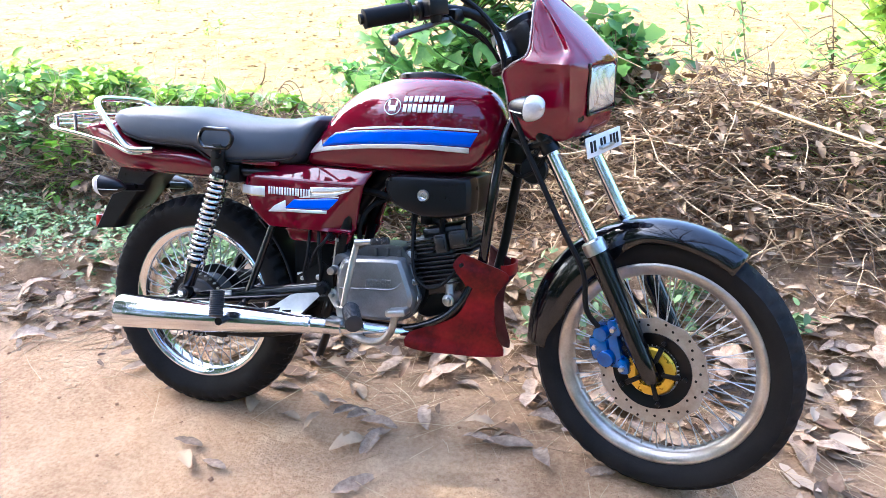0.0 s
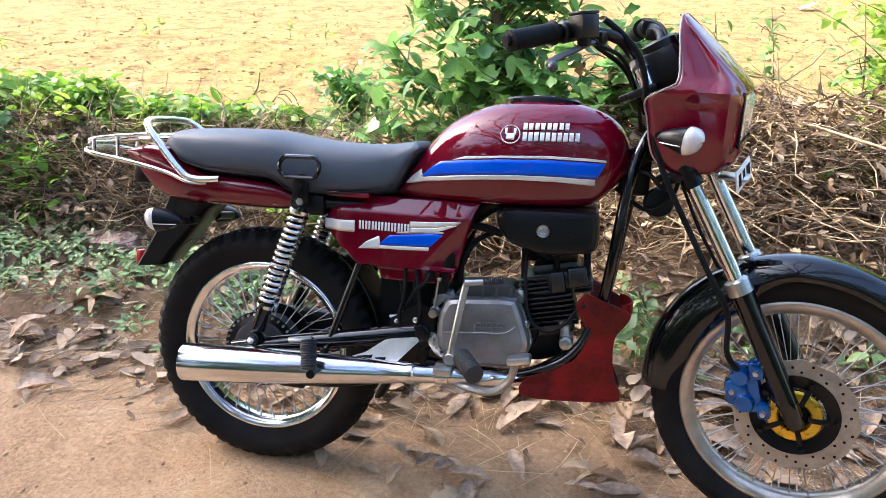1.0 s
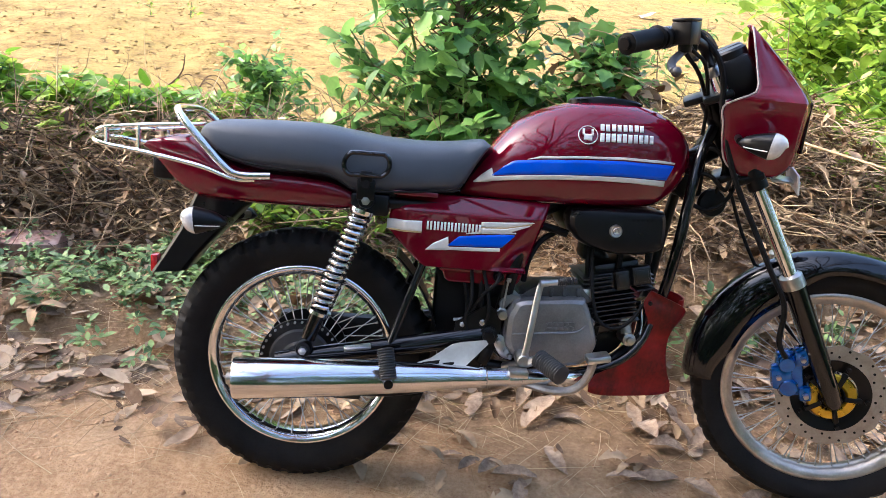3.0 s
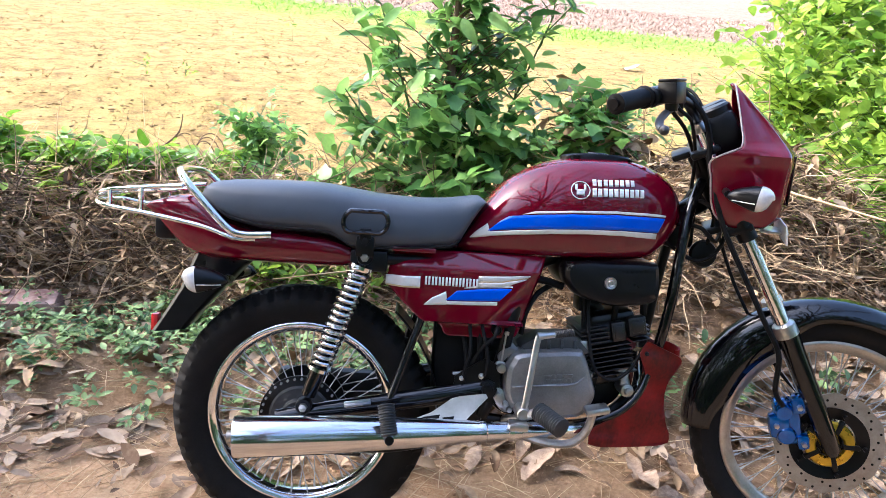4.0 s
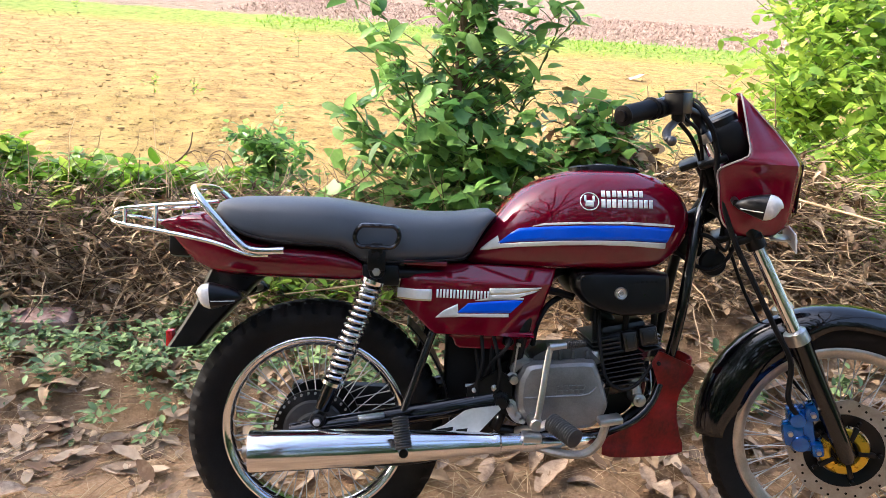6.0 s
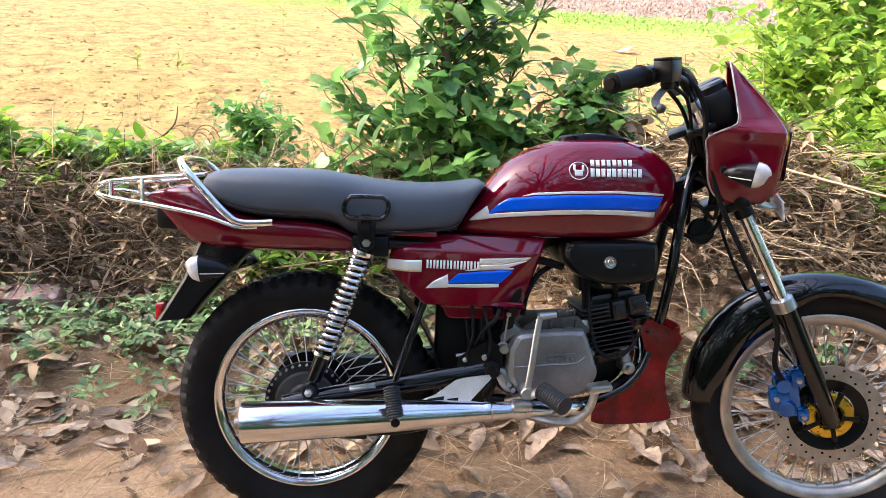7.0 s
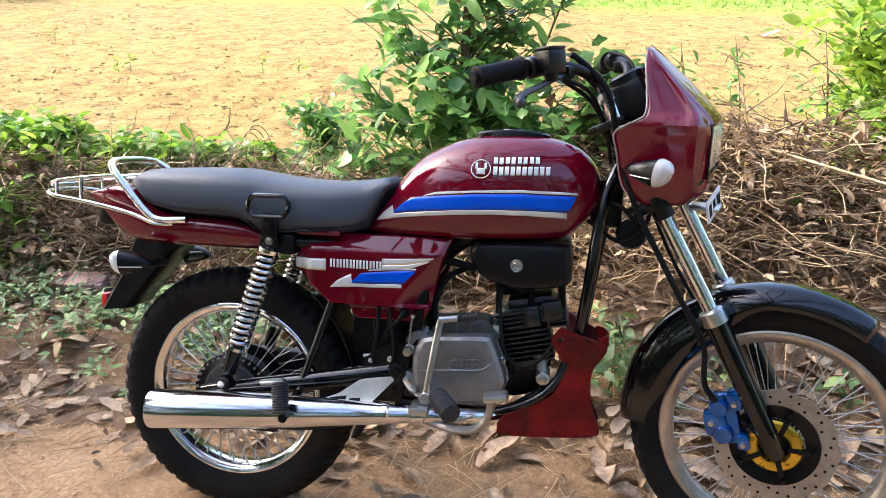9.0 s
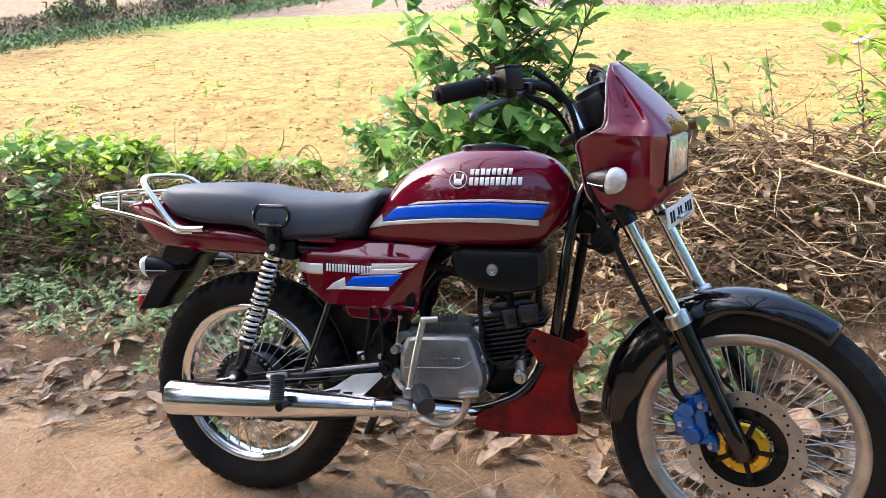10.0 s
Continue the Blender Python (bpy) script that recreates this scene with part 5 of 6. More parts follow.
def tank_half(x, z):
    t, b, w = interp(x, TANK_TOP), interp(x, TANK_LOW), interp(x, TANK_WIDE)
    c = b + 0.42 * (t - b)
    if z >= c:
        return w * max(0, 1 - min(1, (z - c) / (t - c)) ** 2.3) ** (1 / 2.3)
    return w * (1 - 0.22 * ((c - z) / (c - b)) ** 2.2)


def tank():
    rows = []
    for i in range(61):
        s = i / 60
        x = 0.338 + (0.862 - 0.338) * (0.5 - 0.5 * math.cos(math.pi * s)) * 0.5 + (0.862 - 0.338) * s * 0.5
        t, b, w = interp(x, TANK_TOP), interp(x, TANK_LOW), interp(x, TANK_WIDE)
        c = b + 0.42 * (t - b)
        half = [(0.0, b), (-0.5 * w, b), (-0.72 * w, b + 0.003)]
        for k in range(1, 8):
            z = b + (c - b) * k / 8
            half.append((-tank_half(x, z), z))
        for k in range(0, 15):
            q = math.pi / 2 * k / 14
            half.append((-w * math.cos(q) ** (2 / 2.3), c + (t - c) * math.sin(q) ** (2 / 2.3)))
        ring = [(x, y, z) for y, z in half] + [(x, -y, z) for y, z in reversed(half[1:-1])]
        rows.append(ring)
    return bpart("fuel_tank", Shape().rings(rows), RED, "glossy maroon fuel tank with blue and silver stripes", sharp=50)


tank_ob = tank()


def decal(name, rows, half_of, mat, parent, label="", lift=0.0012):
    """A thin film on the right side; rows of (x, low z, high z)."""
    sh = Shape()
    fine = []
    for (a, l0, h0), (b, l1, h1) in zip(rows, rows[1:]):
        for k in range(5):
            t = k / 5
            fine.append((a + (b - a) * t, l0 + (l1 - l0) * t, h0 + (h1 - h0) * t))
    fine.append(rows[-1])
    rings = []
    for x, lo, hi in fine:
        rings.append([(x, -half_of(x, lo + (hi - lo) * k / 4) - lift, lo + (hi - lo) * k / 4) for k in range(5)])
    sh.rings(rings, False, False)
    ob = part(name, sh, mat, parent, label, 60)
    mod = ob.modifiers.new("thick", "SOLIDIFY")
    mod.thickness, mod.offset = 0.0008, 0
    return ob


decal("silver_stripe", [(0.363, 0.742, 0.744), (0.378, 0.744, 0.760), (0.400, 0.748, 0.778), (0.4055, 0.750, 0.760), (0.46, 0.757, 0.767), (0.54, 0.765, 0.775), (0.62, 0.770, 0.780), (0.70, 0.771, 0.782), (0.783, 0.767, 0.780)], tank_half, SILVER, tank_ob, "silver stripe")
decal("blue_stripe", [(0.402, 0.761, 0.763), (0.428, 0.765, 0.786), (0.446, 0.7675, 0.798), (0.50, 0.773, 0.8045), (0.58, 0.7785, 0.8115), (0.68, 0.7835, 0.8165), (0.775, 0.782, 0.8155), (0.786, 0.782, 0.815), (0.801, 0.813, 0.8145)], tank_half, BLUE, tank_ob, "blue stripe")
decal("white_stripe", [(0.474, 0.803, 0.804), (0.50, 0.8075, 0.8125), (0.58, 0.8145, 0.8195), (0.68, 0.8195, 0.825), (0.77, 0.8185, 0.824), (0.803, 0.8175, 0.8215)], tank_half, WHITE, tank_ob, "thin white stripe")


def patch(name, x0, x1, z0, z1, half_of, mat, parent, slant=0.0, lift=0.002, label=""):
    return decal(name, [(x0, z0, z1), ((x0 + x1) / 2, z0 + slant / 2, z1 + slant / 2), (x1, z0 + slant, z1 + slant)], half_of, mat, parent, label, lift)


# maker's badge as plain blocks
ring = Shape()
pts = []
for k in range(33):
    q = 2 * math.pi * k / 32
    x, z = 0.597 + 0.0205 * math.cos(q), 0.866 + 0.0190 * math.sin(q)
    pts.append((x, -tank_half(x, z) - 0.002, z))
ring.tube(pts, 0.0011, 6, False)
bpart("badge_ring", ring, SILVER, "", tank_ob)
patch("badge_block", 0.588, 0.606, 0.855, 0.868, tank_half, SILVER, tank_ob)
patch("badge_block", 0.585, 0.590, 0.866, 0.879, tank_half, SILVER, tank_ob)
patch("badge_block", 0.604, 0.609, 0.866, 0.879, tank_half, SILVER, tank_ob)
for k in range(4):
    x = 0.6235 + 0.0252 * k
    for a, b in ((0.0, 0.0085), (0.0120, 0.0205)):
        patch("badge_bar", x + a, x + b, 0.877 + 0.0012 * k, 0.891 + 0.0012 * k, tank_half, WHITE, tank_ob, 0.0004)
for k in range(5):
    x = 0.6235 + 0.0245 * k
    for a, b in ((0.0, 0.0088), (0.0124, 0.0212)):
        patch("badge_bar", x + a, x + b, 0.854 + 0.0008 * k, 0.872 + 0.0008 * k, tank_half, WHITE, tank_ob, 0.0004)

cap = Shape()
rows = []
for dz, s in ((-0.004, 1.0), (0.004, 1.0), (0.008, 0.93), (0.009, 0.6)):
    rows.append([(0.655 + 0.085 * s * math.copysign(abs(math.cos(q)) ** 0.75, math.cos(q)), 0.042 * s * math.copysign(abs(math.sin(q)) ** 0.75, math.sin(q)), 0.9435 + dz - 0.9 * (0.085 * s * math.cos(q)) ** 2 - (0.016 if abs(math.sin(q)) > 0.6 and s > 0.8 and dz < 0 else 0)) for q in (2 * math.pi * j / 36 for j in range(36))])
cap.rings(rows)
cap_ob = bpart("filler_cover", cap, PLASTIC, "black filler cap surround", tank_ob)
part("filler_cap", Shape().lathe([(0, 0.013), (0.024, 0.012), (0.028, 0.008), (0.029, 0)], (0.655, 0, 0.9425), 24, "z"), BLACK, cap_ob)

# ---- seat ----
SEAT_TOP = [(-0.238, 0.796), (-0.232, 0.818), (-0.205, 0.831), (-0.15, 0.837), (-0.06, 0.841), (0.02, 0.841), (0.09, 0.833), (0.16, 0.825), (0.24, 0.822), (0.31, 0.826), (0.36, 0.834), (0.384, 0.836), (0.392, 0.828)]
SEAT_LOW = [(-0.238, 0.790), (-0.215, 0.775), (-0.18, 0.748), (-0.12, 0.733), (-0.06, 0.728), (0.045, 0.724), (0.075, 0.712), (0.10, 0.697), (0.16, 0.695), (0.32, 0.710), (0.338, 0.722), (0.36, 0.765), (0.392, 0.82)]
SEAT_WIDE = [(-0.238, 0.080), (-0.20, 0.105), (-0.12, 0.122), (0.0, 0.128), (0.10, 0.126), (0.20, 0.122), (0.30, 0.112), (0.392, 0.090)]
rows = []
for i in range(64):
    x = -0.238 + (0.392 + 0.238) * i / 63
    t, b, w = interp(x, SEAT_TOP), interp(x, SEAT_LOW), interp(x, SEAT_WIDE)
    half = []
    for k in range(19):
        q = -math.pi / 2 + math.pi * k / 18
        ex = 2 / 3.2
        zz = math.copysign(abs(math.sin(q)) ** ex, math.sin(q))
        half.append((-w * math.cos(q) ** ex * (0.93 + 0.07 * (1 - zz)), (t + b) / 2 + (t - b) / 2 * zz))
    rows.append([(x, y, z) for y, z in half] + [(x, -y, z) for y, z in reversed(half[1:-1])])
seat = bpart("seat", Shape().rings(rows), VINYL, "long dark grey vinyl dual seat", sharp=60)
seam = []
for i in range(41):
    x = -0.19 + 0.53 * i / 40
    b, w = interp(x, SEAT_LOW), interp(x, SEAT_WIDE)
    seam.append((x, -w * 0.985, b + 0.014))
bpart("seat_piping", Shape().tube(seam, 0.0022, 6), RUBBER, "black edge piping", seat)

# ---- side panel ----
def panel_half(x, z):
    """Half width of the faceted side panels."""
    top = 0.030 * max(0.0, (z - 0.674) / 0.036)
    lower = 0.020 * ease(0.553, 0.545, z)
    back = 0.018 * ease(0.225, 0.185, x)
    crease = 0.414 + (z - 0.558) * 0.83 if z < 0.636 else 0.479 + (z - 0.636) * 0.80
    fold = 0.42 * max(0.0, x - crease) * ease(0.553, 0.560, z)
    return 0.113 - max(top, 0.0) - lower - back - min(fold, 0.03)


rows = []
for i in range(56):
    z = 0.518 + (0.710 - 0.518) * i / 55
    xl = interp(z, [(0.518, 0.328), (0.524, 0.318), (0.545, 0.304), (0.551, 0.272), (0.585, 0.230), (0.62, 0.192), (0.634, 0.183), (0.646, 0.183), (0.676, 0.188), (0.710, 0.196)])
    xr = interp(z, [(0.518, 0.474), (0.53, 0.485), (0.572, 0.500), (0.62, 0.512), (0.668, 0.525), (0.70, 0.535), (0.710, 0.538)])
    rows.append([(xl + (xr - xl) * k / 44, -panel_half(xl + (xr - xl) * k / 44, z), z) for k in range(45)])
for side in (-1, 1):
    sh = Shape().rings([[(x, y * -side, z) for x, y, z in r] for r in rows], False, False)
    ob = bpart("side_panel", sh, RED, "maroon side panel with silver and blue stripes", sharp=28)
    mod = ob.modifiers.new("thick", "SOLIDIFY")
    mod.thickness, mod.offset = 0.012, -1
    if side < 0:
        panel = ob
decal("silver_stripe", [(0.180, 0.628, 0.650), (0.22, 0.627, 0.651), (0.257, 0.627, 0.652)], panel_half, SILVER, panel, "silver stripe")
decal("gold_line", [(0.182, 0.6255, 0.629), (0.22, 0.6255, 0.629), (0.257, 0.6255, 0.629)], panel_half, GOLD_LINE, panel, "", 0.002)
decal("silver_stripe", [(0.386, 0.649, 0.660), (0.44, 0.652, 0.663), (0.502, 0.6655, 0.6675)], panel_half, SILVER, panel, "silver stripe")
decal("silver_stripe", [(0.386, 0.634, 0.646), (0.44, 0.637, 0.649), (0.493, 0.658, 0.660)], panel_half, SILVER, panel, "silver stripe")
decal("gold_line", [(0.386, 0.646, 0.649), (0.44, 0.649, 0.652), (0.497, 0.661, 0.664)], panel_half, GOLD_LINE, panel)
for k in range(8):
    x = 0.2675 + 0.0152 * k
    for a, b in ((0.0, 0.0044), (0.0072, 0.0116)):
        patch("name_bar", x + a, x + b, 0.6345, 0.6535, panel_half, WHITE, panel)
decal("silver_stripe", [(0.268, 0.589, 0.590), (0.285, 0.590, 0.606), (0.316, 0.592, 0.622), (0.319, 0.593, 0.600), (0.37, 0.594, 0.602), (0.432, 0.597, 0.605)], panel_half, SILVER, panel, "silver stripe")
decal("blue_stripe", [(0.316, 0.602, 0.603), (0.340, 0.603, 0.625), (0.38, 0.604, 0.630), (0.436, 0.607, 0.636), (0.462, 0.634, 0.636)], panel_half, BLUE, panel, "blue stripe")
decal("white_stripe", [(0.355, 0.631, 0.632), (0.38, 0.633, 0.638), (0.43, 0.6365, 0.6415), (0.464, 0.639, 0.642)], panel_half, WHITE, panel, "thin white stripe")
part("panel_bolt", Shape().lathe([(0, -0.106), (0.007, -0.105), (0.008, -0.101), (0.011, -0.103), (0.0125, -0.099), (0.0125, -0.08)], (0.437, 0, 0.538), 16), PLASTIC, panel, "black fixing knob")

# ---- tail cowl ----
TAIL_TOP = [(-0.362, 0.766), (-0.356, 0.775), (-0.345, 0.780), (-0.285, 0.795), (-0.235, 0.788), (-0.19, 0.752), (-0.12, 0.734), (0.0, 0.729), (0.06, 0.721), (0.095, 0.708), (0.106, 0.695)]
TAIL_LOW = [(-0.362, 0.760), (-0.350, 0.748), (-0.330, 0.726), (-0.300, 0.692), (-0.268, 0.668), (-0.225, 0.656), (-0.05, 0.655), (0.09, 0.658), (0.106, 0.666)]
TAIL_WIDE = [(-0.362, 0.062), (-0.30, 0.080), (-0.2, 0.104), (-0.08, 0.118), (0.05, 0.120), (0.106, 0.114)]
rows = []
for i in range(48):
    x = -0.362 + 0.468 * i / 47
    t, b, w = interp(x, TAIL_TOP), interp(x, TAIL_LOW), interp(x, TAIL_WIDE)
    half = []
    for k in range(15):
        q = -math.pi / 2 + math.pi * k / 14
        ex = 2 / 4.0
        zz = math.copysign(abs(math.sin(q)) ** ex, math.sin(q))
        half.append((-w * math.cos(q) ** ex * (0.94 + 0.06 * zz), (t + b) / 2 + (t - b) / 2 * zz))
    rows.append([(x, y, z) for y, z in half] + [(x, -y, z) for y, z in reversed(half[1:-1])])
tail = bpart("tail_cowl", Shape().rings(rows), RED, "glossy maroon tail cowl", sharp=50)
bpart("tail_lamp", Shape().box((-0.345, -0.060, 0.690), (-0.285, 0.060, 0.748), 0.014), PLASTIC, "dark tail lamp housing", tail)

# rear mudguard, reflector, signals
flap = Shape()
rows = []
for lo, hi in (((-0.345, 0.480), (-0.272, 0.487)), ((-0.318, 0.524), (-0.246, 0.524)), ((-0.285, 0.580), (-0.198, 0.580)), ((-0.262, 0.640), (-0.145, 0.640)), ((-0.25, 0.668), (-0.10, 0.668))):
    (xa, za), (xb, zb) = lo, hi
    rows.append([(xa, -0.048, za), (xa + 0.008, -0.056, za), (xb - 0.008, -0.056, zb), (xb, -0.048, zb), (xb, 0.048, zb), (xb - 0.008, 0.056, zb), (xa + 0.008, 0.056, za), (xa, 0.048, za)])
flap = bpart("rear_mudguard", flap.rings(rows), PLASTIC, "straight black plastic rear mudguard", sharp=40)
bpart("reflector", Shape().box((-0.350, -0.046, 0.478), (-0.334, -0.018, 0.518), 0.004), LENS_RED, "red rear reflector", flap)
for side in (-1, 1):
    m = Matrix.Translation((-0.222, 0.146 * side, 0.620 if side < 0 else 0.600)) @ Matrix.Rotation(radians(180 - 6 * side), 4, "Z") @ Matrix.Scale(0.93, 4)
    if side < 0:
        m = m @ Matrix.Diagonal((1, -1, 1, 1))
    body, lens, seam = indicator(m)
    body.tube([(-0.175, 0.05 * side, 0.610), (-0.175, 0.14 * side, 0.618 if side < 0 else 0.600)], 0.011, 8)
    ind = bpart("turn_signal", body, PLASTIC, "black turn signal with a clear lens")
    bpart("signal_lens", lens, LENS_CLEAR, "clear frosted lens", ind)
    if side < 0:
        bpart("signal_seam", seam, SILVER, "thin silver line", ind)

# grab rail and luggage rack
rail = [(-0.071, -0.128, 0.724), (-0.135, -0.131, 0.721), (-0.168, -0.130, 0.737), (-0.225, -0.122, 0.792), (-0.262, -0.112, 0.830), (-0.281, -0.085, 0.847), (-0.288, -0.03, 0.851)]
rail = smooth(rail, 5) + [Vector((p.x, -p.y, p.z)) for p in reversed(smooth(rail, 5))]
rack = bpart("grab_rail", Shape().tube(rail, 0.0086, 14), CHROME, "polished chrome grab rail and luggage rack")
low = [(-0.105, -0.126, 0.713), (-0.150, -0.128, 0.712), (-0.22, -0.120, 0.732), (-0.335, -0.106, 0.750), (-0.430, -0.095, 0.761), (-0.464, -0.072, 0.768), (-0.476, -0.02, 0.771)]
low = smooth(low, 5) + [Vector((p.x, -p.y, p.z)) for p in reversed(smooth(low, 5))]
bpart("rack_loop", Shape().tube(low, 0.0052, 10), CHROME, "", rack)
upper = smooth([(-0.272, -0.094, 0.815), (-0.36, -0.088, 0.806), (-0.435, -0.080, 0.795), (-0.464, -0.060, 0.786), (-0.473, -0.02, 0.784)], 5)
upper = upper + [Vector((p.x, -p.y, p.z)) for p in reversed(upper)]
bpart("rack_loop", Shape().tube(upper, 0.0050, 10), CHROME, "", rack)
for x, z in ((-0.34, 0.799), (-0.40, 0.793)):
    bpart("rack_bar", Shape().tube([(x, -0.086, z + 0.006), (x, 0.086, z + 0.006)], 0.0045, 8), CHROME, "", rack)
inner = smooth([(-0.30, -0.045, 0.804), (-0.40, -0.042, 0.794), (-0.43, 0.0, 0.789), (-0.40, 0.042, 0.794), (-0.30, 0.045, 0.804)], 5)
bpart("rack_bar", Shape().tube(inner, 0.0045, 8), CHROME, "", rack)
for x, y, z0, z1 in ((-0.43, -0.086, 0.763, 0.796), (-0.43, 0.086, 0.763, 0.796), (-0.36, -0.093, 0.754, 0.806), (-0.36, 0.093, 0.754, 0.806)):
    bpart("rack_post", Shape().tube([(x, y, z0), (x, y, z1)], 0.0045, 8), CHROME, "", rack)

# pillion grab ring on its bracket
loop = []
for k in range(40):
    q = 2 * math.pi * k / 40
    cx = 0.028 if math.cos(q) > 0 else -0.028
    loop.append((0.131 + cx + 0.020 * math.cos(q), -0.141, 0.766 + 0.0235 * math.sin(q) + 0.003 * math.cos(q)))
loop.append(loop[0])
ringp = bpart("pillion_handle", Shape().tube(loop, 0.0052, 8, False), BLACK, "black oval pillion grab handle")
br = Shape()
br.box((0.112, -0.138, 0.690), (0.152, -0.128, 0.735), 0.004)
br.box((0.119, -0.142, 0.728), (0.145, -0.134, 0.752), 0.003)
bpart("bracket", br, SATIN, "black bracket", ringp)
bpart("bolt", Shape().lathe([(0, -0.147), (0.009, -0.146), (0.010, -0.138)], (0.132, 0, 0.724), 8), RUBBER, "", ringp)

# ---- shock absorbers ----
for side in (-1, 1):
    y = 0.116 * side
    a, b = Vector((0.133, y, 0.688)), Vector((0.016, y, 0.346))
    d = (b - a).normalized()
    body = Shape().tube([a, a.lerp(b, 0.10), a.lerp(b, 0.72), a.lerp(b, 0.73), a.lerp(b, 0.93)], [0.012, 0.012, 0.013, 0.018, 0.0165], 14)
    shock = bpart("shock_absorber", body, BLACK, "rear shock absorber with a chrome coil spring")
    for p in (a, b):
        bpart("eyelet", Shape().lathe([(0.005, y - 0.014), (0.016, y - 0.014), (0.018, y - 0.010), (0.018, y + 0.010), (0.005, y + 0.014)], (p.x, 0, p.z), 16), SATIN, "", shock)
        bpart("bolt", Shape().lathe([(0, y + side * 0.026), (0.009, y + side * 0.025), (0.010, y + side * 0.012)], (p.x, 0, p.z), 6), STEEL, "", shock)
    e1 = d.cross(Vector((0, 1, 0))).normalized()
    e2 = d.cross(e1)
    coil, turns = [], 16
    s0, s1 = a.lerp(b, 0.07), a.lerp(b, 0.735)
    for k in range(turns * 14 + 1):
        q = 2 * math.pi * k / 14
        coil.append(s0.lerp(s1, k / (turns * 14)) + 0.0208 * (math.cos(q) * e1 + math.sin(q) * e2))
    bpart("coil_spring", Shape().tube(coil, 0.0052, 8), ZINC, "bright chrome coil spring", shock)
    for f in (0.055, 0.735):
        p = a.lerp(b, f)
        bpart("spring_seat", Shape().tube([p, p + d * 0.008], 0.027, 18), CHROME, "", shock)

# ---- frame, swing arm ----
for side in (-1, 1):
    y = 0.104 * side
    arm = bpart("swing_arm", Shape().tube([(-0.045, y, 0.308), (0.02, y, 0.322), (0.20, y, 0.357), (0.428, y * 0.98, 0.404)], [0.017, 0.0185, 0.0185, 0.0175], 12, flat=1.25), BLACK, "gloss black swing arm")
    bpart("pivot_bolt", Shape().lathe([(0, y + side * 0.026), (0.013, y + side * 0.025), (0.015, y + side * 0.014), (0.022, y + side * 0.012), (0.022, y)], (0.425, 0, 0.404), 8), SATIN, "", arm)
    bpart("subframe_strut", Shape().tube([(0.196, y * 1.10, 0.335), (0.262, y * 0.86, 0.543), (0.30, y * 0.70, 0.66)], 0.0095, 10), BLACK, "black subframe strut")
    bpart("seat_rail", Shape().tube(smooth([(-0.16, 0.08 * side, 0.690), (0.10, 0.095 * side, 0.684), (0.35, 0.08 * side, 0.690), (0.60, 0.03 * side, 0.74), (0.84, 0.015 * side, 0.86)]), 0.013, 10), SATIN, "black seat rail")
    bpart("rear_cradle", Shape().tube(smooth([(0.50, 0.075 * side, 0.70), (0.47, 0.085 * side, 0.55), (0.44, 0.085 * side, 0.40), (0.42, 0.08 * side, 0.33)]), 0.015, 10), SATIN, "black frame tube")
bpart("backbone", Shape().tube(smooth([(0.92, 0, 0.86), (0.75, 0, 0.76), (0.55, 0, 0.70), (0.46, 0, 0.60)]), 0.024, 12), SATIN, "black frame backbone")
bpart("steering_head", Shape().tube([(0.888, -0.004, 0.985), (0.985, -0.004, 0.812)], 0.026, 16), SATIN, "black steering head")
bpart("down_tube", Shape().tube(smooth([(0.905, -0.022, 0.905), (0.866, -0.060, 0.830), (0.848, -0.078, 0.720), (0.838, -0.078, 0.620), (0.826, -0.066, 0.520), (0.808, -0.045, 0.41)]), 0.0125, 14), BLACK, "gloss black frame down tube")
bpart("down_tube", Shape().tube(smooth([(0.915, 0.022, 0.895), (0.882, 0.060, 0.80), (0.860, 0.078, 0.66), (0.843, 0.080, 0.53), (0.822, 0.072, 0.42)]), 0.0125, 12), SATIN, "gloss black frame down tube")
bpart("head_gusset", Shape().box((0.835, -0.014, 0.745), (0.905, 0.014, 0.835), 0.01), SATIN, "black head gusset plate")
bpart("battery_box", Shape().box((0.265, -0.085, 0.545), (0.465, 0.085, 0.690), 0.02), PLASTIC, "black tray behind the side panels")
bpart("inner_mudguard", Shape().rings([[(0.33 * math.cos(q) * 0.98, y, 0.295 + 0.345 * math.sin(q)) for y in (-0.062, -0.05, 0.0, 0.05, 0.062)] for q in (radians(2 + 48 * k / 20) for k in range(21))], False, False), PLASTIC, "black inner rear mudguard", sharp=60).modifiers.new("thick", "SOLIDIFY").thickness = 0.004

# ---- engine ----
def boss(name, outline, layers, mat, label, parent=None, sharp=32):
    """A cast cover: one outline stacked at several depths with its own inset."""
    cx = sum(p[0] for p in outline) / len(outline)
    cz = sum(p[1] for p in outline) / len(outline)
    loop_ = smooth([(x, 0, z) for x, z in outline], 5, True)
    rows_ = [[(cx + (p.x - cx) * s, y, cz + (p.z - cz) * s) for p in loop_] for y, s in layers]
    return bpart(name, Shape().rings(rows_), mat, label, parent, sharp)


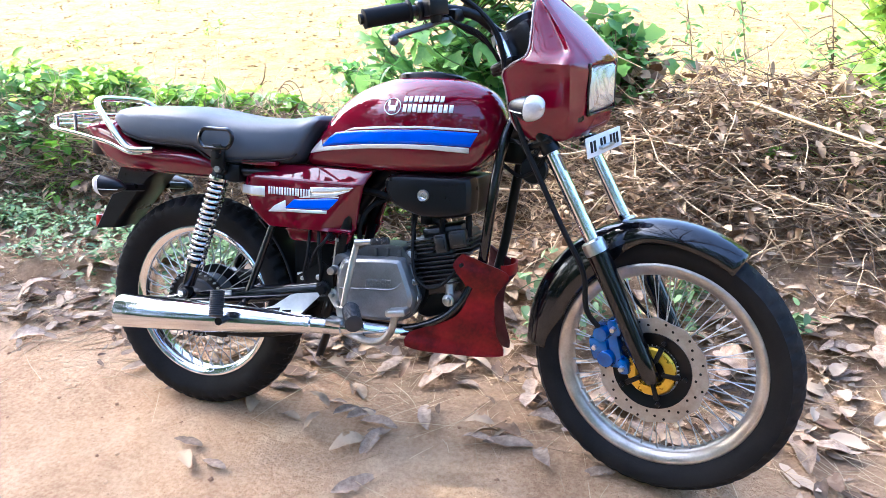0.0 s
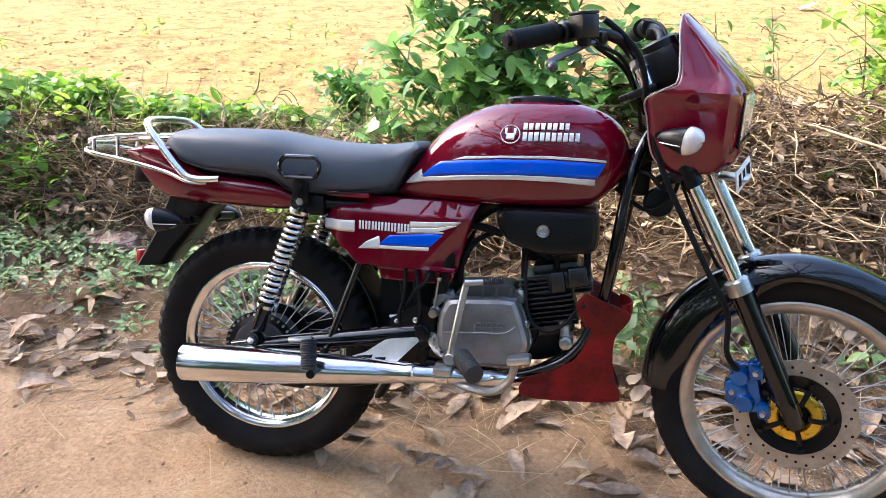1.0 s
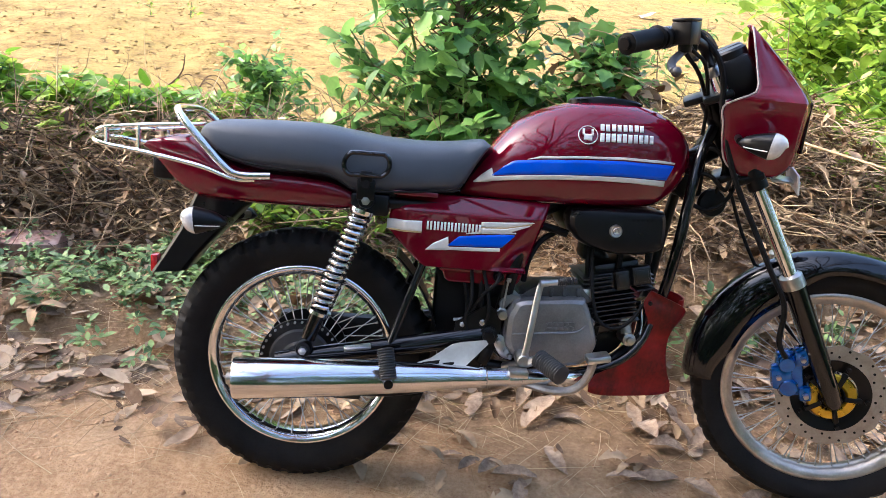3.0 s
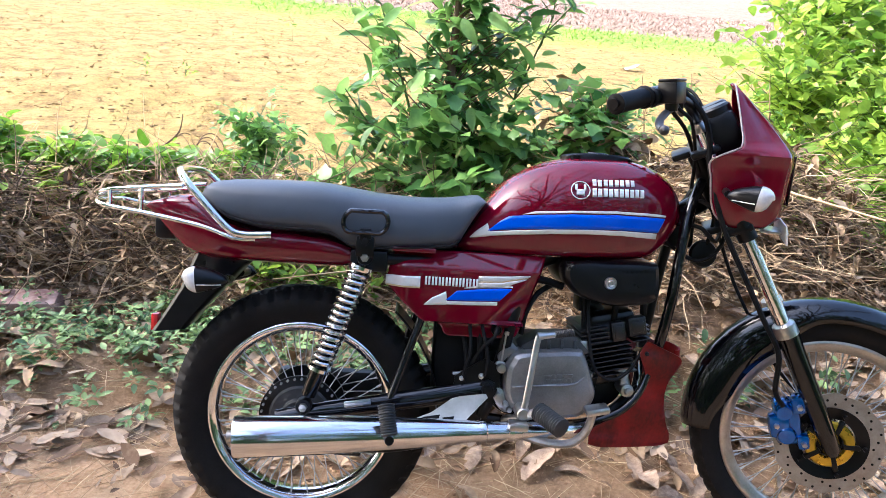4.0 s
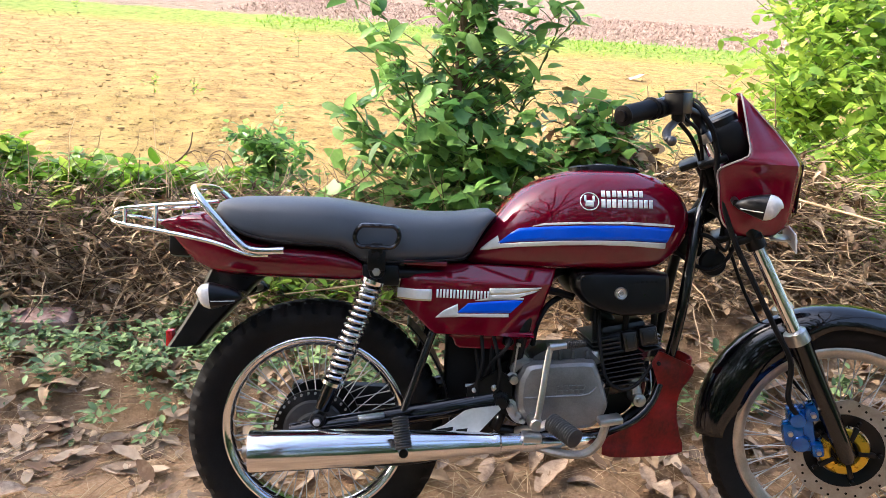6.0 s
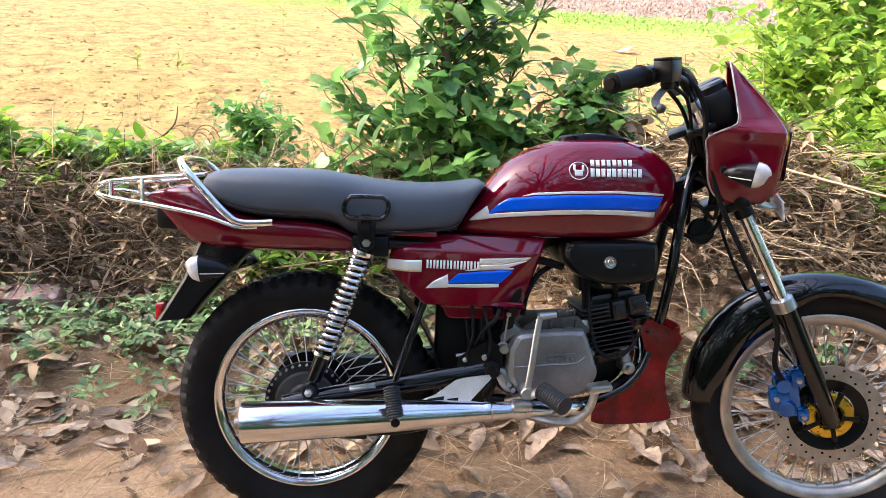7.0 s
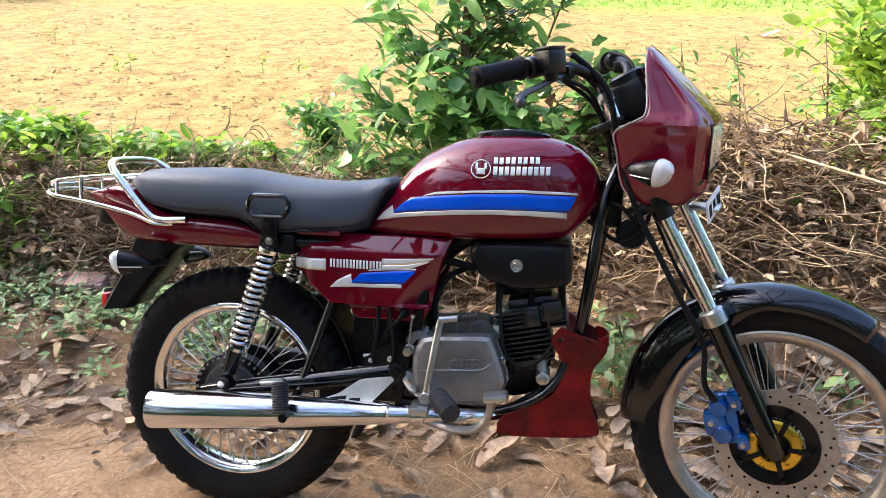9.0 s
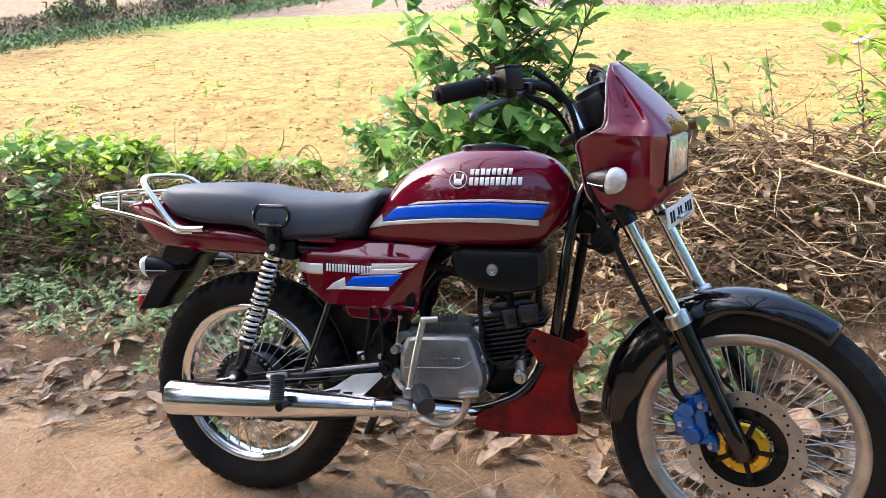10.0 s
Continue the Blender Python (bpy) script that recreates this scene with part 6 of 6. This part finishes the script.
COVER = [(0.470, 0.474), (0.486, 0.492), (0.555, 0.500), (0.626, 0.505), (0.642, 0.492), (0.668, 0.426), (0.672, 0.396), (0.652, 0.359), (0.619, 0.346), (0.516, 0.343), (0.466, 0.380), (0.461, 0.445)]
engine = boss("engine", [(0.425, 0.45), (0.44, 0.490), (0.60, 0.505), (0.650, 0.49), (0.69, 0.43), (0.66, 0.36), (0.60, 0.335), (0.47, 0.335), (0.425, 0.39)], [(0.125, 0.8), (0.115, 0.95), (0.10, 1.0), (-0.060, 1.0), (-0.070, 0.97)], SATIN, "grey alloy engine with black finned cylinder")
cover = boss("clutch_cover", COVER, [(-0.05, 1.03), (-0.082, 1.03), (-0.084, 1.005), (-0.106, 1.0), (-0.117, 0.95), (-0.1235, 0.86), (-0.1245, 0.78), (-0.1245, 0.4)], ALLOY, "brushed grey clutch cover", engine, 24)
bpart("cast_step", Shape().tube(smooth([(0.478, -0.1235, 0.416), (0.56, -0.1255, 0.424), (0.618, -0.1255, 0.430), (0.640, -0.1225, 0.448)], 4), 0.0022, 6), ALLOY, "", cover)
bpart("name_frame", Shape().tube([(0.548, -0.1252, 0.424), (0.612, -0.1252, 0.432), (0.614, -0.1252, 0.452), (0.550, -0.1252, 0.445), (0.548, -0.1252, 0.424)], 0.0011, 6, False), ALLOY, "", cover)
for k in range(9):
    x, z = 0.554 + 0.0122 * (k % 5), (0.430 if k < 5 else 0.4405) + 0.0012 * (k % 5)
    bpart("cast_mark", Shape().box((x, -0.1265, z), (x + 0.0095, -0.1240, z + 0.0075), 0.0006), ALLOY, "raised cast block", cover)
for x, z in ((0.469, 0.385), (0.515, 0.347), (0.620, 0.349), (0.668, 0.405), (0.660, 0.445), (0.478, 0.480)):
    bpart("cover_bolt", Shape().lathe([(0, -0.102), (0.005, -0.101), (0.006, -0.096), (0.009, -0.094), (0.009, -0.07)], (x, 0, z), 10), STEEL, "", cover)
boss("crankcase_top", [(0.500, 0.495), (0.525, 0.521), (0.545, 0.529), (0.618, 0.533), (0.636, 0.520), (0.650, 0.490)], [(-0.01, 0.9), (-0.02, 0.98), (-0.080, 1.0), (-0.090, 0.95), (-0.092, 0.6)], DARK_ALLOY, "dark cast crankcase top", engine)
for x, z, r in ((0.560, 0.505, 0.004), (0.590, 0.508, 0.004), (0.622, 0.508, 0.005)):
    bpart("case_rib", Shape().box((x - r, -0.097, z - 0.018), (x + r, -0.084, z + 0.016), 0.002), DARK_ALLOY, "", engine)
part("filler_plug", Shape().lathe([(0, 0.022), (0.012, 0.021), (0.014, 0.016), (0.014, 0)], (0.645, -0.075, 0.500), 14, "z"), STEEL, engine, "bright oil plug")
boss("adjuster_cover", [(0.444, 0.478), (0.456, 0.496), (0.478, 0.500), (0.492, 0.492), (0.470, 0.480), (0.452, 0.462)], [(-0.05, 1.0), (-0.096, 1.0), (-0.102, 0.9), (-0.103, 0.5)], ALLOY, "", engine)
bpart("shift_shaft", Shape().lathe([(0, -0.128), (0.010, -0.127), (0.011, -0.112), (0.0075, -0.110), (0.0075, -0.104), (0.013, -0.102), (0.013, -0.07)], (0.452, 0, 0.456), 10), STEEL, "bright adjuster bolt on the crankcase", engine)
bpart("cable_end", Shape().tube([(0.452, -0.112, 0.470), (0.458, -0.110, 0.530), (0.459, -0.110, 0.531), (0.460, -0.110, 0.538)], [0.0022, 0.0022, 0.0055, 0.0055], 8), STEEL, "thin bright clutch cable end", engine)
boss("pivot_casting", [(0.436, 0.402), (0.452, 0.410), (0.478, 0.388), (0.492, 0.372), (0.486, 0.350), (0.462, 0.352), (0.440, 0.380)], [(-0.04, 1.0), (-0.098, 1.0), (-0.108, 0.9), (-0.110, 0.5)], STEEL, "worn bright lower casting", engine)
for x, z in ((0.450, 0.392), (0.468, 0.372), (0.478, 0.360)):
    bpart("cover_bolt", Shape().lathe([(0, -0.122), (0.006, -0.121), (0.0075, -0.114), (0.0075, -0.09)], (x, 0, z), 8), STEEL, "", engine)

# cylinder and fins
CYL = Matrix.Translation((0.678, 0, 0.446)) @ Matrix.Rotation(radians(-13), 4, "Y")
cyl_ob = bpart("cylinder", Shape().box((-0.010, -0.055, -0.04), (0.085, 0.055, 0.10), 0.01, CYL), FIN, "black finned cylinder", engine)
for k in range(7):
    z = -0.012 + 0.0112 * k
    bpart("fin", Shape().box((-0.022, -0.082, z), (0.098 - 0.001 * k, 0.082, z + 0.0034), 0.0013, CYL), FIN, "", cyl_ob)
head = Shape().box((-0.010, -0.066, 0.066), (0.128, 0.066, 0.108), 0.010, CYL)
head.box((0.010, -0.055, 0.100), (0.118, 0.055, 0.128), 0.012, CYL)
head_ob = bpart("cylinder_head", head, FIN, "black cylinder head", engine)
for k in range(4):
    z = 0.069 + 0.0105 * k
    bpart("fin", Shape().box((-0.022, -0.082, z), (0.044, 0.082, z + 0.0034), 0.0013, CYL), FIN, "", head_ob)
    bpart("fin", Shape().box((0.098, -0.080, z - 0.012), (0.140, 0.080, z - 0.0086), 0.0013, CYL), FIN, "", head_ob)
for x0, x1, z0, z1 in ((0.050, 0.082, 0.066, 0.112), (0.090, 0.132, 0.072, 0.116)):
    tower = bpart("head_tower", Shape().box((x0, -0.086, z0), (x1, -0.060, z1), 0.005, CYL), FIN, "", head_ob)
    bpart("tower_face", Shape().box((x0 + 0.006, -0.0885, z0 + 0.008), (x1 - 0.006, -0.084, z1 - 0.008), 0.002, CYL), FIN, "", tower)
# Dark block put in for the shadow and frame ahead of the crankcase.
boss("dark_gap_block", [(0.655, 0.43), (0.70, 0.445), (0.752, 0.435), (0.760, 0.40), (0.735, 0.362), (0.68, 0.345), (0.65, 0.36)], [(0.09, 0.9), (0.08, 1.0), (-0.030, 1.0), (-0.042, 0.9), (-0.045, 0.5)], SATIN, "dark block for the shadow and frame below the cylinder", engine)
cable("spark_lead", [(0.652, -0.050, 0.640), (0.650, -0.080, 0.560), (0.662, -0.098, 0.480), (0.682, -0.102, 0.448), (0.715, -0.104, 0.440), (0.748, -0.102, 0.462), (0.778, -0.090, 0.505)], 0.0042, label="black spark plug lead", front=False)
bpart("carburettor", Shape().box((0.640, -0.012, 0.575), (0.672, 0.050, 0.625), 0.010), SATIN, "dark carburettor", engine)
cable("fuel_hose", [(0.642, -0.055, 0.63), (0.643, -0.062, 0.585), (0.647, -0.060, 0.520)], 0.006, label="black breather hose", front=False)
cable("fuel_hose", [(0.715, -0.055, 0.64), (0.716, -0.060, 0.60), (0.718, -0.055, 0.545)], 0.0075, label="black breather hose", front=False)
cable("fuel_hose", [(0.780, -0.050, 0.64), (0.783, -0.058, 0.60), (0.786, -0.05, 0.545)], 0.008, label="black breather hose", front=False)
cable("vent_hose", [(0.590, -0.05, 0.64), (0.545, -0.055, 0.652), (0.500, -0.055, 0.656), (0.45, -0.05, 0.65)], 0.009, label="ribbed black air duct behind the side panel", front=False)

# air box
boxo = [(0.577, 0.676), (0.579, 0.696), (0.600, 0.707), (0.700, 0.711), (0.782, 0.713), (0.799, 0.703), (0.803, 0.650), (0.792, 0.622), (0.724, 0.609), (0.674, 0.610), (0.614, 0.628), (0.587, 0.652)]
airbox = boss("air_box", boxo, [(0.10, 0.9), (0.09, 1.0), (-0.035, 1.0), (-0.038, 0.985), (-0.062, 0.985), (-0.065, 1.0), (-0.085, 0.99), (-0.102, 0.95), (-0.110, 0.87), (-0.1125, 0.72), (-0.1125, 0.3)], PLASTIC, "rounded black plastic air box")
bpart("lock_knob", Shape().lathe([(0, -0.121), (0.003, -0.121), (0.0035, -0.1195), (0.0065, -0.121), (0.0085, -0.118), (0.0125, -0.119), (0.0145, -0.116), (0.0145, -0.105)], (0.683, 0, 0.663), 20), STEEL, "chrome lock knob", airbox)
for k in range(6):
    x = 0.706 + 0.0105 * k
    bpart("name_bar", Shape().box((x, -0.1125, 0.686 + 0.0008 * k), (x + 0.008, -0.1095, 0.693 + 0.0008 * k), 0.0006), SATIN, "", airbox)

# kick starter
kick = smooth([(0.502, -0.135, 0.366), (0.504, -0.156, 0.376), (0.511, -0.154, 0.430), (0.519, -0.144, 0.490), (0.525, -0.138, 0.528), (0.528, -0.137, 0.538)], 5)
kick_ob = bpart("kick_starter", Shape().tube(kick, [0.010] * 6 + [0.0078] * (len(kick) - 6), 10, flat=0.75), STEEL, "worn steel kick starter lever", engine)
bpart("kick_boss", Shape().lathe([(0, -0.166), (0.012, -0.165), (0.016, -0.160), (0.017, -0.130), (0.014, -0.10)], (0.502, 0, 0.366), 18), STEEL, "", kick_ob)
bpart("kick_pedal", Shape().tube([(0.524, -0.139, 0.538), (0.545, -0.137, 0.541), (0.562, -0.134, 0.543)], [0.009, 0.0075, 0.0075], 12), STEEL, "", kick_ob)
bpart("pedal_rubber", Shape().tube([Vector((0.562, -0.134, 0.543)).lerp(Vector((0.606, -0.126, 0.549)), k / 20) for k in range(21)], [0.0095 if k % 2 else 0.0078 for k in range(21)], 12), GREY_PLASTIC, "ribbed grey kick pedal", kick_ob)

# footrests and brake pedal
def footrest(a, b, r, mat, label):
    a, b = Vector(a), Vector(b)
    pts_, rad_ = [], []
    for k in range(37):
        pts_.append(a.lerp(b, k / 36))
        rad_.append(r if k % 3 else r * 0.86)
    rad_[0] = rad_[-1] = r * 0.7
    return bpart("footrest", Shape().tube(pts_, rad_, 14), mat, label)


fr = footrest((0.532, -0.175, 0.380), (0.572, -0.240, 0.366), 0.0215, GREY_PLASTIC, "ribbed rubber rider footrest")
bpart("footrest_bar", Shape().tube([(0.47, -0.10, 0.330), (0.505, -0.14, 0.352), (0.534, -0.178, 0.380)], 0.011, 10), STEEL, "", fr)
pr = footrest((0.200, -0.234, 0.398), (0.212, -0.260, 0.340), 0.0180, GREY_PLASTIC, "folded black rubber pillion footrest")
bpart("footrest_bar", Shape().tube([(0.195, -0.12, 0.335), (0.205, -0.20, 0.322), (0.212, -0.25, 0.325)], 0.010, 10), SATIN, "", pr)
def hanger_side(a, b, d):
    return (a, -0.132 + d - 0.014 * (0.39 - b) / 0.07, b)


hang = bpart("footrest_hanger", Shape().plate([(0.262, 0.326), (0.268, 0.338), (0.300, 0.351), (0.345, 0.384), (0.362, 0.389), (0.420, 0.398), (0.425, 0.390), (0.366, 0.326), (0.320, 0.318)], 0.004, hanger_side), BARE, "bare steel footrest hanger plate")
for pts in (((0.278, 0.335), (0.318, 0.341), (0.320, 0.349), (0.282, 0.342)), ((0.326, 0.343), (0.352, 0.347), (0.350, 0.338), (0.328, 0.335))):
    bpart("slot", Shape().plate(pts, 0.0012, lambda a, b, d: Vector(hanger_side(a, b, 0)) + Vector((0, d - 0.0015, 0))), RUBBER, "dark cut-out slot", hang)
ped = smooth([(0.50, -0.140, 0.312), (0.56, -0.165, 0.306), (0.61, -0.176, 0.312), (0.640, -0.180, 0.342), (0.652, -0.182, 0.388)], 5)
pedal = bpart("brake_pedal", Shape().tube(ped, 0.0118, 10, flat=0.75), DULL_STEEL, "worn steel rear brake pedal")
bpart("pedal_pad", Shape().box((0.632, -0.205, 0.385), (0.684, -0.165, 0.402), 0.006, Matrix.Translation((0.658, 0, 0.393)) @ Matrix.Rotation(radians(-12), 4, "Y") @ Matrix.Translation((-0.658, 0, -0.393))), STEEL, "flat pedal pad", pedal)

# ---- exhaust ----
MUF = [(-0.114, 0.0425), (-0.109, 0.0440), (-0.02, 0.0430), (0.10, 0.0410), (0.22, 0.0350), (0.33, 0.0280), (0.405, 0.0225), (0.410, 0.0245), (0.420, 0.0245), (0.424, 0.0205), (0.470, 0.0200), (0.472, 0.0225), (0.500, 0.0225), (0.502, 0.0185), (0.560, 0.0180)]


def muf_axis(x):
    t = (x + 0.134) / 0.544
    return (x, -0.212 + 0.052 * t, 0.3010 + 0.0215 * t)


sh = Shape().tube([muf_axis(x) for x, r in MUF], [r for x, r in MUF], 40, False)
muffler = bpart("muffler", sh, MUFFLER, "polished chrome muffler", sharp=30)
bpart("muffler_cap", Shape().tube([muf_axis(-0.1145), muf_axis(-0.110), muf_axis(-0.107)], [0.039, 0.0425, 0.0425], 40), STEEL, "", muffler)
bpart("tail_pipe", Shape().tube([muf_axis(-0.128), muf_axis(-0.09)], 0.013, 16), DULL_STEEL, "", muffler)
hdr = smooth([muf_axis(0.555), (0.61, -0.122, 0.322), (0.66, -0.090, 0.318), (0.74, -0.045, 0.330), (0.795, -0.015, 0.372), (0.812, 0.0, 0.430), (0.800, 0.0, 0.490)], 6)
bpart("exhaust_header", Shape().tube(hdr, 0.0165, 16), CHROME, "chrome exhaust header pipe", muffler)
clampb = Shape().box((0.470, -0.188, 0.334), (0.512, -0.150, 0.352), 0.004)
bpart("exhaust_clamp", clampb, STEEL, "", muffler)

SHIELD_BACK = surface("dull_mauve_paint", (0.035, 0.006, 0.008), (0.11, 0.022, 0.024), 0.5, 0.0, 9, 0.15, 160, rough_var=0.2, spec=0.3)
# ---- engine shield: two plates joined by a collar ----
for side in (-1, 1):
    rows = []
    for i in range(32):
        z = 0.266 + (0.532 - 0.266) * i / 31
        xl = interp(z, [(0.266, 0.660), (0.293, 0.659), (0.315, 0.661), (0.332, 0.672), (0.347, 0.713), (0.368, 0.764), (0.404, 0.791), (0.435, 0.796), (0.462, 0.788), (0.490, 0.772), (0.508, 0.766), (0.520, 0.773), (0.532, 0.783)])
        xl = xl if side < 0 else max(xl, 0.80)
        xr = interp(z, [(0.266, 0.884), (0.287, 0.883), (0.331, 0.866), (0.387, 0.858), (0.43, 0.861), (0.458, 0.880), (0.478, 0.889), (0.492, 0.878), (0.510, 0.838), (0.532, 0.790)])
        front, back = [], []
        for k in range(13):
            t = k / 12
            x = xl + (xr - xl) * t
            y = 0.132 - 0.41 * (x - 0.665) + 0.022 * ease(0.40, 0.50, z) - 0.003 * math.sin(z * 60 + 4 * t)
            rise = (0.022 * (1 - t) + 0.008 * abs(2 * t - 1) ** 6) * (1 - ease(0.266, 0.33, z))
            front.append((x, side * y, z + rise))
            back.append((x + 0.001, side * (y - 0.004), z + rise))
        rows.append(front + back[::-1])
    sh = Shape().rings(rows)
    ob = bpart("shield_plate", sh, RED_WORN if side < 0 else SHIELD_BACK, "worn scratched red engine shield plate", sharp=50)
    if side < 0:
        shield = ob
col = []
for k in range(13):
    q = -math.pi / 2 + math.pi * k / 12
    x, y = 0.872 + 0.024 * math.cos(q), 0.056 * math.sin(q)
    col.append([(x, y, 0.478), (x, y, 0.505), (x - 0.004, y, 0.505), (x - 0.004, y, 0.478)])
bpart("shield_collar", Shape().rings(col), RED_WORN, "", shield)
bpart("bolt", Shape().lathe([(0, -0.112), (0.005, -0.111), (0.006, -0.09)], (0.784, 0, 0.505), 8), SATIN, "", shield)
bpart("shield_stay", Shape().tube(smooth([(0.600, -0.090, 0.322), (0.626, -0.100, 0.325), (0.678, -0.104, 0.338), (0.741, -0.100, 0.368), (0.780, -0.090, 0.407), (0.800, -0.080, 0.45)]), 0.0095, 10), BLACK, "black lower frame rail")
bpart("exhaust_stub", Shape().tube([(0.746, -0.060, 0.452), (0.748, -0.070, 0.438), (0.752, -0.078, 0.412)], [0.020, 0.012, 0.013], 14), DULL_STEEL, "rusty bright stub above the frame lug")
bpart("frame_lug", Shape().lathe([(0, -0.104), (0.007, -0.103), (0.009, -0.097), (0.015, -0.095), (0.016, -0.086), (0.016, -0.03)], (0.752, 0, 0.412), 12), STEEL, "bright frame lug bolt")
bpart("lower_rail", Shape().tube(smooth([(0.42, -0.075, 0.325), (0.55, -0.08, 0.318), (0.68, -0.08, 0.33), (0.80, -0.03, 0.40)]), 0.013, 10), SATIN, "black lower frame tube")

# stands
bpart("side_stand", Shape().tube(smooth([(0.36, 0.12, 0.31), (0.29, 0.20, 0.20), (0.225, 0.262, 0.082), (0.215, 0.275, 0.064)]), [0.013] * 12 + [0.011] * 5 + [0.016, 0.018], 10), SATIN, "black side stand")
stand = Shape().tube(smooth([(0.42, -0.09, 0.300), (0.34, -0.10, 0.280), (0.22, -0.115, 0.258), (0.08, -0.12, 0.252)]), 0.011, 10)
stand.tube(smooth([(0.34, 0.10, 0.285), (0.22, 0.115, 0.262), (0.10, 0.12, 0.258)]), 0.011, 10)
stand.tube([(0.24, -0.11, 0.265), (0.24, 0.11, 0.265)], 0.011, 10)
stand.box((0.085, -0.132, 0.238), (0.150, -0.108, 0.262), 0.006)
bpart("centre_stand", stand, SATIN, "folded black centre stand")
bpart("chain_case", Shape().box((-0.08, 0.075, 0.255), (0.45, 0.115, 0.375), 0.02), PLASTIC, "black chain case")
bpart("brake_rod", Shape().tube([(0.02, -0.085, 0.25), (0.44, -0.095, 0.30)], 0.004, 8), STEEL, "steel rear brake rod")
bpart("splash_guard", Shape().box((0.30, -0.045, 0.36), (0.44, 0.045, 0.55), 0.015), RUBBER, "black splash guard ahead of the rear wheel")
bpart("shock_mount", Shape().box((0.100, -0.116, 0.655), (0.182, -0.06, 0.702), 0.006), SATIN, "black upper shock mount")
bpart("tank_trim", Shape().box((0.190, -0.116, 0.704), (0.288, -0.09, 0.716), 0.004), RED, "narrow maroon trim strip under the seat")

# wiring round the steering head
for k, pts_ in enumerate((((0.84, -0.03, 0.80), (0.89, -0.07, 0.80), (0.93, -0.075, 0.77), (0.95, -0.05, 0.82)), ((0.83, -0.02, 0.76), (0.90, -0.05, 0.72), (0.95, -0.06, 0.76), (0.965, -0.04, 0.84)),
                          ((0.85, -0.01, 0.84), (0.89, -0.055, 0.86), (0.925, -0.06, 0.83), (0.93, -0.03, 0.76)))):
    cable("wiring_loom", pts_, 0.0048, label="black wiring loom by the steering head", front=False)
horn = Shape().lathe([(0, -0.024), (0.030, -0.022), (0.034, -0.014), (0.030, 0.0), (0.012, 0.02)], n=24)
horn.v = [tuple(Vector(p) + Vector((0.925, -0.01, 0.735))) for p in horn.v]
bpart("horn", horn, PLASTIC, "round black horn")

# small bright fittings in the dark space behind the engine
bpart("brake_switch", Shape().tube([(0.345, -0.098, 0.432), (0.400, -0.100, 0.442), (0.402, -0.100, 0.443)], [0.004, 0.004, 0.008], 8), STEEL, "bright brake light switch spring")
bpart("chain_adjuster", Shape().box((0.105, -0.128, 0.352), (0.165, -0.120, 0.366), 0.003, Matrix.Translation((0.135, 0, 0.36)) @ Matrix.Rotation(radians(-10), 4, "Y") @ Matrix.Translation((-0.135, 0, -0.36))), STEEL, "bright chain adjuster plate")
cable("drain_hose", [(0.40, -0.085, 0.54), (0.405, -0.095, 0.47), (0.42, -0.09, 0.42), (0.44, -0.08, 0.37)], 0.006, label="black drain hose", front=False)
cable("drain_hose", [(0.36, -0.08, 0.54), (0.375, -0.09, 0.46), (0.37, -0.085, 0.40)], 0.005, label="black drain hose", front=False)

# ---- small things between the side panel and the engine ----
for k, pts in enumerate(([(0.40, -0.095, 0.56), (0.415, -0.118, 0.50), (0.42, -0.115, 0.45), (0.405, -0.10, 0.39)],
                         [(0.375, -0.09, 0.56), (0.38, -0.112, 0.49), (0.37, -0.108, 0.43), (0.40, -0.10, 0.37)],
                         [(0.44, -0.09, 0.56), (0.432, -0.120, 0.53), (0.405, -0.118, 0.50), (0.385, -0.105, 0.46)])):
    cable("wiring_lead", pts, 0.0042, RUBBER, "black wiring lead", False)
for x, z, r in ((0.365, 0.425, 0.004), (0.410, 0.432, 0.005)):
    bpart("bolt", Shape().lathe([(0, -0.116), (r * 0.9, -0.115), (r, -0.111), (r * 1.5, -0.110), (r * 1.5, -0.106), (r * 0.8, -0.105), (r * 0.8, -0.085)], (x, 0, z), 8), STEEL, "small bright bolt head")
bpart("frame_gusset", Shape().plate([(0.345, 0.372), (0.455, 0.372), (0.450, 0.455), (0.418, 0.475), (0.350, 0.430)], 0.004, lambda a, c, d: (a, -0.108 + d, c)), SATIN, "black frame gusset plate")
bpart("engine_breather", Shape().tube(smooth([(0.50, -0.06, 0.525), (0.505, -0.07, 0.575), (0.53, -0.06, 0.62), (0.57, -0.03, 0.64)]), 0.0065, 10), RUBBER, "black engine breather hose")
bpart("intake_pipe", Shape().tube(smooth([(0.655, 0.01, 0.595), (0.680, 0.01, 0.592), (0.700, 0.01, 0.575), (0.710, 0.01, 0.545)]), [0.014] * 19, 14), FIN, "black inlet manifold pipe")
